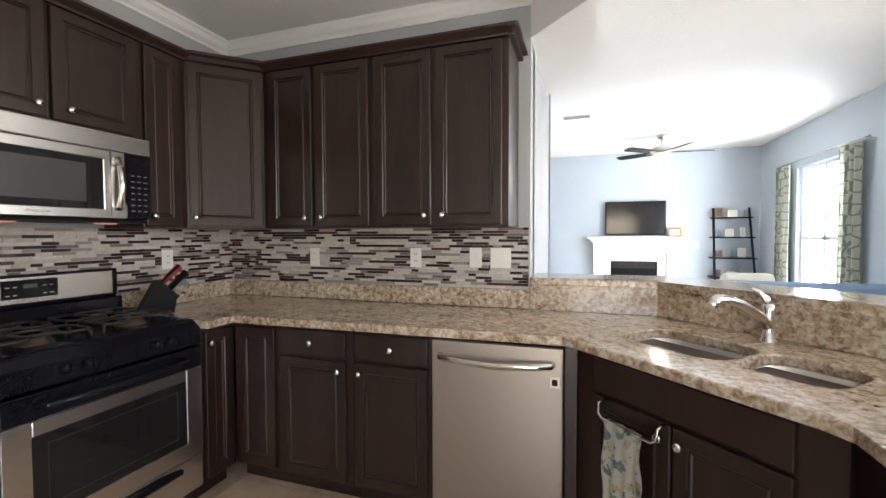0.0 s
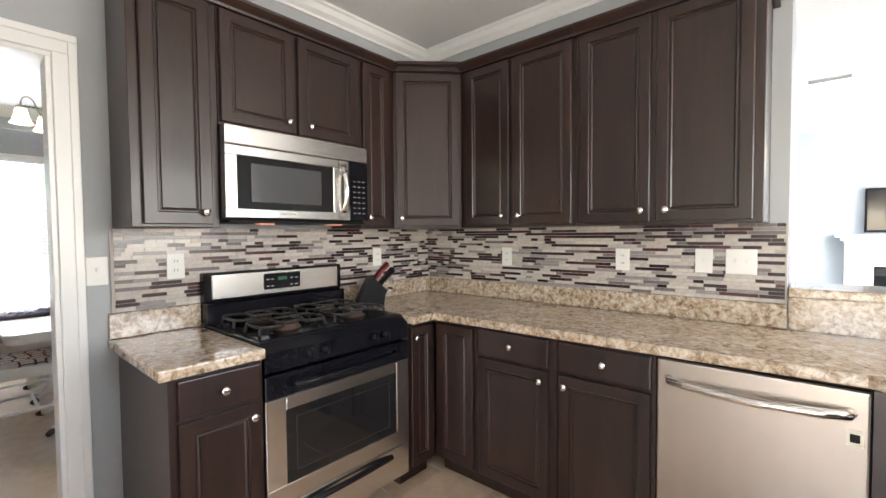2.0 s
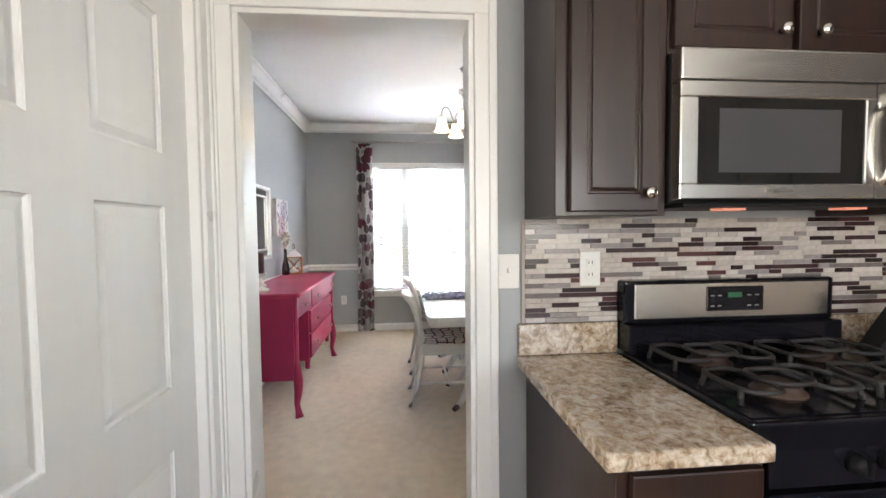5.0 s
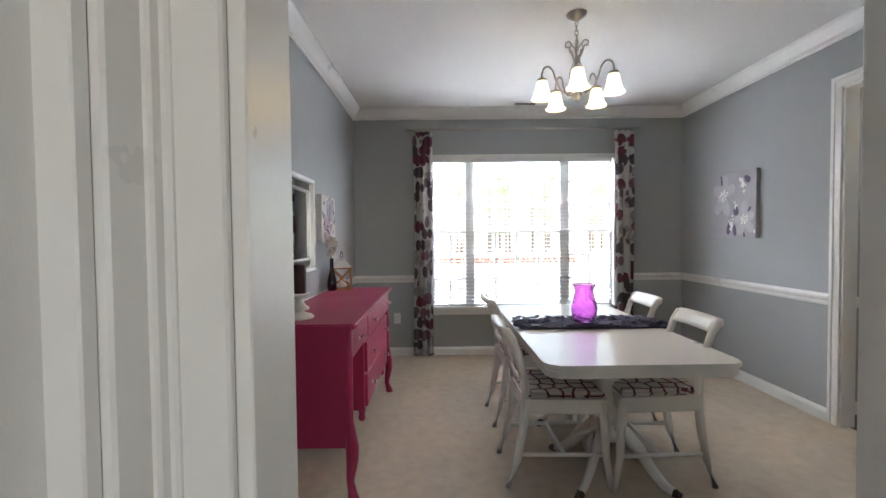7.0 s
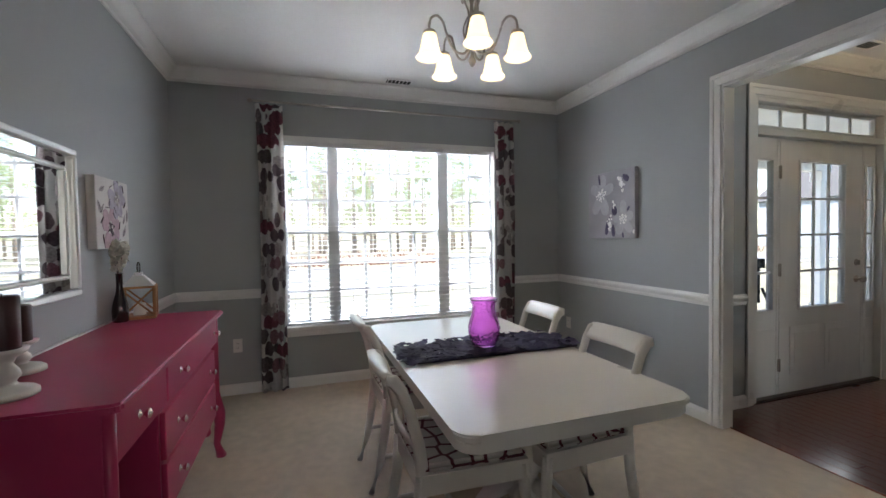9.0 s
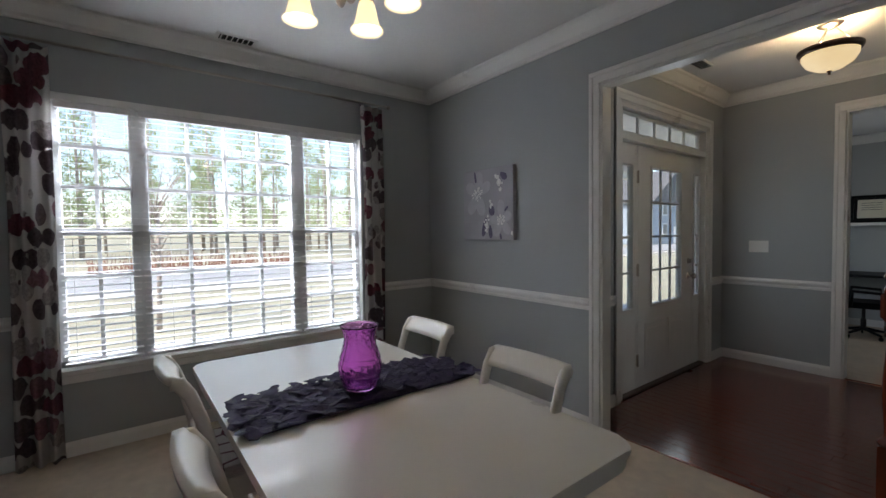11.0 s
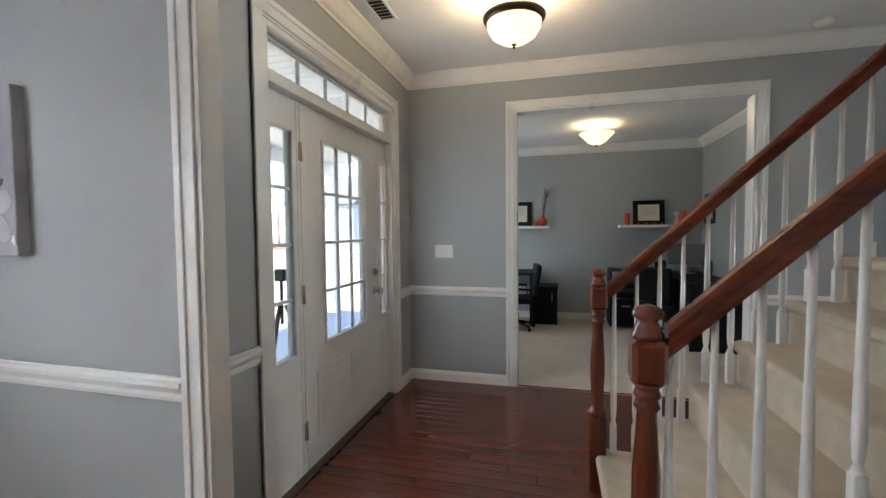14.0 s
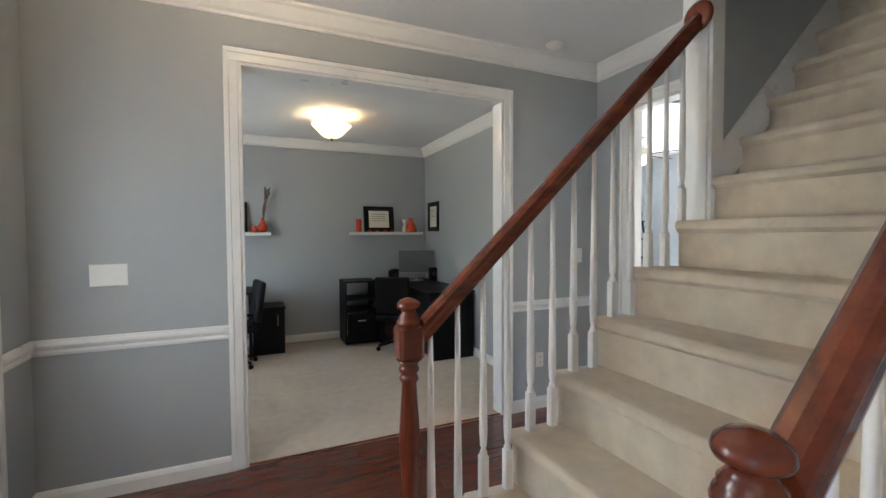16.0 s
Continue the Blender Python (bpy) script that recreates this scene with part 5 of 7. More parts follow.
desk_drawer(-4.93, DX1 - 0.055, 0.715, 0.86, (-4.64,))
desk_drawer(DX0 + 0.06, -4.95, 0.715, 0.86, (-5.12, -5.84))
desk_drawer(DX0 + 0.15, -4.90, 0.51, 0.69, (-5.06, -5.70))
desk_drawer(DX0 + 0.15, -4.90, 0.30, 0.495, (-5.06, -5.70))
for lx, ly in ((DX1 - 0.045, YF - 0.012), (DX0 + 0.045, YF - 0.012), (DX1 - 0.045, DY0 + 0.045), (DX0 + 0.045, DY0 + 0.045)):
    sx = 1 if lx > -5 else -1
    sy = 1 if ly > -0.1 else -1
    pts = [(lx, ly, 0.87), (lx, ly, 0.62), (lx, ly, 0.40), (lx + 0.010 * sx, ly + 0.012 * sy, 0.27), (lx + 0.012 * sx, ly + 0.012 * sy, 0.20), (lx - 0.004 * sx, ly - 0.004 * sy, 0.09), (lx + 0.004 * sx, ly + 0.006 * sy, 0.045), (lx + 0.014 * sx, ly + 0.016 * sy, 0.0)]
    part("leg", tube(B(), pts, [0.019, 0.019, 0.019, 0.034, 0.03, 0.019, 0.021, 0.03], 10), PINK, dk, "cabriole leg")
for lx in (DX0 + 0.19, -4.93):
    part("foot", lathe(B(), [(0.014, 0.20), (0.022, 0.215), (0.018, 0.24), (0.026, 0.28)], (lx, YF - 0.04, 0), 12), PINK, dk)


# on the desk
def candle_stand(x, y, hs, r, ch):
    st = thing("candle_holder", pose(x, y, DZ), "turned white wooden pillar candle holder", "candle holder", "candle holders on the desk")
    part("stand", lathe(B(), [(r, 0), (r, 0.012), (r * 0.85, 0.02), (r * 0.4, 0.03), (0.022, hs * 0.3), (0.034, hs * 0.42), (0.030, hs * 0.55), (0.017, hs * 0.68), (0.024, hs * 0.80), (0.05, hs * 0.92), (0.054, hs), (0.0, hs)], (0, 0, 0), 26), WHITE_LACQUER, st)
    c = thing("pillar_candle", pose(x, y, DZ + hs), "dark wine-coloured pillar candle on holder", "candle", "pillar candles")
    part("wax", lathe(B(), [(0.036, 0), (0.037, 0.004), (0.037, ch - 0.004), (0.034, ch), (0.02, ch - 0.004), (0.0, ch - 0.005)], (0, 0, 0), 24), CANDLE, c)
    part("wick", tube(B(), [(0, 0, ch - 0.006), (0.002, 0, ch + 0.008)], 0.0012, 5), BLACK_PLASTIC, c)


candle_stand(-4.56, -0.335, 0.21, 0.075, 0.165)
candle_stand(-4.60, -0.225, 0.135, 0.072, 0.15)
candle_stand(-4.87, -0.33, 0.105, 0.07, 0.12)
bv = thing("bottle_vase", pose(-5.79, -0.355, DZ), "dark plum bottle vase with cream dried flowers", "vase")
part("bottle", lathe(B(), [(0.034, 0), (0.038, 0.01), (0.039, 0.06), (0.034, 0.10), (0.02, 0.15), (0.015, 0.19), (0.016, 0.255), (0.019, 0.26), (0.0, 0.26)], (0, 0, 0), 24), WINE_GLASS, bv)
bm = B()
rr = random.Random(9)
for i in range(150):
    a, r, z = rr.uniform(0, 6.28), 0.062 * math.sqrt(rr.random()), rr.uniform(0.28, 0.43)
    c = Vector((r * math.cos(a) * (0.4 + 2.2 * (z - 0.26)), r * math.sin(a) * (0.4 + 2.2 * (z - 0.26)), z))
    q = Euler((rr.uniform(0, 6), rr.uniform(0, 6), rr.uniform(0, 6))).to_matrix()
    sz = rr.uniform(0.010, 0.02)
    bm.faces.new([bm.verts.new(c + q @ Vector(p) * sz) for p in ((-1, -0.6, 0), (0, -0.9, 0.3), (1, -0.5, 0), (0.9, 0.7, 0.2), (0, 1, -0.2), (-0.9, 0.6, 0))])
bmesh.ops.solidify(bm, geom=bm.faces[:], thickness=0.0004)
tagged(part("petals", bm, PETAL, bv, "cream dried petals"), kind="stuff")
for k in range(5):
    part("stem", tube(B(), [(0, 0, 0.2), (0.02 * math.cos(k * 1.3), 0.02 * math.sin(k * 1.3), 0.36)], 0.002, 5), TWIG, bv)
ln = thing("lantern", pose(-5.90, -0.30, DZ, 0, 0, 12), "honey-wood candle lantern with white metal roof", "lantern")
LW, LH = 0.075, 0.17
boxpart("base", (-LW - 0.008, -LW - 0.008, 0, LW + 0.008, LW + 0.008, 0.016), LANTERN_WOOD, ln, bevel=0.003)
boxpart("top_plate", (-LW - 0.008, -LW - 0.008, LH, LW + 0.008, LW + 0.008, LH + 0.012), LANTERN_WOOD, ln, bevel=0.003)
for sx in (-1, 1):
    for sy in (-1, 1):
        boxpart("post", (sx * LW - 0.008, sy * LW - 0.008, 0.016, sx * LW + 0.008, sy * LW + 0.008, LH), LANTERN_WOOD, ln, bevel=0.002)
for k in range(4):
    m4 = pose(0, 0, 0, 0, 0, 90 * k)
    for s in (-1, 1):
        bm = tube(B(), [(-s * LW * 0.95, -LW, 0.02), (s * LW * 0.95, -LW, LH - 0.004)], 0.005, 6)
        bm.transform(m4)
        part("cross_bar", bm, LANTERN_WOOD, ln)
bm = B()
a = [bm.verts.new(p) for p in ((-LW, -LW, LH + 0.012), (LW, -LW, LH + 0.012), (LW, LW, LH + 0.012), (-LW, LW, LH + 0.012))]
b = [bm.verts.new(p) for p in ((-0.025, -0.025, LH + 0.07), (0.025, -0.025, LH + 0.07), (0.025, 0.025, LH + 0.07), (-0.025, 0.025, LH + 0.07))]
for k in range(4):
    bm.faces.new((a[k], a[(k + 1) % 4], b[(k + 1) % 4], b[k]))
bm.faces.new(a[::-1])
bm.faces.new(b)
box(bm, -0.02, -0.02, LH + 0.07, 0.02, 0.02, LH + 0.085, 0.003)
part("roof", bm, VINYL, ln, "white metal roof")
part("ring", tube(B(), [(0.035 * math.cos(t) - 0.01, 0.01 * math.cos(t), LH + 0.112 + 0.03 * math.sin(t)) for t in (2 * math.pi * k / 16 for k in range(17))], 0.003, 6), BRONZE, ln)
part("candle", lathe(B(), [(0.03, 0.016), (0.03, 0.08), (0.0, 0.08)], (0, 0, 0), 16), PETAL, ln)

# beaded mirror
mr = thing("wall_mirror", pose(0, 0, 0), "rectangular wall mirror in a wide silver frame", "mirror")
MX0, MX1, MZ0, MZ1, MY = -5.445, -4.405, 1.09, 1.747, -0.418
boxpart("backing", (MX0 + 0.01, MY, MZ0 + 0.01, MX1 - 0.01, MY + 0.012, MZ1 - 0.01), BLACK_PLASTIC, mr)


def frame_ring(bm, x0, x1, z0, z1, w, y0, y1, bev):
    for d in ((x0, z0, x1, z0 + w), (x0, z1 - w, x1, z1), (x0, z0 + w, x0 + w, z1 - w), (x1 - w, z0 + w, x1, z1 - w)):
        box(bm, d[0], y0, d[1], d[2], y1, d[3], bev)
    return bm


part("outer_frame", frame_ring(B(), MX0, MX1, MZ0, MZ1, 0.03, MY, MY + 0.04, 0.006), SILVER, mr, "silver beaded frame")
part("mirror_border", frame_ring(B(), MX0 + 0.031, MX1 - 0.031, MZ0 + 0.031, MZ1 - 0.031, 0.055, MY + 0.012, MY + 0.022, 0.006), MIRROR, mr)
part("inner_frame", frame_ring(B(), MX0 + 0.087, MX1 - 0.087, MZ0 + 0.087, MZ1 - 0.087, 0.014, MY + 0.012, MY + 0.032, 0.004), SILVER, mr)
boxpart("mirror_glass", (MX0 + 0.102, MY + 0.012, MZ0 + 0.102, MX1 - 0.102, MY + 0.018, MZ1 - 0.102), MIRROR, mr)


# canvases
def canvas(x0, x1, z0, z1, y, out, material, label):
    cv = thing("canvas_print", pose(0, 0, 0), label, "picture")
    boxpart("canvas", (x0, y, z0, x1, y + out * 0.04, z1), material, cv, bevel=0.003)
    return cv


FOIL = surf("silver_foil", (0.90, 0.89, 0.84), 0.4, 0.0, var=0.2, scale=40, bump=0.4)
DUSK = surf("dusky_violet_paint", (0.14, 0.12, 0.20), 0.7, var=0.25, scale=30)
PALE = surf("pale_petal_paint", (0.50, 0.50, 0.535), 0.75, var=0.10, scale=14)
PX0, PX1, PZ0, PZ1 = -6.512, -5.917, 1.29, 1.885
flower_art = canvas(PX0, PX1, PZ0, PZ1, 3.242, -1, CANVAS, "grey canvas print with silver-centred flowers")
ART = Matrix(((1, 0, 0, PX0), (0, 0, -1, 3.202), (0, 1, 0, PZ0), (0, 0, 0, 1)))


def petal(bm, u, v, angle, length, width, lift, waist=0.62, m=None, size=(0.595, 0.595)):
    """An egg-shaped flake of paint from (u, v) outwards along an angle."""
    a = math.radians(angle)
    pts = []
    for k in range(16):
        t = 2 * math.pi * k / 16
        along = length * (0.5 - 0.5 * math.cos(t))
        across = width * math.sin(t) * (0.55 + waist * 0.5 * (1 - math.cos(t)) * 0.7)
        pts.append((u + along * math.cos(a) + across * math.sin(a), v + along * math.sin(a) - across * math.cos(a)))
    pts = [(min(max(px, 0.003), size[0] - 0.003), min(max(pz, 0.003), size[1] - 0.003)) for px, pz in pts]
    return prism(bm, pts[::-1], 0.0002, lift, m or ART)


def blossom(u, v, petals, stamens, spread, seed):
    rf = random.Random(seed)
    for k, (angle, length, width) in enumerate(petals):
        part("petal", petal(B(), u, v, angle, length, width, 0.0010 + 0.0005 * k), PALE, flower_art)
    bm = B()
    for k in range(stamens):
        a = 360 * k / stamens + rf.uniform(-12, 12)
        r = spread * rf.uniform(0.55, 1.0)
        petal(bm, u + 0.25 * r * math.cos(math.radians(a)), v + 0.25 * r * math.sin(math.radians(a)), a, r * 0.75, 0.0040, 0.0045)
        petal(bm, u + r * math.cos(math.radians(a)), v + r * math.sin(math.radians(a)), a + rf.uniform(-60, 60), 0.016, 0.009, 0.0049 + 0.0004 * rf.random())
    part("stamens", bm, FOIL, flower_art, "silver foil stamens")


blossom(0.185, 0.395, ((82, 0.185, 0.062), (150, 0.165, 0.062), (25, 0.175, 0.058), (238, 0.20, 0.065), (290, 0.20, 0.066)), 15, 0.058, 5)
blossom(0.465, 0.165, ((178, 0.13, 0.045), (92, 0.165, 0.05), (20, 0.12, 0.05), (240, 0.15, 0.055), (310, 0.145, 0.05)), 12, 0.042, 9)
bm = B()
for u, v, angle, length, width in ((0.15, 0.585, 280, 0.10, 0.014), (0.46, 0.545, 320, 0.085, 0.034), (0.345, 0.30, 280, 0.10, 0.04), (0.29, 0.19, 255, 0.165, 0.03), (0.335, 0.125, 275, 0.11, 0.026), (0.505, 0.235, 45, 0.05, 0.012), (0.455, 0.055, 280, 0.05, 0.012)):
    petal(bm, u, v, angle, length, width, 0.0032)
part("leaves", bm, DUSK, flower_art, "dusky violet leaves")
bm = B()
rf = random.Random(3)
for u, v, n, r in ((0.43, 0.50, 12, 0.035), (0.45, 0.445, 9, 0.026), (0.36, 0.29, 6, 0.02), (0.30, 0.15, 12, 0.04), (0.29, 0.11, 8, 0.03), (0.585, 0.06, 4, 0.012)):
    for k in range(n):
        petal(bm, u + rf.uniform(-r, r) * 0.7, v + rf.uniform(-r, r), rf.uniform(0, 360), rf.uniform(0.016, 0.034), 0.011, 0.0038 + 0.00012 * k)
part("foil_blots", bm, FOIL, flower_art, "silver foil blots")
MAUVE = surf("mauve_petal_paint", (0.50, 0.36, 0.41), 0.8, var=0.22, scale=30)
LILAC = surf("lilac_petal_paint", (0.44, 0.41, 0.49), 0.8, var=0.22, scale=30)
SAGE = surf("grey_leaf_paint", (0.34, 0.31, 0.32), 0.8, var=0.3, scale=40)
INK = surf("dark_plum_paint", (0.09, 0.065, 0.085), 0.8, var=0.2, scale=40)


def floral(x0, x1, z0, z1, label, first, second):
    """A cream canvas with one mauve and one lilac bloom, leaves and thin dark stalks."""
    cv = canvas(x0, x1, z0, z1, -0.42, 1, ART_GROUND, label)
    w, h = x1 - x0, z1 - z0
    m = Matrix(((-1, 0, 0, x1), (0, 0, 1, -0.38), (0, 1, 0, z0), (0, 0, 0, 1)))
    rp = random.Random(int(w * 1000))
    for (u, v, r), mt, start in ((first, MAUVE, 20), (second, LILAC, 0)):
        for k in range(7):
            a = start + 360 * k / 7 + rp.uniform(-12, 12)
            part("petal", petal(B(), u * w, v * h, a, r * rp.uniform(0.8, 1.1), r * 0.33, 0.0010 + 0.0004 * k, m=m, size=(w, h)), mt, cv)
        heart, dots = B(), B()
        for k in range(9):
            petal(heart, u * w, v * h, 40 * k + rp.uniform(-15, 15), r * rp.uniform(0.2, 0.42), r * 0.07, 0.0042, m=m, size=(w, h))
            petal(dots, u * w + rp.uniform(-0.2, 0.2) * r, v * h + rp.uniform(-0.25, 0.25) * r, rp.uniform(0, 360), r * 0.14, r * 0.04, 0.0048, m=m, size=(w, h))
        part("heart", heart, INK if mt is MAUVE else SAGE, cv)
        part("stamens", dots, ART_GROUND, cv)
        stalk = B()
        for k in range(7):
            a = math.radians(start + 26 + 360 * k / 7)
            petal(stalk, u * w + 0.8 * r * math.cos(a), v * h + 0.8 * r * math.sin(a), math.degrees(a) + 80, r * 0.35, 0.0024, 0.0040, m=m, size=(w, h))
        part("outline", stalk, INK, cv)
    for u, v, a, l in ((0.10, 0.80, 20, 0.055), (0.05, 0.66, 300, 0.06), (0.80, 0.36, 60, 0.045), (0.93, 0.40, 80, 0.055), (0.78, 0.17, 50, 0.06), (0.10, 0.50, 40, 0.05), (0.55, 0.06, 20, 0.05), (0.62, 0.96, 190, 0.04)):
        part("leaf", petal(B(), u * w, v * h, a, l, l * 0.30, 0.0014, m=m, size=(w, h)), SAGE, cv)
        part("vein", petal(B(), u * w, v * h, a + 4, l * 1.3, 0.0016, 0.0018, m=m, size=(w, h)), INK, cv)


ART_GROUND = surf("cream_canvas_ground", (0.66, 0.64, 0.62), 0.85, var=0.08, scale=8, bump=0.4, bscale=260)
floral(-4.252, -3.905, 1.292, 1.618, "white canvas print with mauve and lilac flowers", (0.66, 0.70, 0.115), (0.32, 0.27, 0.105))
floral(-6.027, -5.615, 1.295, 1.665, "white canvas print with violet and mauve flowers", (0.40, 0.30, 0.13), (0.62, 0.72, 0.12))


def smooth_path(pts, n=4):
    """A rounded line through points."""
    p = [Vector(q) for q in pts]
    out = []
    for i in range(len(p) - 1):
        a, b, c, d = p[max(i - 1, 0)], p[i], p[i + 1], p[min(i + 2, len(p) - 1)]
        for k in range(n):
            t = k / n
            out.append(0.5 * (2 * b + (c - a) * t + (2 * a - 5 * b + 4 * c - d) * t * t + (3 * b - a - 3 * c + d) * t ** 3))
    return out + [p[-1]]


# chandelier
cx, cy = -5.08, 1.415
chd = thing("chandelier", pose(cx, cy, H), "five-arm nickel chandelier with lit bell shades", "chandelier")
part("canopy", lathe(B(), [(0.0, -0.045), (0.02, -0.042), (0.035, -0.03), (0.06, -0.012), (0.065, 0.0)], (0, 0, 0), 24), NICKEL, chd)
for k in range(5):
    part("chain_link", tube(B(), [((0.011 * math.cos(t)) * (1 if k % 2 else 0), (0.011 * math.cos(t)) * (0 if k % 2 else 1), -0.06 - 0.03 * k + 0.02 * math.sin(t)) for t in (2 * math.pi * j / 10 for j in range(11))], 0.003, 5), NICKEL, chd)
part("stem", lathe(B(), [(0.0, -0.56), (0.012, -0.55), (0.02, -0.53), (0.008, -0.50), (0.014, -0.42), (0.024, -0.38), (0.012, -0.33), (0.008, -0.25), (0.014, -0.22), (0.006, -0.19), (0.0, -0.18)], (0, 0, 0), 16), NICKEL, chd)
for k in range(5):
    a = math.radians(72 * k + 56)
    c, s = math.cos(a), math.sin(a)
    P = lambda r, z: (c * r, s * r, z)
    part("scroll", tube(B(), smooth_path([P(0.028, -0.20), P(0.05, -0.175), P(0.072, -0.19), P(0.068, -0.215), P(0.052, -0.21), P(0.035, -0.25), P(0.018, -0.30), P(0.045, -0.37), P(0.04, -0.42), P(0.012, -0.45)]), 0.0045, 6), NICKEL, chd)
    arm = part("arm", tube(B(), smooth_path([P(0.01, -0.46), P(0.05, -0.50), P(0.10, -0.485), P(0.135, -0.42), P(0.155, -0.36), P(0.185, -0.335), P(0.215, -0.35), P(0.225, -0.385), P(0.225, -0.405)]), 0.006, 8), NICKEL, chd)
    part("socket", lathe(B(), [(0.012, -0.405), (0.03, -0.415), (0.032, -0.43), (0.0, -0.43)], P(0.225, 0), 14), NICKEL, arm)
    bm = lathe(B(), [(0.03, -0.425), (0.036, -0.445), (0.045, -0.49), (0.054, -0.523), (0.069, -0.54), (0.067, -0.543), (0.053, -0.528), (0.042, -0.49), (0.033, -0.445), (0.026, -0.43)], P(0.225, 0), 24)
    part("shade", bm, SHADE_ON, arm, "lit frosted bell shade")
    bulb("chandelier_light", cx + c * 0.225, cy + s * 0.225, H - 0.53, 0.22)


# ceiling vents
def vent(x, y, w, d, z=H, slats=6, name="ceiling_vent"):
    v = thing(name, pose(x, y, z), "white louvred ceiling vent", "vent", "ceiling vents")
    bm = B()
    for q in ((-w / 2, -d / 2, w / 2, -d / 2 + 0.02), (-w / 2, d / 2 - 0.02, w / 2, d / 2), (-w / 2, -d / 2 + 0.02, -w / 2 + 0.02, d / 2 - 0.02), (w / 2 - 0.02, -d / 2 + 0.02, w / 2, d / 2 - 0.02)):
        box(bm, q[0], q[1], -0.008, q[2], q[3], 0, 0.002)
    part("frame", bm, TRIM, v)
    boxpart("backing", (-w / 2 + 0.02, -d / 2 + 0.02, -0.002, w / 2 - 0.02, d / 2 - 0.02, -0.0005), BLACK_PLASTIC, v)
    for k in range(slats):
        y0 = -d / 2 + 0.025 + (d - 0.05) * k / slats
        bm = box(B(), -w / 2 + 0.02, -0.006, -0.001, w / 2 - 0.02, 0.006, 0.001)
        bm.transform(pose(0, y0 + 0.008, -0.006, 35))
        part("slat", bm, TRIM, v)


vent(-6.90, 1.45, 0.13, 0.26)
vent(-5.155, 4.66, 0.13, 0.28)
vent(-0.45, 6.15, 0.34, 0.17)


# ---- foyer ----
ent = thing("door_1", pose(0, 0, 0), "white front door with glazed sidelights and transom", "door")
tagged(ent, kind="structure")
DXF = -5.45                      # face of the glazed frames
OY0, OY1, OZ1 = 3.83, 5.455, 2.36
bm = B()
for d in ((OY0, 0.0, OY0 + 0.055, OZ1), (OY1 - 0.035, 0.0, OY1, OZ1), (OY0 + 0.055, OZ1 - 0.04, OY1 - 0.035, OZ1), (OY0 + 0.055, 2.07, OY1 - 0.035, 2.12)):
    box(bm, -5.505, d[0], d[1], -5.395, d[2], d[3], 0.003)
for y in (4.175, 5.235):
    box(bm, -5.50, y, 0.0, -5.449, y + 0.03, 2.07, 0.003)
part("door_frame", bm, TRIM, ent)


def glazed(parent, name, y0, y1, z0, z1, cols, rows, rim=0.018):
    """A glazed light with a proud rim, grilles and panes in the plane of the door."""
    g = part(name, frame_box(B(), y0 - rim, y1 + rim, z0 - rim, z1 + rim, rim, DXF - 0.012, DXF + 0.012), DOORPAINT, parent)
    for i in range(cols):
        for j in range(rows):
            a, b = y0 + (y1 - y0) * i / cols, y0 + (y1 - y0) * (i + 1) / cols
            lo, hi = z0 + (z1 - z0) * j / rows, z0 + (z1 - z0) * (j + 1) / rows
            p = boxpart("pane", (DXF - 0.026, a, lo, DXF - 0.022, b, hi), CLEAR, g)
            p.visible_shadow = False
    bm = B()
    for i in range(1, cols):
        y = y0 + (y1 - y0) * i / cols
        box(bm, DXF - 0.02, y - 0.009, z0, DXF - 0.004, y + 0.009, z1)
    for j in range(1, rows):
        z = z0 + (z1 - z0) * j / rows
        box(bm, DXF - 0.019, y0, z - 0.009, DXF - 0.005, y1, z + 0.009)
    if cols * rows > 1:
        part("grille", bm, VINYL, g)
    return g


def frame_box(bm, y0, y1, z0, z1, w, x0, x1):
    for d in ((y0, z0, y1, z0 + w), (y0, z1 - w, y1, z1), (y0, z0 + w, y0 + w, z1 - w), (y1 - w, z0 + w, y1, z1 - w)):
        box(bm, x0, d[0], d[1], x1, d[2], d[3], 0.003)
    return bm


def leaf(name, y0, y1, gy0, gy1, gz0, gz1, cols, label):
    """A door leaf or side panel with a glazed upper part and raised panels below."""
    bm = B()
    xs = (DXF - 0.045, DXF)
    for d in ((y0, 0.012, y1, gz0), (y0, gz1, y1, 2.066), (y0, gz0, gy0, gz1), (gy1, gz0, y1, gz1)):
        box(bm, xs[0], d[0], d[1], xs[1], d[2], d[3])
    lf = part(name, bm, DOORPAINT, ent, label)
    glazed(lf, "light", gy0, gy1, gz0, gz1, cols, 4)
    return lf


slab = leaf("door_leaf", 4.21, 5.232, 4.44, 5.00, 0.705, 1.89, 3, "white door leaf with twelve panes")
for a, b in ((4.33, 4.69), (4.76, 5.12)):
    bm = B()
    for g, dd in ((0, 0.005), (0.02, 0.002), (0.05, 0.008)):
        box(bm, DXF, a + g, 0.16 + g, DXF + dd, b - g, 0.55 - g, 0.002)
    part("panel", bm, DOORPAINT, slab)
for y0, y1, g0, g1 in ((3.887, 4.172, 3.945, 4.12), (5.268, 5.418, 5.285, 5.385)):
    sl = leaf("sidelight", y0, y1, g0, g1, 0.705, 1.89, 1, "narrow glazed sidelight")
    bm = B()
    for g, dd in ((0, 0.005), (0.02, 0.002)):
        box(bm, DXF, g0 + g, 0.16 + g, DXF + dd, g1 - g, 0.55 - g, 0.002)
    part("panel", bm, DOORPAINT, sl)
bm = B()
frame_box(bm, 3.887, 5.418, 2.122, 2.318, 0.03, DXF - 0.04, DXF)
tr = part("transom", bm, DOORPAINT, ent)
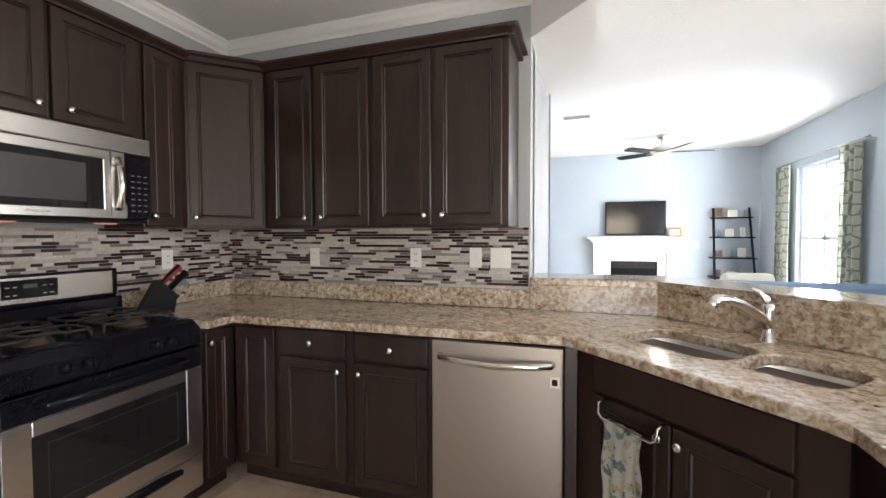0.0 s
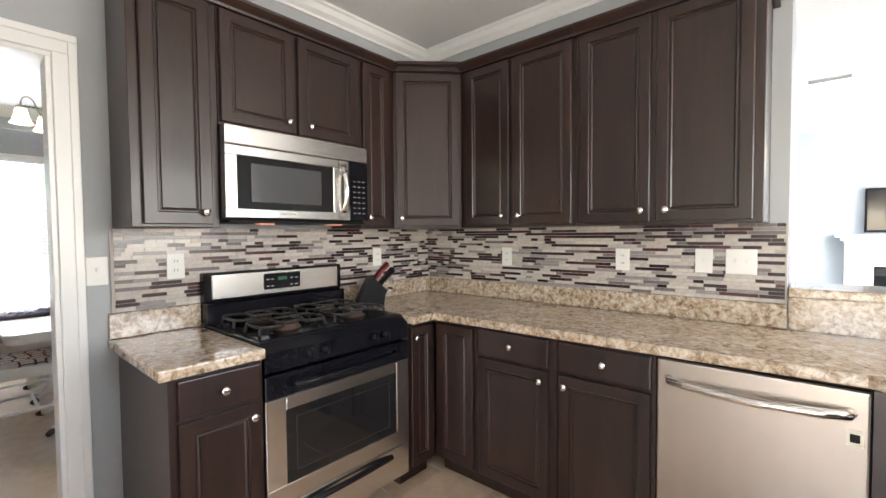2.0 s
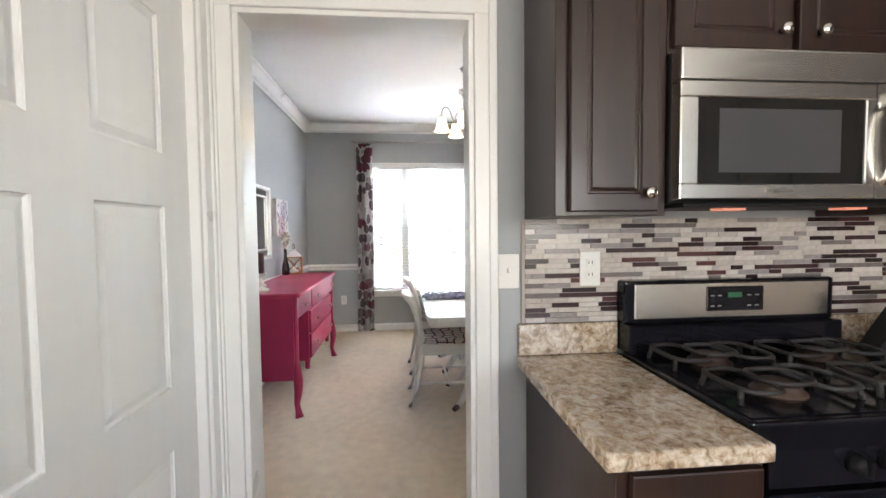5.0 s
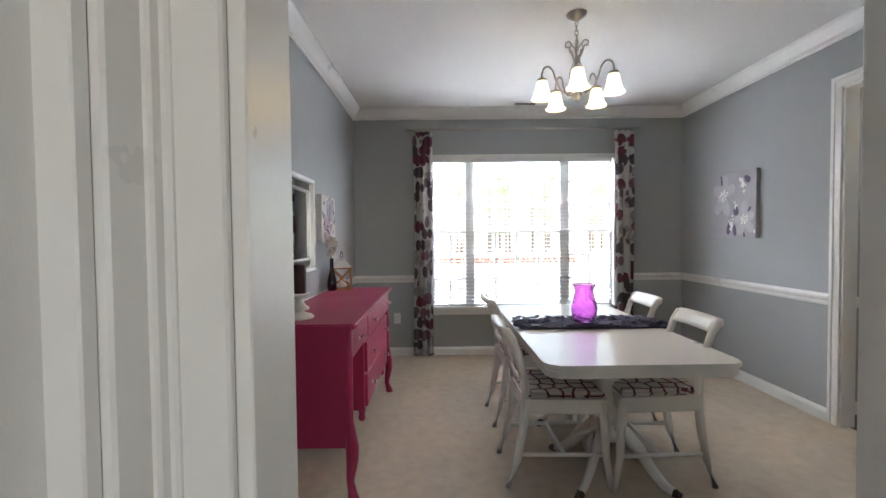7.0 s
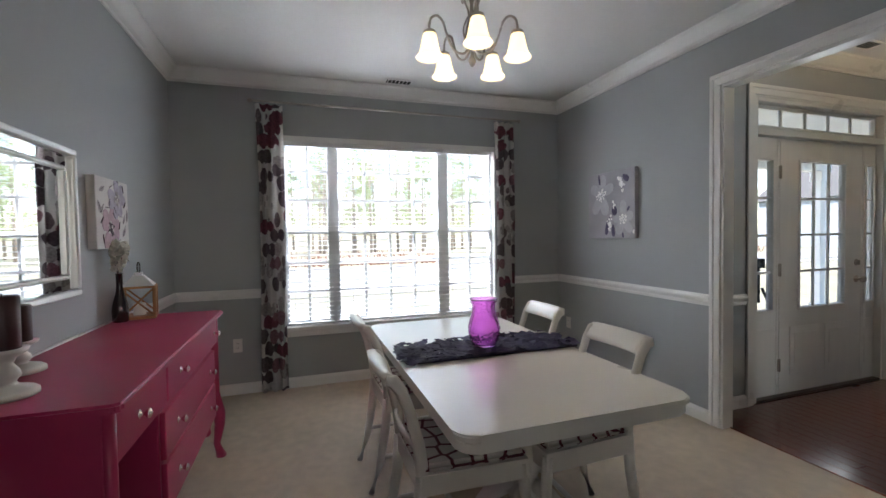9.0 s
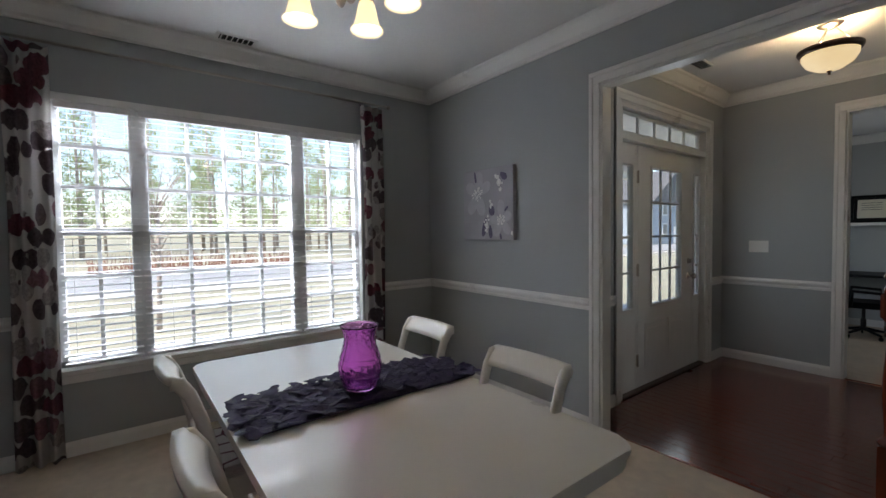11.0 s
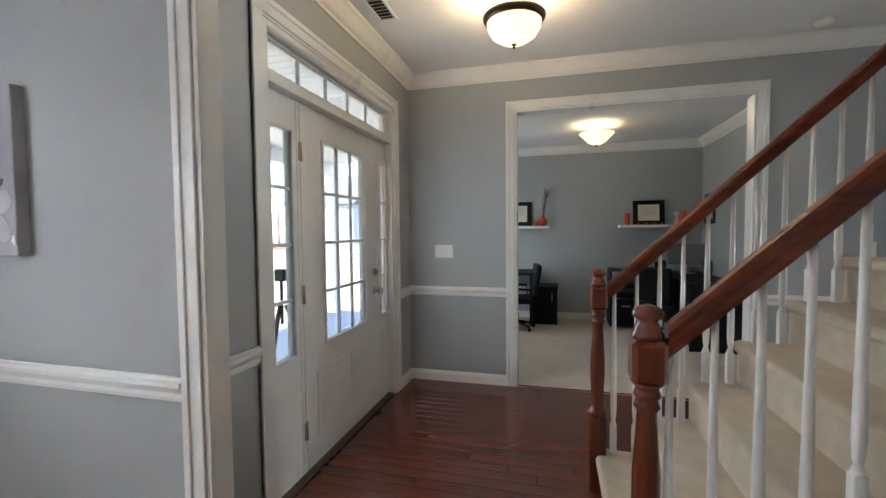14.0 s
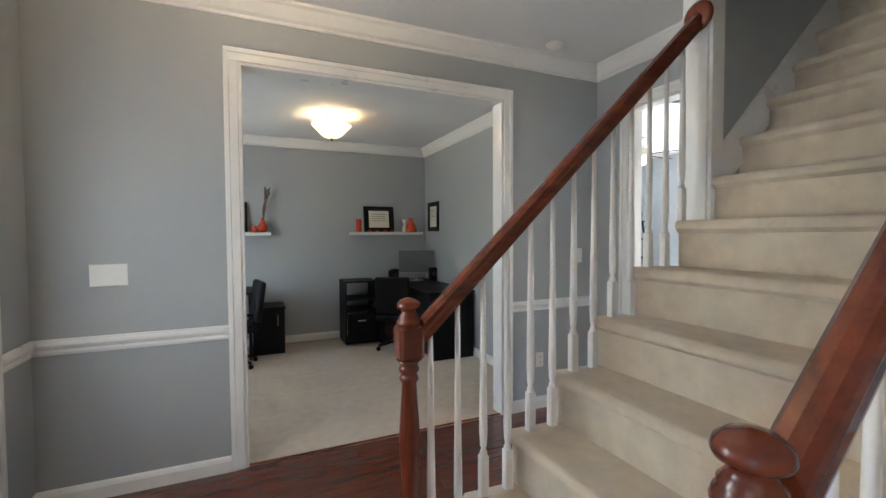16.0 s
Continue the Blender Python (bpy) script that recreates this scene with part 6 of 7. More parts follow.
glazed(tr, "light", 3.935, 5.37, 2.155, 2.295, 5, 1, 0.012)
for z in (0.25, 1.02, 1.80):
    bm = box(B(), DXF + 0.001, 4.19, z - 0.05, DXF + 0.006, 4.225, z + 0.05, 0.001)
    tube(bm, [(DXF + 0.008, 4.207, z - 0.052), (DXF + 0.008, 4.207, z + 0.052)], 0.006, 8)
    part("hinge", bm, NICKEL, ent, "nickel hinge")
bm = lathe(B(), [(0.03, 0), (0.03, 0.005), (0.012, 0.012), (0.011, 0.03), (0.024, 0.042), (0.028, 0.055), (0.022, 0.068), (0.0, 0.072)], m=pose(DXF, 5.165, 0.905, 0, 90), seg=20)
part("doorknob", bm, NICKEL, ent, "dark nickel doorknob")
bm = lathe(B(), [(0.028, 0), (0.028, 0.006), (0.02, 0.012), (0.0, 0.013)], m=pose(DXF, 5.165, 1.05, 0, 90), seg=20)
box(bm, DXF + 0.012, 5.161, 1.03, DXF + 0.03, 5.169, 1.07, 0.002)
part("deadbolt", bm, NICKEL, ent, "dark nickel deadbolt")
boxpart("threshold", (-5.51, OY0, 0.0, -5.40, OY1, 0.014), BRONZE, ent, "dark metal threshold", 0.003)
jamb("door_trim_entry_jamb", "y", -5.51, FRONTX, OY0, OY1, OZ1, 0.012)

# alarm plate, switches
plate(pose(-5.065, OFFY, 1.175), "blank", 3, "wide white blank wall plate")
plate(pose(-1.935, OFFY, 1.20), "switch", label="white single switch beside the office opening")
plate(pose(-2.32, OFFY, 0.385), "outlet")


def bowl_light(x, y, drop, r, rim, label, stem=True, top=H):
    b = thing("ceiling_light", pose(x, y, top), label, "ceiling light", "bowl ceiling lights")
    part("canopy", lathe(B(), [(0.0, -0.035), (0.03, -0.032), (0.06, -0.014), (0.075, 0.0)], (0, 0, 0), 24), NICKEL, b)
    z0 = -drop
    if stem:
        for k in range(3):
            a = math.radians(120 * k + 15)
            part("stay", tube(B(), [(0.03 * math.cos(a), 0.03 * math.sin(a), -0.03), ((r + 0.0) * math.cos(a), (r + 0.0) * math.sin(a), z0 + 0.01)], 0.004, 6), NICKEL, b)
        part("rim", lathe(B(), [(r * 0.96, z0 - 0.012), (r * 1.06, z0 - 0.008), (r * 1.13, z0 + 0.012), (r * 1.13, z0 + 0.026), (r * 1.04, z0 + 0.032), (r * 0.97, z0 + 0.02), (r * 0.96, z0 - 0.012)], (0, 0, 0), 32), BRONZE, b, "dark bronze rim")
    if stem:
        outer = [(r, z0), (r * 0.97, z0 - rim * 0.3), (r * 0.82, z0 - rim * 0.62), (r * 0.5, z0 - rim * 0.9), (0.012, z0 - rim)]
    else:
        outer = [(r * 1.08, z0), (r * 1.0, z0 - rim * 0.13), (r * 0.80, z0 - rim * 0.40), (r * 0.58, z0 - rim * 0.75), (r * 0.36, z0 - rim * 0.94), (0.012, z0 - rim)]
    prof = outer + [(max(q - 0.005, 0.008), z + 0.004) for q, z in outer[::-1]]
    part("bowl", lathe(B(), prof, (0, 0, 0), 32), BOWL_ON, b, "lit alabaster glass bowl")
    part("finial", lathe(B(), [(0.0, z0 - rim - 0.03), (0.01, z0 - rim - 0.024), (0.006, z0 - rim - 0.014), (0.016, z0 - rim - 0.004), (0.0, z0 - rim + 0.002)], (0, 0, 0), 14), BRONZE, b)
    if not stem:
        part("centre_rod", tube(B(), [(0, 0, -0.02), (0, 0, z0 - rim)], 0.006, 8), NICKEL, b)


bowl_light(-4.335, 4.65, 0.187, 0.156, 0.125, "semi-flush foyer light with lit glass bowl")
bulb("foyer_light", -4.335, 4.65, 2.595, 2.9)
bowl_light(-3.62, 7.58, 0.10, 0.185, 0.13, "flared lit glass bowl light on the office ceiling", False, 2.60)
bulb("office_light", -3.62, 7.58, 2.53, 1.3)
sd = thing("smoke_detector", pose(-2.365, 5.60, H), "round white smoke detector on the ceiling", "smoke detector")
part("housing", lathe(B(), [(0.0, -0.045), (0.035, -0.044), (0.05, -0.03), (0.062, -0.012), (0.066, 0.0)], (0, 0, 0), 28), PLASTIC, sd)
part("test_button", lathe(B(), [(0.0, -0.05), (0.012, -0.049), (0.013, -0.044)], (0, 0, 0), 14), PLASTIC, sd)

# stairs
SX, RISE, RUN, NST = -3.90, 0.205, 0.2096, 14
SY0, SY1 = 3.40, 4.43
st = thing("staircase", pose(0, 0, 0), "beige carpeted staircase rising between painted stringers", "staircase")
for n in range(NST):
    x0, z1 = SX + RUN * n, RISE * (n + 1)
    last = n >= 6
    y0, y1 = (SY0 - 0.06, SY1 + 0.06) if not last else (3.362, 4.418)
    bm = B()
    r = 0.028
    pts = [(x0 + 0.03, z1 - RISE), (x0 + 0.03, z1 - 0.055)]
    for k in range(7):
        a = math.radians(200 - 110 * k / 6)
        pts.append((x0 + r + r * math.cos(a) - 0.0, z1 - r + r * math.sin(a)))
    pts += [(x0 + RUN + 0.04, z1), (x0 + RUN + 0.04, z1 - RISE)]
    prism(bm, pts, 0, y1 - y0, Matrix(((1, 0, 0, 0), (0, 0, 1, y0), (0, 1, 0, 0), (0, 0, 0, 1))))
    if not last:
        bmesh.ops.bevel(bm, geom=[e for e in bm.edges if (e.verts[0].co - e.verts[1].co).length < 1.5 and abs(e.verts[0].co.y - e.verts[1].co.y) < 1e-5 and e.verts[0].co.z > z1 - 0.08 and e.verts[1].co.z > z1 - 0.08], offset=0.010, segments=2, affect="EDGES")
    for f in bm.faces:
        f.smooth = False
    part("step", bm, STAIR_CARPET, st)
for y in (SY0 - 0.0, SY1):
    pts = [(SX + 0.04, 0.0)]
    for n in range(6):
        pts += [(SX + 0.04 + RUN * n, RISE * (n + 1) - 0.03), (SX + 0.04 + RUN * (n + 1), RISE * (n + 1) - 0.03)]
    pts += [(SX + 0.04 + RUN * 6, 0.0)]
    part("stringer", prism(B(), pts, y - 0.02, y + 0.02, Matrix(((1, 0, 0, 0), (0, 0, 1, 0), (0, 1, 0, 0), (0, 0, 0, 1)))), TRIM, st, "white painted stringer")
    part("side_wall", box(B(), SX + 0.04 + RUN * 6, y - 0.02, 0.0, -0.76, y + 0.015, 1.0), GREY_WALL, st)
for y, s in ((4.418, -1),):
    bm = B()
    x0, x1 = -2.35, -0.77
    z = lambda x: (x - SX) / RUN * RISE
    pts = [(x0, z(x0) + 0.05), (x1, z(x1) + 0.05), (x1, z(x1) + 0.27), (x0, z(x0) + 0.27)]
    prism(bm, pts, 0.0, 0.016, Matrix(((1, 0, 0, 0), (0, 0, -1, y), (0, 1, 0, 0), (0, 0, 0, 1))))
    part("skirt_board", bm, TRIM, st, "white skirt board")
# white post closing the stair wall
solid("wall_end_trim", box(B(), -2.435, 4.395, 0.0, -2.352, 4.545, H), TRIM, kind="structure")
box_trim = solid("wall_end_trim", box(B(), -2.448, 4.41, 0.0, -2.437, 4.53, H), TRIM, kind="structure")


def balustrade(y, x_end, label, nx=-3.89):
    """Newel at the foot, sloping handrail, two turned balusters a tread."""
    b = thing("balustrade", pose(0, 0, 0), label, "balustrade", "stair balustrades")
    bm = box(B(), nx - 0.043, y - 0.043, 0.0, nx + 0.043, y + 0.043, 0.40, 0.006)
    lathe(bm, [(0.046, 0.40), (0.05, 0.415), (0.036, 0.43), (0.028, 0.45), (0.03, 0.50), (0.037, 0.62), (0.036, 0.70), (0.028, 0.82), (0.025, 0.875), (0.034, 0.888), (0.030, 0.900), (0.027, 0.908), (0.036, 0.920), (0.032, 0.932), (0.030, 0.940), (0.043, 0.957)], (nx, y, 0), 24)
    box(bm, nx - 0.044, y - 0.044, 0.955, nx + 0.044, y + 0.044, 1.074, 0.012)
    lathe(bm, [(0.038, 1.072), (0.041, 1.082), (0.038, 1.092), (0.033, 1.096), (0.034, 1.104), (0.027, 1.112), (0.024, 1.120), (0.027, 1.126), (0.038, 1.131), (0.041, 1.139), (0.038, 1.150), (0.026, 1.160), (0.010, 1.165), (0.0, 1.166)], (nx, y, 0), 24)
    part("newel_post", bm, CHERRY_Z, b, "turned cherry newel post with ball cap")
    z = lambda x: 1.005 + (x + 3.89) * SLOPE
    prof = [(-0.024, -0.034), (0.024, -0.034), (0.027, -0.022), (0.0265, -0.008), (0.031, 0.006), (0.029, 0.020), (0.018, 0.032), (0.0, 0.036), (-0.018, 0.032), (-0.029, 0.020), (-0.031, 0.006), (-0.0265, -0.008), (-0.027, -0.022)]
    bm = B()
    ends = []
    for x in (nx + 0.045, x_end):
        ends.append([bm.verts.new((x, y + dy, z(x) + dz * 1.3)) for dy, dz in prof])
    n = len(prof)
    for k in range(n):
        bm.faces.new((ends[0][k], ends[0][(k + 1) % n], ends[1][(k + 1) % n], ends[1][k]))
    bm.faces.new(ends[0][::-1])
    bm.faces.new(ends[1])
    part("handrail", bm, CHERRY, b, "glossy cherry handrail")
    for k in range(30):
        x = SX + 0.089 + 0.1048 * k
        if x > x_end - 0.06:
            break
        step = int((x - SX) / RUN)
        zb, zt = RISE * (step + 1), z(x) - 0.03
        bm = box(B(), x - 0.0155, y - 0.0155, zb - 0.01, x + 0.0155, y + 0.0155, zb + 0.15, 0.002)
        lathe(bm, [(0.0155, zb + 0.148), (0.013, zb + 0.165), (0.0085, zb + 0.175), (0.0125, zb + 0.188), (0.0155, zb + 0.24), (0.0145, zb + 0.34), (0.011, zb + 0.6), (0.0085, zt)], (x, y, 0), 12)
        part("baluster", bm, TRIM, b, "white turned baluster")
    return b


SLOPE = 0.95
balustrade(4.453, -2.40, "far stair balustrade with cherry handrail and white balusters")
balustrade(3.378, -2.90, "near stair balustrade with cherry handrail and white balusters", -3.866)
ros = lathe(B(), [(0.07, 0.0), (0.07, 0.012), (0.055, 0.02), (0.04, 0.022), (0.0, 0.024)], m=pose(-2.45, 4.453, 2.385, 0, -90), seg=28)
solid("rail_rosette", ros, CHERRY_Z, "round cherry rosette where handrail meets the wall", "rosette")

# ---- office ----
SHY = 8.85


def shelf(x0, x1):
    return solid("wall_shelf", box(B(), x0, SHY - 0.21, 1.375, x1, SHY - 0.002, 1.413, 0.003), TRIM, "white floating wall shelf", "shelf", "office shelves")


shelf(-3.20, -2.215)
shelf(-5.17, -4.18)


def certificate(m, w, h, label="framed certificate with cream mat"):
    f = thing("picture_frame", m, label, "picture frame", "framed certificates")
    part("frame", frame_ring(B(), -w / 2, w / 2, 0, h, 0.035, -0.022, 0, 0.004), BLACK_PLASTIC, f, "black wooden frame")
    boxpart("mat", (-w / 2 + 0.036, -0.012, 0.036, w / 2 - 0.036, -0.004, h - 0.036), BLACK_PLASTIC, f)
    boxpart("paper", (-w / 2 + 0.07, -0.014, 0.06, w / 2 - 0.07, -0.0125, h - 0.06), PAPER, f)
    for k in range(4):
        boxpart("text_line", (-w / 2 + 0.11, -0.0152, h - 0.11 - 0.03 * k, w / 2 - 0.11, -0.0144, h - 0.105 - 0.03 * k), IRON, f)
    return f


certificate(pose(-2.80, SHY - 0.07, 1.414, -8), 0.42, 0.35)
certificate(pose(-4.65, SHY - 0.07, 1.414, -8), 0.42, 0.37)
certificate(pose(-2.102, 8.50, 1.42, 0, 0, -90), 0.36, 0.40, "framed certificate hung on the side wall")


def jar(x, y, z, prof, name, label, mt=ORANGE):
    j = thing(name, pose(x, y, z), label, "vase", "orange shelf ornaments")
    part("pot", lathe(B(), prof, (0, 0, 0), 20), mt, j)
    return j


jar(-3.09, SHY - 0.1, 1.413, [(0.034, 0), (0.036, 0.005), (0.035, 0.165), (0.028, 0.17), (0.0, 0.168)], "candle_jar", "tall orange pillar candle on shelf")
jar(-2.36, SHY - 0.12, 1.413, [(0.075, 0), (0.085, 0.02), (0.06, 0.10), (0.03, 0.15), (0.035, 0.19), (0.0, 0.195)], "orange_vase", "squat orange glazed vase on shelf")
jar(-2.44, SHY - 0.09, 1.413, [(0.03, 0), (0.045, 0.05), (0.015, 0.10), (0.04, 0.17), (0.0, 0.175)], "glass_goblet", "small pale glass goblet on shelf", MARBLE)
for dx in (-0.15, -0.05, 0.06, 0.16):
    jar(-2.80 + dx, SHY - 0.155, 1.413, [(0.02, 0), (0.024, 0.01), (0.02, 0.025), (0.0, 0.026)], "tea_light", "small red tea light on shelf")
rv = jar(-4.27, SHY - 0.1, 1.413, [(0.03, 0), (0.058, 0.03), (0.06, 0.07), (0.03, 0.12), (0.016, 0.16), (0.02, 0.18), (0.0, 0.18)], "red_vase", "red glazed vase holding dry twigs")
rr = random.Random(5)
for k in range(14):
    part("twig", tube(B(), [(0, 0, 0.1), (0.02 + rr.uniform(-0.02, 0.02), rr.uniform(-0.02, 0.02), 0.3), (0.06 + rr.uniform(-0.035, 0.035), rr.uniform(-0.03, 0.03), 0.52 + rr.uniform(-0.06, 0.04))], [0.003, 0.004, 0.005], 5), TWIG, rv)
jar(-4.37, SHY - 0.1, 1.413, [(0.03, 0), (0.04, 0.03), (0.03, 0.06), (0.032, 0.075), (0.0, 0.075)], "red_pot", "small red pot on shelf")

# black corner desk, computer, cabinets, chairs
cabp = thing("file_cabinet", pose(-3.16, 8.53, 0), "black wooden cabinet with open top shelf", "cabinet")
for d in ((-0.2, -0.2, 0.02, -0.18, 0.2, 0.80), (0.18, -0.2, 0.02, 0.2, 0.2, 0.80)):
    boxpart("side", d, BLACK_PLASTIC, cabp)
for z in (0.02, 0.42, 0.56, 0.78):
    boxpart("shelf", (-0.18, -0.2, z, 0.18, 0.2, z + 0.02), BLACK_PLASTIC, cabp)
dd = boxpart("drawer", (-0.178, -0.215, 0.06, 0.178, -0.2, 0.40), BLACK_PLASTIC, cabp, bevel=0.004)
boxpart("handle", (-0.05, -0.222, 0.30, 0.05, -0.216, 0.315), NICKEL, dd)
od = thing("office_desk", pose(-2.55, 8.50, 0), "black office desk along the back wall", "desk")
boxpart("desktop", (-0.40, -0.32, 0.72, 0.43, 0.32, 0.75), BLACK_PLASTIC, od, bevel=0.004)
for lx in (-0.38, 0.39):
    boxpart("side_panel", (lx, -0.3, 0.0, lx + 0.025, 0.3, 0.72), BLACK_PLASTIC, od)
boxpart("modesty_panel", (-0.355, 0.2, 0.2, 0.39, 0.22, 0.72), BLACK_PLASTIC, od)
od2 = thing("office_desk", pose(-2.38, 7.75, 0), "black desk return along the side wall", "desk")
boxpart("desktop", (-0.3, -0.45, 0.72, 0.27, 0.42, 0.75), BLACK_PLASTIC, od2, bevel=0.004)
boxpart("side_panel", (-0.28, -0.44, 0.0, 0.25, -0.415, 0.72), BLACK_PLASTIC, od2)
boxpart("front_panel", (-0.27, -0.41, 0.05, -0.25, 0.40, 0.72), BLACK_PLASTIC, od2)
mon = thing("monitor", pose(-2.36, 8.52, 0.75, 0, 0, -14), "flat computer monitor on the desk", "monitor")
# Screen's grey base stands in for the bright room it reflects.
part("screen", box(B(), -0.24, -0.015, 0.12, 0.24, 0.02, 0.41, 0.004), surf("monitor_reflection_grey", (0.13, 0.14, 0.145), 0.3, var=0.05, bump=0.0), mon)
boxpart("bezel", (-0.245, -0.012, 0.09, 0.245, 0.018, 0.12), NICKEL, mon)
part("stand", lathe(B(), [(0.10, 0), (0.10, 0.01), (0.02, 0.02), (0.02, 0.1), (0.0, 0.1)], (0, 0.01, 0), 20), NICKEL, mon)
for x in (-2.70, -2.10 - 0.06):
    sp = thing("computer_speaker", pose(x, 8.42, 0.75), "small black computer speaker", "speaker", "computer speakers")
    boxpart("cabinet", (-0.045, -0.05, 0, 0.045, 0.05, 0.18), BLACK_PLASTIC, sp, bevel=0.01, seg=2)
    part("cone", lathe(B(), [(0.032, 0), (0.03, 0.004), (0.0, 0.002)], m=pose(0, -0.05, 0.10, 90), seg=18), IRON, sp)
ph = thing("telephone", pose(-2.78, 8.35, 0.75), "black cordless telephone on the desk", "telephone")
boxpart("base", (-0.05, -0.05, 0, 0.05, 0.05, 0.03), BLACK_PLASTIC, ph, bevel=0.006)
part("handset", box(B(), -0.022, -0.015, 0.03, 0.022, 0.015, 0.17, 0.008, 2), BLACK_PLASTIC, ph)


def office_chair(m, label="black swivel office chair"):
    c = thing("office_chair", m, label, "chair", "office chairs")
    part("seat", box(B(), -0.25, -0.24, 0.43, 0.25, 0.24, 0.52, 0.035, 3), BLACK_PLASTIC, c)
    bm = box(B(), -0.23, -0.04, 0.0, 0.23, 0.04, 0.50, 0.035, 3)
    bm.transform(pose(0, -0.25, 0.54, 8))
    part("backrest", bm, BLACK_PLASTIC, c)
    part("column", lathe(B(), [(0.03, 0.10), (0.03, 0.25), (0.02, 0.26), (0.02, 0.43)], (0, 0, 0), 14), IRON, c)
    for s in (-1, 1):
        part("armrest", tube(B(), [(s * 0.27, -0.2, 0.47), (s * 0.29, -0.18, 0.66), (s * 0.29, 0.12, 0.68), (s * 0.27, 0.14, 0.47)], 0.022, 8), BLACK_PLASTIC, c)
    for k in range(5):
        a = math.radians(72 * k)
        leg = part("leg", tube(B(), [(0.02 * math.cos(a), 0.02 * math.sin(a), 0.12), (0.28 * math.cos(a), 0.28 * math.sin(a), 0.07)], [0.025, 0.016], 8), BLACK_PLASTIC, c)
        part("caster", lathe(B(), [(0.0, -0.012), (0.028, -0.012), (0.028, 0.012), (0.0, 0.012)], m=pose(0.28 * math.cos(a), 0.28 * math.sin(a), 0.028, 90, 0, math.degrees(a)), seg=14), BLACK_PLASTIC, leg)
    return c


office_chair(pose(-2.80, 8.0, 0, 0, 0, -30) @ Matrix.Diagonal((0.88, 0.88, 0.86, 1)))
office_chair(pose(-4.60, 8.02, 0, 0, 0, 100) @ Matrix.Diagonal((0.88, 0.88, 0.86, 1)), "black swivel office chair at the second desk")
bc = thing("storage_box", pose(-4.23, 8.55, 0), "black storage cabinet on the office floor", "cabinet")
boxpart("body", (-0.17, -0.2, 0.0, 0.17, 0.2, 0.52), BLACK_PLASTIC, bc, bevel=0.006)
boxpart("handle", (0.09, -0.206, 0.33, 0.10, -0.2005, 0.45), NICKEL, bc)
boxpart("lid", (-0.18, -0.21, 0.52, 0.18, 0.21, 0.545), BLACK_PLASTIC, bc, bevel=0.006)
dl2 = thing("office_desk", pose(-4.85, 8.5, 0), "black second office desk under the shelf", "desk")
boxpart("desktop", (-0.55, -0.32, 0.72, 0.45, 0.32, 0.75), BLACK_PLASTIC, dl2, bevel=0.004)
for lx in (-0.53, 0.41):
    boxpart("side_panel", (lx, -0.3, 0.0, lx + 0.025, 0.3, 0.72), BLACK_PLASTIC, dl2)

# ---- living room ----
LY = 8.85
fp = thing("fireplace", pose(0.455, LY, 0), "white fireplace mantel with marble surround", "fireplace")
bm = box(B(), -0.76, -0.22, 1.245, 0.76, 0.0, 1.285, 0.006, 2)
box(bm, -0.70, -0.17, 1.20, 0.70, 0.0, 1.245, 0.01, 2)
box(bm, -0.67, -0.14, 1.165, 0.67, 0.0, 1.20, 0.006)
part("mantel_shelf", bm, TRIM, fp)
for s in (-1, 1):
    part("pilaster", box(B(), s * 0.66, -0.12, 0.0, s * 0.51, 0.0, 1.165, 0.006), TRIM, fp)
boxpart("frieze", (-0.51, -0.11, 1.02, 0.51, 0.0, 1.165), TRIM, fp, bevel=0.004)
bm = B()
for d in ((-0.51, 0.0, -0.37, 1.02), (0.37, 0.0, 0.51, 1.02), (-0.37, 0.86, 0.37, 1.02)):
    box(bm, d[0], -0.085, d[1], d[2], 0.0, d[3])
part("surround", bm, MARBLE, fp, "cream marble surround")
boxpart("firebox", (-0.37, -0.06, 0.0, 0.37, -0.002, 0.86), BLACK_PLASTIC, fp, "black firebox")
for k in range(4):
    boxpart("louvre", (-0.35, -0.075, 0.74 + 0.026 * k, 0.35, -0.061, 0.755 + 0.026 * k), IRON, fp)
tv = thing("television", pose(0.47, LY - 0.05, 1.295, 0, 0, 0), "flat black television on the wall above mantel", "television")
part("bezel", box(B(), -0.48, -0.035, 0.02, 0.48, 0.045, 0.60, 0.008, 2), BLACK_PLASTIC, tv)
boxpart("screen", (-0.46, -0.0375, 0.045, 0.46, -0.0355, 0.58), SCREEN, tv)
pf = thing("photo_frame", pose(1.08, LY - 0.11, 1.285, -8), "small gilt photo frame on the mantel", "picture frame")
part("frame", frame_ring(B(), -0.10, 0.10, 0, 0.15, 0.025, -0.015, 0, 0.003), LANTERN_WOOD, pf)
boxpart("photo", (-0.075, -0.01, 0.025, 0.075, -0.003, 0.125), PAPER, pf)
plate(pose(1.425, LY, 1.14), "switch", label="white single switch beside the fireplace")
ld = thing("ladder_shelf", pose(1.90, LY - 0.02, 0), "dark leaning ladder shelf with small frames", "shelf")
for s in (-1, 1):
    part("rail", tube(B(), [(s * 0.29, -0.40, 0.0), (s * 0.25, -0.03, 1.75)], 0.018, 6), BLACK_PLASTIC, ld)
for k, z in enumerate((0.35, 0.62, 0.93, 1.26, 1.58)):
    yb = -0.40 + 0.37 * z / 1.75
    w = 0.29 - 0.04 * z / 1.75 + 0.03
    boxpart("tread", (-w, yb - 0.06, z, w, 0.0, z + 0.022), BLACK_PLASTIC, ld)
rr = random.Random(3)
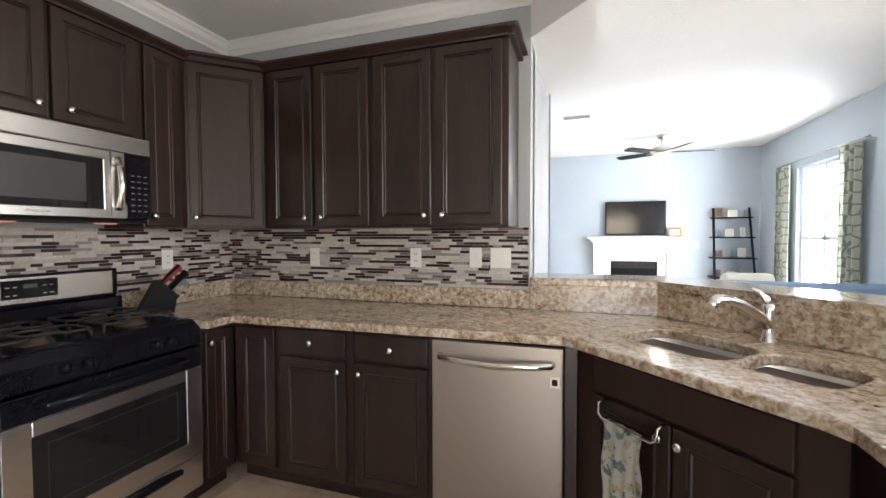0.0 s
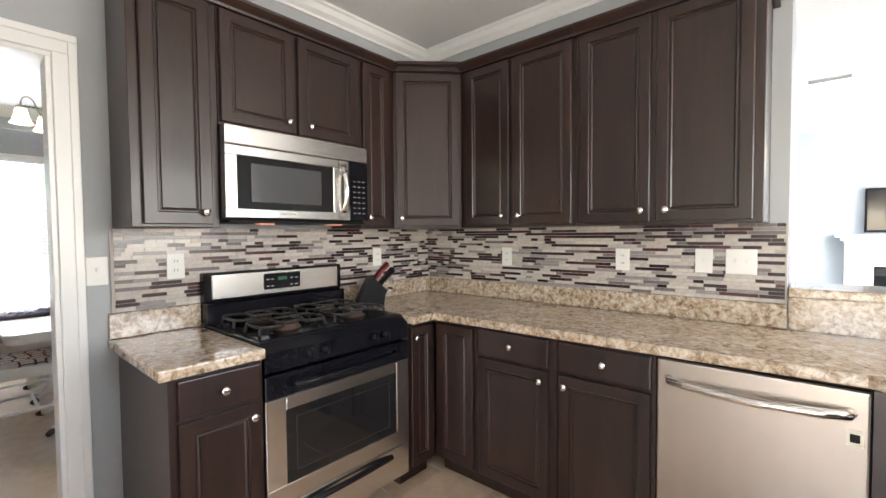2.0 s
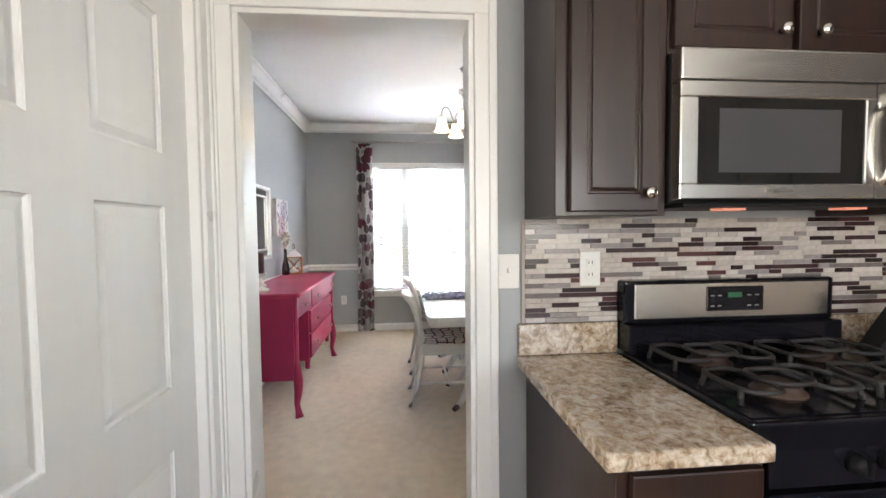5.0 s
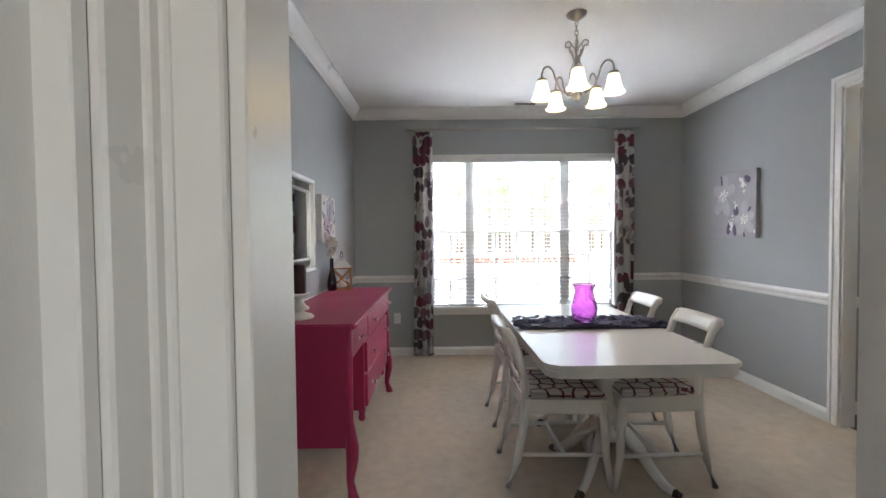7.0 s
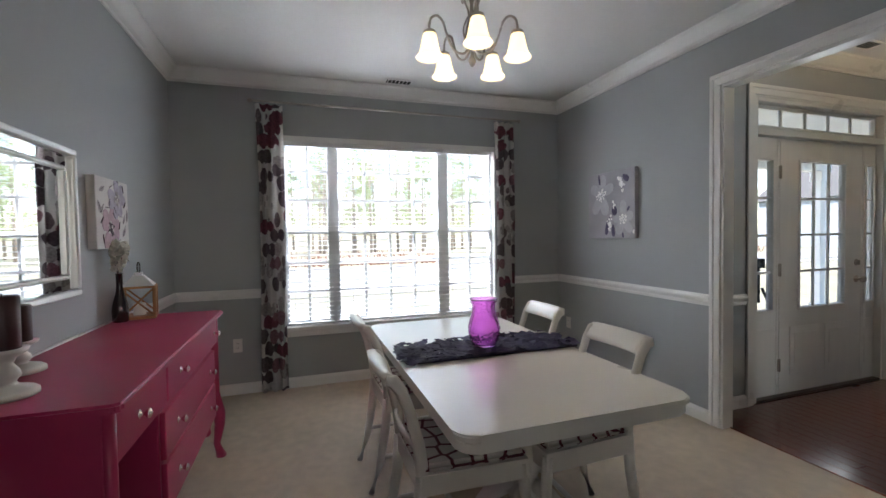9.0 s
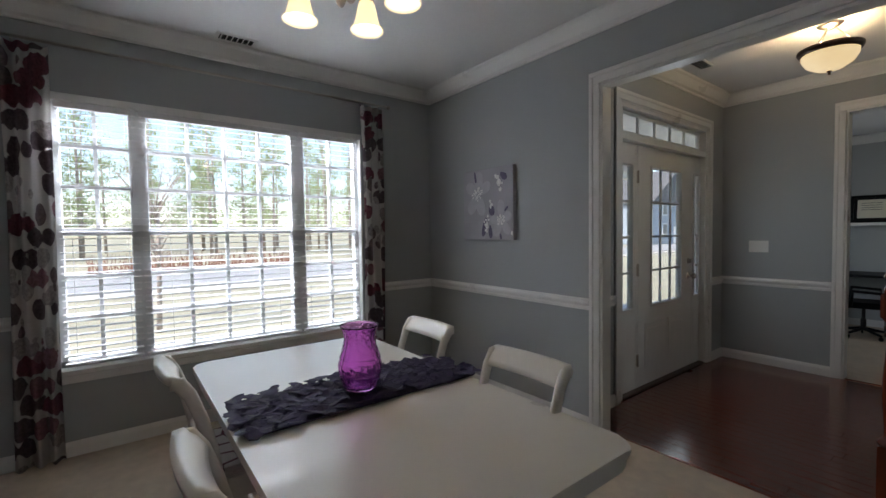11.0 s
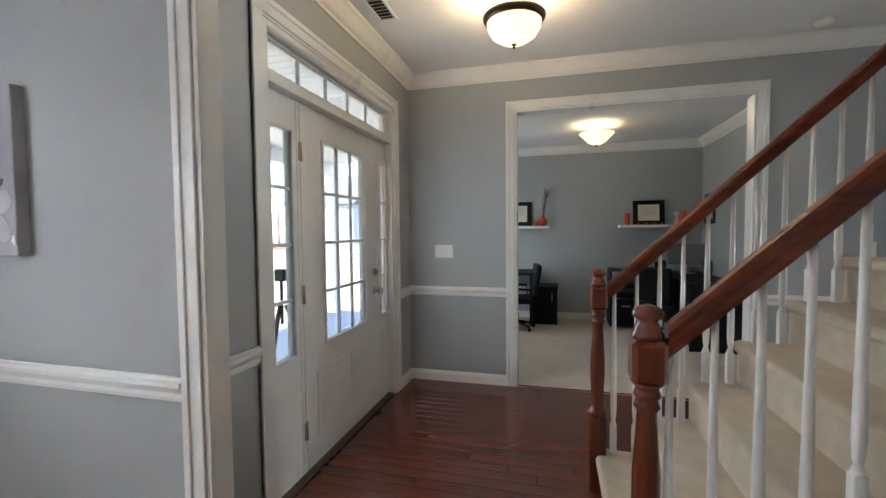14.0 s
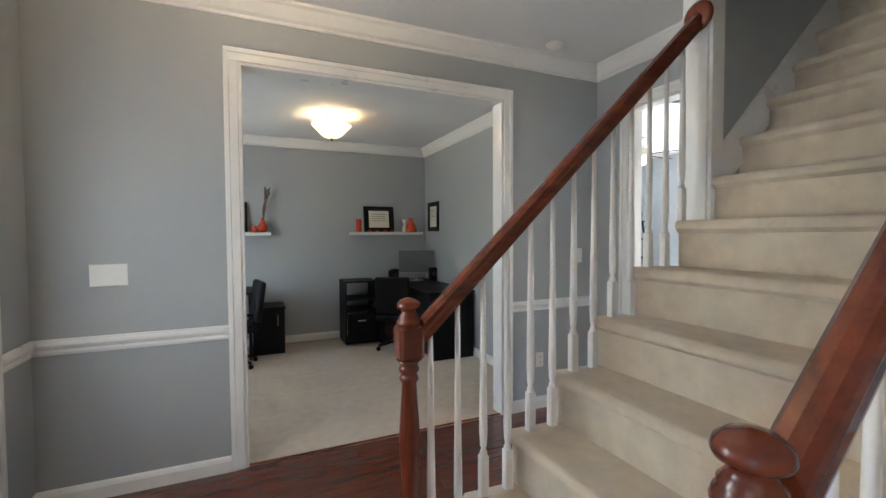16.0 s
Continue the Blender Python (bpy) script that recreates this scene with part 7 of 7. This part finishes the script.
for k, z in enumerate((0.62, 0.93, 1.26, 1.58)):
    for j in range(3):
        x = 1.72 + 0.17 * j + rr.uniform(-0.03, 0.03)
        w, h = rr.uniform(0.07, 0.14), rr.uniform(0.08, 0.16)
        if (k + j) % 3 != 2:
            f = thing("photo_frame", pose(x, LY - 0.12, z + 0.022, -8), "small photo frame on the ladder shelf", "picture frame", "frames on the ladder shelf")
            part("frame", frame_ring(B(), -w / 2, w / 2, 0, h, 0.014, -0.012, 0, 0.002), TRIM if j else LANTERN_WOOD, f)
            boxpart("photo", (-w / 2 + 0.014, -0.008, 0.014, w / 2 - 0.014, -0.002, h - 0.014), PAPER if j else SLATE, f)
        else:
            v = thing("ornament", pose(x, LY - 0.12, z + 0.022), "small glass ornament on the ladder shelf", "ornament", "ornaments on the ladder shelf")
            part("jar", lathe(B(), [(0.03, 0), (0.035, 0.02), (0.02, 0.08), (0.025, 0.11), (0.0, 0.11)], (0, 0, 0), 14), SIDING, v)
# ceiling fan at rest
fan = thing("ceiling_fan", pose(0.685, 7.54, H), "brushed-nickel ceiling fan with lit glass bowl", "ceiling fan")
part("canopy", lathe(B(), [(0.02, -0.06), (0.05, -0.045), (0.07, 0.0)], (0, 0, 0), 24), NICKEL, fan)
part("down_rod", tube(B(), [(0, 0, -0.05), (0, 0, -0.16)], 0.012, 10), NICKEL, fan)
part("motor", lathe(B(), [(0.03, -0.15), (0.10, -0.165), (0.13, -0.19), (0.135, -0.25), (0.10, -0.275), (0.07, -0.29)], (0, 0, 0), 28), NICKEL, fan)
for k in range(5):
    bm = prism(B(), [(0.16, -0.045), (0.20, -0.06), (0.60, -0.07), (0.66, -0.05), (0.66, 0.05), (0.60, 0.07), (0.20, 0.06), (0.16, 0.045)], -0.004, 0.004)
    bm.transform(pose(0, 0, -0.245, 0, 0, 72 * k + 4) @ pose(0, 0, 0, 12))
    blade = part("blade", bm, BLACK_PLASTIC, fan, "dark wooden blade")
    bm = box(B(), 0.10, -0.02, -0.008, 0.22, 0.02, -0.002, 0.002)
    bm.transform(pose(0, 0, -0.245, 0, 0, 72 * k + 4))
    part("bracket", bm, NICKEL, blade)
part("light_bowl", lathe(B(), [(0.07, -0.29), (0.125, -0.30), (0.12, -0.335), (0.085, -0.375), (0.03, -0.395), (0.0, -0.396)], (0, 0, 0), 28), FAN_ON, fan, "lit frosted glass bowl")
part("pull_chain", tube(B(), [(0.03, 0, -0.39), (0.03, 0, -0.62)], 0.0025, 5), NICKEL, fan)
bulb("fan_light", 0.685, 7.54, 2.29, 3, (1.0, 0.86, 0.66), 0.06)
# window with trellis curtains
wl = thing("window_2", pose(0, 0, 0), "white double-hung living room window", "window")
tagged(wl, kind="structure")
bm = B()
for d in ((6.42, 0.35, 6.47, 2.2), (7.57, 0.35, 7.62, 2.2), (6.47, 0.35, 7.57, 0.40), (6.47, 2.15, 7.57, 2.2), (6.47, 1.25, 7.57, 1.30), (6.99, 0.40, 7.05, 2.15)):
    box(bm, 2.37, d[0], d[1], 2.42, d[2], d[3], 0.003)
part("window_frame", bm, VINYL, wl)
boxpart("pane", (2.393, 6.47, 0.40, 2.397, 7.57, 2.15), CLEAR, wl).visible_shadow = False
boxpart("window_sill", (2.28, 6.38, 0.32, 2.37, 7.66, 0.35), TRIM, wl)
rod2 = thing("curtain_rod", pose(0, 0, 0), "thin metal curtain rod above living room window", "curtain rod")
part("rod", tube(B(), [(2.24, 5.95, 2.27), (2.24, 8.10, 2.27)], 0.009, 8), NICKEL, rod2)
for y in (6.0, 8.05):
    part("bracket", tube(B(), [(2.318, y, 2.25), (2.24, y, 2.262)], 0.006, 6), NICKEL, rod2)
curtain("curtain", "y", 2.24, 7.66, 8.02, 0.02, 2.25, LIVING_CURTAIN, "cream curtain with sage-green trellis print", 4)
curtain("curtain", "y", 2.24, 6.06, 6.44, 0.02, 2.25, LIVING_CURTAIN, "cream curtain with sage-green trellis print", 4)
# Windows out of view; the office one, window_5, is only assumed.
for nm, ax, q in (("window_3", "y", (2.38, 0.9, 0.8, 2.42, 3.5, 2.3)), ("window_4", "x", (-0.6, -2.50, 0.0, 1.6, -2.46, 2.1)), ("window_5", "y", (-5.50, 6.7, 0.6, -5.46, 8.2, 2.2))):
    w5 = thing(nm, pose(0, 0, 0), "white framed window", "window")
    tagged(w5, kind="structure")
    x0, y0, z0, x1, y1, z1 = q
    bm = B()
    if ax == "y":
        for d in ((y0, z0, y0 + 0.05, z1), (y1 - 0.05, z0, y1, z1), (y0 + 0.05, z0, y1 - 0.05, z0 + 0.05), (y0 + 0.05, z1 - 0.05, y1 - 0.05, z1), ((y0 + y1) / 2 - 0.03, z0 + 0.05, (y0 + y1) / 2 + 0.03, z1 - 0.05)):
            box(bm, x0, d[0], d[1], x1, d[2], d[3])
    else:
        for d in ((x0, z0, x0 + 0.06, z1), (x1 - 0.06, z0, x1, z1), (x0 + 0.06, z0, x1 - 0.06, z0 + 0.06), (x0 + 0.06, z1 - 0.06, x1 - 0.06, z1), ((x0 + x1) / 2 - 0.04, z0 + 0.06, (x0 + x1) / 2 + 0.04, z1 - 0.06)):
            box(bm, d[0], y0, d[1], d[2], y1, d[3])
    part("window_frame", bm, VINYL, w5)
# sofa
sf = thing("sofa", pose(1.20, 5.3, 0), "blue upholstered sofa with its back to the bar", "sofa")
part("back", box(B(), -1.0, -0.12, 0.12, 0.95, 0.12, 0.90, 0.06, 3), BLUE_SOFA, sf)
part("seat_base", box(B(), -1.0, 0.12, 0.10, 0.95, 0.85, 0.42, 0.05, 3), BLUE_SOFA, sf)
for a in (-1.0, 0.75):
    part("arm", box(B(), a, -0.1, 0.10, a + 0.2, 0.88, 0.62, 0.05, 3), BLUE_SOFA, sf)
for lx in (-0.92, 0.87):
    for ly in (-0.05, 0.78):
        boxpart("foot", (lx - 0.03, ly - 0.03, 0.0, lx + 0.03, ly + 0.03, 0.12), BLACK_PLASTIC, sf)
cu = box(B(), -0.22, -0.08, 0.0, 0.22, 0.08, 0.40, 0.06, 3)
cu.transform(pose(1.15, 5.50, 0.56, -14, 0, 4))
solid("sofa_cushion", cu, PAPER, "cream throw cushion leaning on the sofa", "cushion")

# ---- outside ----
GZ = -0.45
gm = B()
n = 40
verts = [[gm.verts.new((-600 + 1200 * i / n, -600 + 1200 * j / n, GZ - (0.0 if abs(-600 + 1200 * i / n) < 60 else 0.3 * math.sin(i * 1.7 + j)))) for j in range(n + 1)] for i in range(n + 1)]
for i in range(n):
    for j in range(n):
        gm.faces.new((verts[i][j], verts[i + 1][j], verts[i + 1][j + 1], verts[i][j + 1]))
solid("ground", gm, GRASS, kind="structure")
solid("road", box(B(), -28, -90, GZ - 0.1, -21, 90, GZ + 0.03), ROADM, kind="structure")
solid("pavement", box(B(), -20.5, -90, GZ - 0.1, -19.2, 90, GZ + 0.05), MARBLE, kind="structure")
bm = B()
for q in ((-7.22, -0.54, 3.36),):
    box(bm, q[0] - 0.12, q[1], GZ, q[0] - 0.001, q[2], 0.54)
solid("outer_wall", bm, VINYL, kind="structure")
# porch
pb = thing("porch", pose(0, 0, 0), "covered front porch with grey boards and white rail", "porch")
for k in range(17):
    boxpart("board", (-5.52 - 0.14 * (k + 1), 3.375, -0.07, -5.52 - 0.14 * k - 0.006, 8.9, -0.04), DECK, pb)
boxpart("skirt", (-7.92, 3.375, GZ, -7.86, 8.9, -0.07), VINYL, pb)
boxpart("joist_box", (-7.85, 3.38, GZ, -5.52, 8.85, -0.075), VINYL, pb)
bm = B()
for k in range(54):
    box(bm, -7.95, 3.38 + 0.1 * k, 2.50, -5.52, 3.473 + 0.1 * k, 2.515)
tagged(part("porch_ceiling_boards", bm, VINYL, pb), kind="stuff")
boxpart("porch_roof", (-8.1, 3.375, 2.53, -5.52, 8.9, 2.68), ROOFM, pb)
boxpart("beam", (-7.9, 3.375, 2.30, -7.72, 8.9, 2.50), VINYL, pb)
for y in (3.50, 6.35, 8.75):
    bm = box(B(), -7.90, y - 0.09, -0.04, -7.72, y + 0.09, 0.12, 0.004)
    box(bm, -7.875, y - 0.065, 0.12, -7.745, y + 0.065, 2.14, 0.004)
    box(bm, -7.90, y - 0.09, 2.14, -7.72, y + 0.09, 2.30, 0.004)
    part("column", bm, VINYL, pb, "square white column")
pr = thing("porch_rail", pose(0, 0, 0), "white vinyl porch railing", "railing")
for z in (0.06, 0.80):
    boxpart("rail", (-7.84, 3.6, z, -7.78, 6.26, z + 0.05), VINYL, pr, bevel=0.004)
for k in range(21):
    boxpart("baluster", (-7.825, 3.68 + 0.12 * k, 0.11, -7.795, 3.71 + 0.12 * k, 0.80), VINYL, pr)
tp = thing("tripod", pose(-6.55, 5.55, -0.04), "black camera tripod on the porch", "tripod")
for k in range(3):
    a = math.radians(120 * k + 40)
    part("leg", tube(B(), [(0.03 * math.cos(a), 0.03 * math.sin(a), 0.72), (0.30 * math.cos(a), 0.30 * math.sin(a), 0.0)], [0.016, 0.011], 8), BLACK_PLASTIC, tp)
part("column", tube(B(), [(0, 0, 0.55), (0, 0, 0.95)], 0.014, 8), BLACK_PLASTIC, tp)
part("head", box(B(), -0.05, -0.04, 0.95, 0.05, 0.04, 1.06, 0.01), BLACK_PLASTIC, tp)
part("pan_handle", tube(B(), [(0, 0, 0.98), (0.12, 0.1, 0.92)], 0.008, 6), BLACK_PLASTIC, tp)
# neighbour's house
hs = thing("house", pose(-34, 58, GZ), "blue-grey sided house across the road", "house")
boxpart("wall", (-5, -6, 0, 5, 6, 5.2), SIDING, hs)
part("roof", prism(B(), [(-6.6, 5.2), (6.6, 5.2), (0, 9.6)], -5.4, 5.4, Matrix(((0, 0, 1, 0), (1, 0, 0, 0), (0, 1, 0, 0), (0, 0, 0, 1)))), ROOFM, hs)
for y, z in ((-3, 1.2), (3, 1.2), (-3, 3.6), (3, 3.6), (0, 6.2)):
    w = boxpart("window", (5.0, y - 0.6, z, 5.06, y + 0.6, z + 1.4), VINYL, hs)
    boxpart("pane", (5.061, y - 0.5, z + 0.1, 5.08, y + 0.5, z + 1.3), SLATE, w)
boxpart("door", (5.0, -0.6, 0, 5.06, 0.6, 2.2), VINYL, hs)


def pine(h, seed):
    rp = random.Random(seed)
    t = thing("pine_tree", pose(0, 0, 0), "tall pine with bare trunk and ragged green crown", "tree", "pines across the road")
    lean = rp.uniform(-0.4, 0.4)
    part("trunk", tube(B(), [(0, 0, -0.2), (lean * 0.3, 0, h * 0.4), (lean, 0.1, h * 0.95)], [0.17, 0.12, 0.03], 8), BARK, t)
    bm = B()
    limbs = B()
    for k in range(44):
        z = h * rp.uniform(0.16, 0.98)
        a, reach = rp.uniform(0, 6.28), (1 - (z / h - 0.2) * 1.0) * rp.uniform(0.9, 2.6) + 0.3
        tip = Vector((reach * math.cos(a), reach * math.sin(a), z + 0.2))
        tube(limbs, [(lean * z / h, 0, z - 0.3), tip], [0.04, 0.012], 5)
        for j in range(26):
            p = Vector((lean * z / h, 0, z - 0.1)).lerp(tip, rp.uniform(0.35, 1.1)) + Vector((rp.gauss(0, 0.28), rp.gauss(0, 0.28), rp.gauss(0, 0.2)))
            q = Euler((rp.uniform(0, 6), rp.uniform(0, 6), rp.uniform(0, 6))).to_matrix()
            s = rp.uniform(0.10, 0.26)
            bm.faces.new([bm.verts.new(p + q @ Vector(c) * s) for c in ((-1, 0, 0), (0, -0.22, 0.1), (1, 0, 0), (0, 0.22, -0.1))])
    part("limbs", limbs, BARK, t)
    tagged(part("crown", bm, NEEDLE, t), kind="stuff")
    return t


rr = random.Random(11)
kinds = [pine(rr.uniform(11, 16), s) for s in range(4)]
for k, p in enumerate(kinds):
    p.matrix_basis = pose(-48 - 2 * k, -9 + 6 * k, GZ, 0, 0, 40 * k)
for k in range(96):
    copy_thing(kinds[k % 4], pose(-rr.uniform(46, 70), -40 + 110 * k / 96 + rr.uniform(-1, 1), GZ, 0, 0, rr.uniform(0, 360)))
# bare yard tree
yt = thing("bare_tree", pose(-13.2, 1.3, GZ), "slender leafless yard tree", "tree")
bm = tube(B(), [(0, 0, -0.1), (0.02, 0.03, 1.0), (-0.04, 0.05, 2.2)], [0.05, 0.04, 0.03], 8)
part("trunk", bm, BARK, yt)
bm = B()
rt = random.Random(8)
for k in range(34):
    z = rt.uniform(0.8, 2.4)
    a, l = rt.uniform(0, 6.28), rt.uniform(0.5, 1.3)
    p0, p1 = Vector((0, 0.03, z)), Vector((l * 0.6 * math.cos(a), l * 0.6 * math.sin(a), z + l * 0.8))
    tube(bm, [p0, p0.lerp(p1, 0.5) + Vector((0, 0, 0.06)), p1], [0.014, 0.009, 0.003], 5)
    for j in range(3):
        q = p0.lerp(p1, rt.uniform(0.4, 0.9))
        tube(bm, [q, q + Vector((rt.uniform(-0.3, 0.3), rt.uniform(-0.3, 0.3), rt.uniform(0.1, 0.4)))], [0.006, 0.002], 4)
tagged(part("twigs", bm, BARK, yt), kind="stuff")
# low russet brush along the far verge
bm = B()
for k in range(2600):
    x, y = -rr.uniform(30, 33), rr.uniform(-30, 40)
    if math.sin(y * 0.35) < -0.2:
        continue
    h, s = rr.uniform(0.3, 1.2), rr.uniform(-0.5, 0.5)
    bm.faces.new([bm.verts.new(p) for p in ((x - 0.03, y, GZ), (x + 0.03, y + 0.05, GZ), (x + s, y + s * 0.7, GZ + h))])
solid("brush", bm, BRUSH, "russet winter brush along the verge", "brush", kind="stuff")


# ---- pieces of walls and floors ----
def mosaic(host_name, place, length, z0, z1, keep):
    """Strips of stone and glass laid in rows on a wall: place(u, z) gives the pose of a strip centred there."""
    backing = place(length / 2, (z0 + z1) / 2)
    host = solid(host_name, box(B(), -length / 2, -0.0015, -(z1 - z0) / 2, length / 2, 0.0025, (z1 - z0) / 2), GROUT, "narrow strip mosaic backsplash in brown, cream and grey", "backsplash")
    host.matrix_basis = backing
    rows = int(round((z1 - z0) / 0.0165))
    hgt = (z1 - z0) / rows
    rm = random.Random(len(host_name) * 7 + int(length * 100))
    lengths = (0.045, 0.07, 0.095, 0.12, 0.15)
    shared = {}
    rest = B()
    made = 0
    for r in range(rows):
        u = -rm.uniform(0, 0.1)
        while u < length:
            l = rm.choice(lengths)
            a, b = max(u, 0), min(u + l, length)
            u += l
            if b - a < 0.012:
                continue
            whole = abs(b - a - l) < 1e-6
            t = 0.0045 + rm.choice((0, 0, 0.0012))
            if whole and made < 300 and keep(a):
                key = (l, t)
                if key not in shared:
                    shared[key] = mesh_of(box(B(), -l / 2 + 0.001, -t, -hgt / 2 + 0.001, l / 2 - 0.001, 0, hgt / 2 - 0.001), "tile", TILE_OBJ)
                ob = new("tile", shared[key])
                ob.parent = host
                ob.matrix_basis = Matrix.Translation(((a + b) / 2 - length / 2, -0.0015, (r + 0.5) * hgt - (z1 - z0) / 2))
                made += 1
            else:
                c = (a + b) / 2 - length / 2
                zc = (r + 0.5) * hgt - (z1 - z0) / 2
                box(rest, c - (b - a) / 2 + 0.001, -0.0015 - t, zc - hgt / 2 + 0.001, c + (b - a) / 2 - 0.001, -0.0015, zc + hgt / 2 - 0.001)
    tagged(part("tile_field", rest, TILE_ISLAND, host), kind="stuff")


mosaic("backsplash", lambda u, z: pose(-2.7505, 1.25 + u, z, 0, 0, 90), 1.915, 1.024, 1.374, lambda a: 0.0 <= a < 1.2)
mosaic("backsplash", lambda u, z: pose(-2.745 + u, 3.1665, z), 2.105, 1.024, 1.374, lambda a: a > 0.9)
bm = box(B(), -0.643, 3.158, 1.024, -0.637, 3.172, 1.374)
box(bm, -2.752, 1.238, 1.024, -2.742, 1.249, 1.374)
solid("tile_edge_trim", bm, GROUT, kind="structure")

# kitchen floor tiles
tile_me = mesh_of(box(B(), -0.1635, -0.1635, -0.006, 0.1635, 0.1635, 0.0, 0.0025), "tile", FLOOR_TILE)
fl = bpy.data.objects["floor"]
for i in range(9):
    for j in range(13):
        t = new("tile", tile_me)
        t.parent = fl
        t.matrix_basis = pose(-2.62 + 0.332 * i, -0.9 + 0.332 * j, 0.0)
for o in list(fl.children):
    if o.matrix_basis.translation.y > 3.1:
        bpy.data.objects.remove(o)
# foyer floorboards
ff = bpy.data.objects["floor_foyer"]
rb = random.Random(21)
boards = {l: mesh_of(box(B(), -l / 2 + 0.0006, -0.0412, -0.012, l / 2 - 0.0006, 0.0412, 0.0, 0.0012), "plank", FLOOR_WOOD) for l in (0.6, 0.9, 1.2)}
for j in range(30):
    y = 3.36 + 0.0838 * j
    x = -5.50 - rb.uniform(0, 0.5)
    while x < -1.75:
        l = rb.choice((0.6, 0.9, 1.2))
        a, b = max(x, -5.39), min(x + l, -1.72)
        if x >= -5.39 and x + l <= -1.72:
            p = new("plank", boards[l])
        elif b - a > 0.05:
            p = new("plank", mesh_of(box(B(), -(b - a) / 2, -0.0412, -0.012, (b - a) / 2, 0.0412, 0.0, 0.0012), "plank", FLOOR_WOOD))
        else:
            x += l
            continue
        p.parent = ff
        p.matrix_basis = pose((a + b) / 2, y, 0.0)
        x += l
solid("floor_trim", box(B(), -5.185, 3.305, -0.002, -3.0, 3.319, 0.006, 0.003), CHERRY, kind="structure")
solid("floor_trim", box(B(), -4.435, 5.85, -0.002, -2.66, 5.868, 0.006, 0.003), CHERRY, kind="structure")
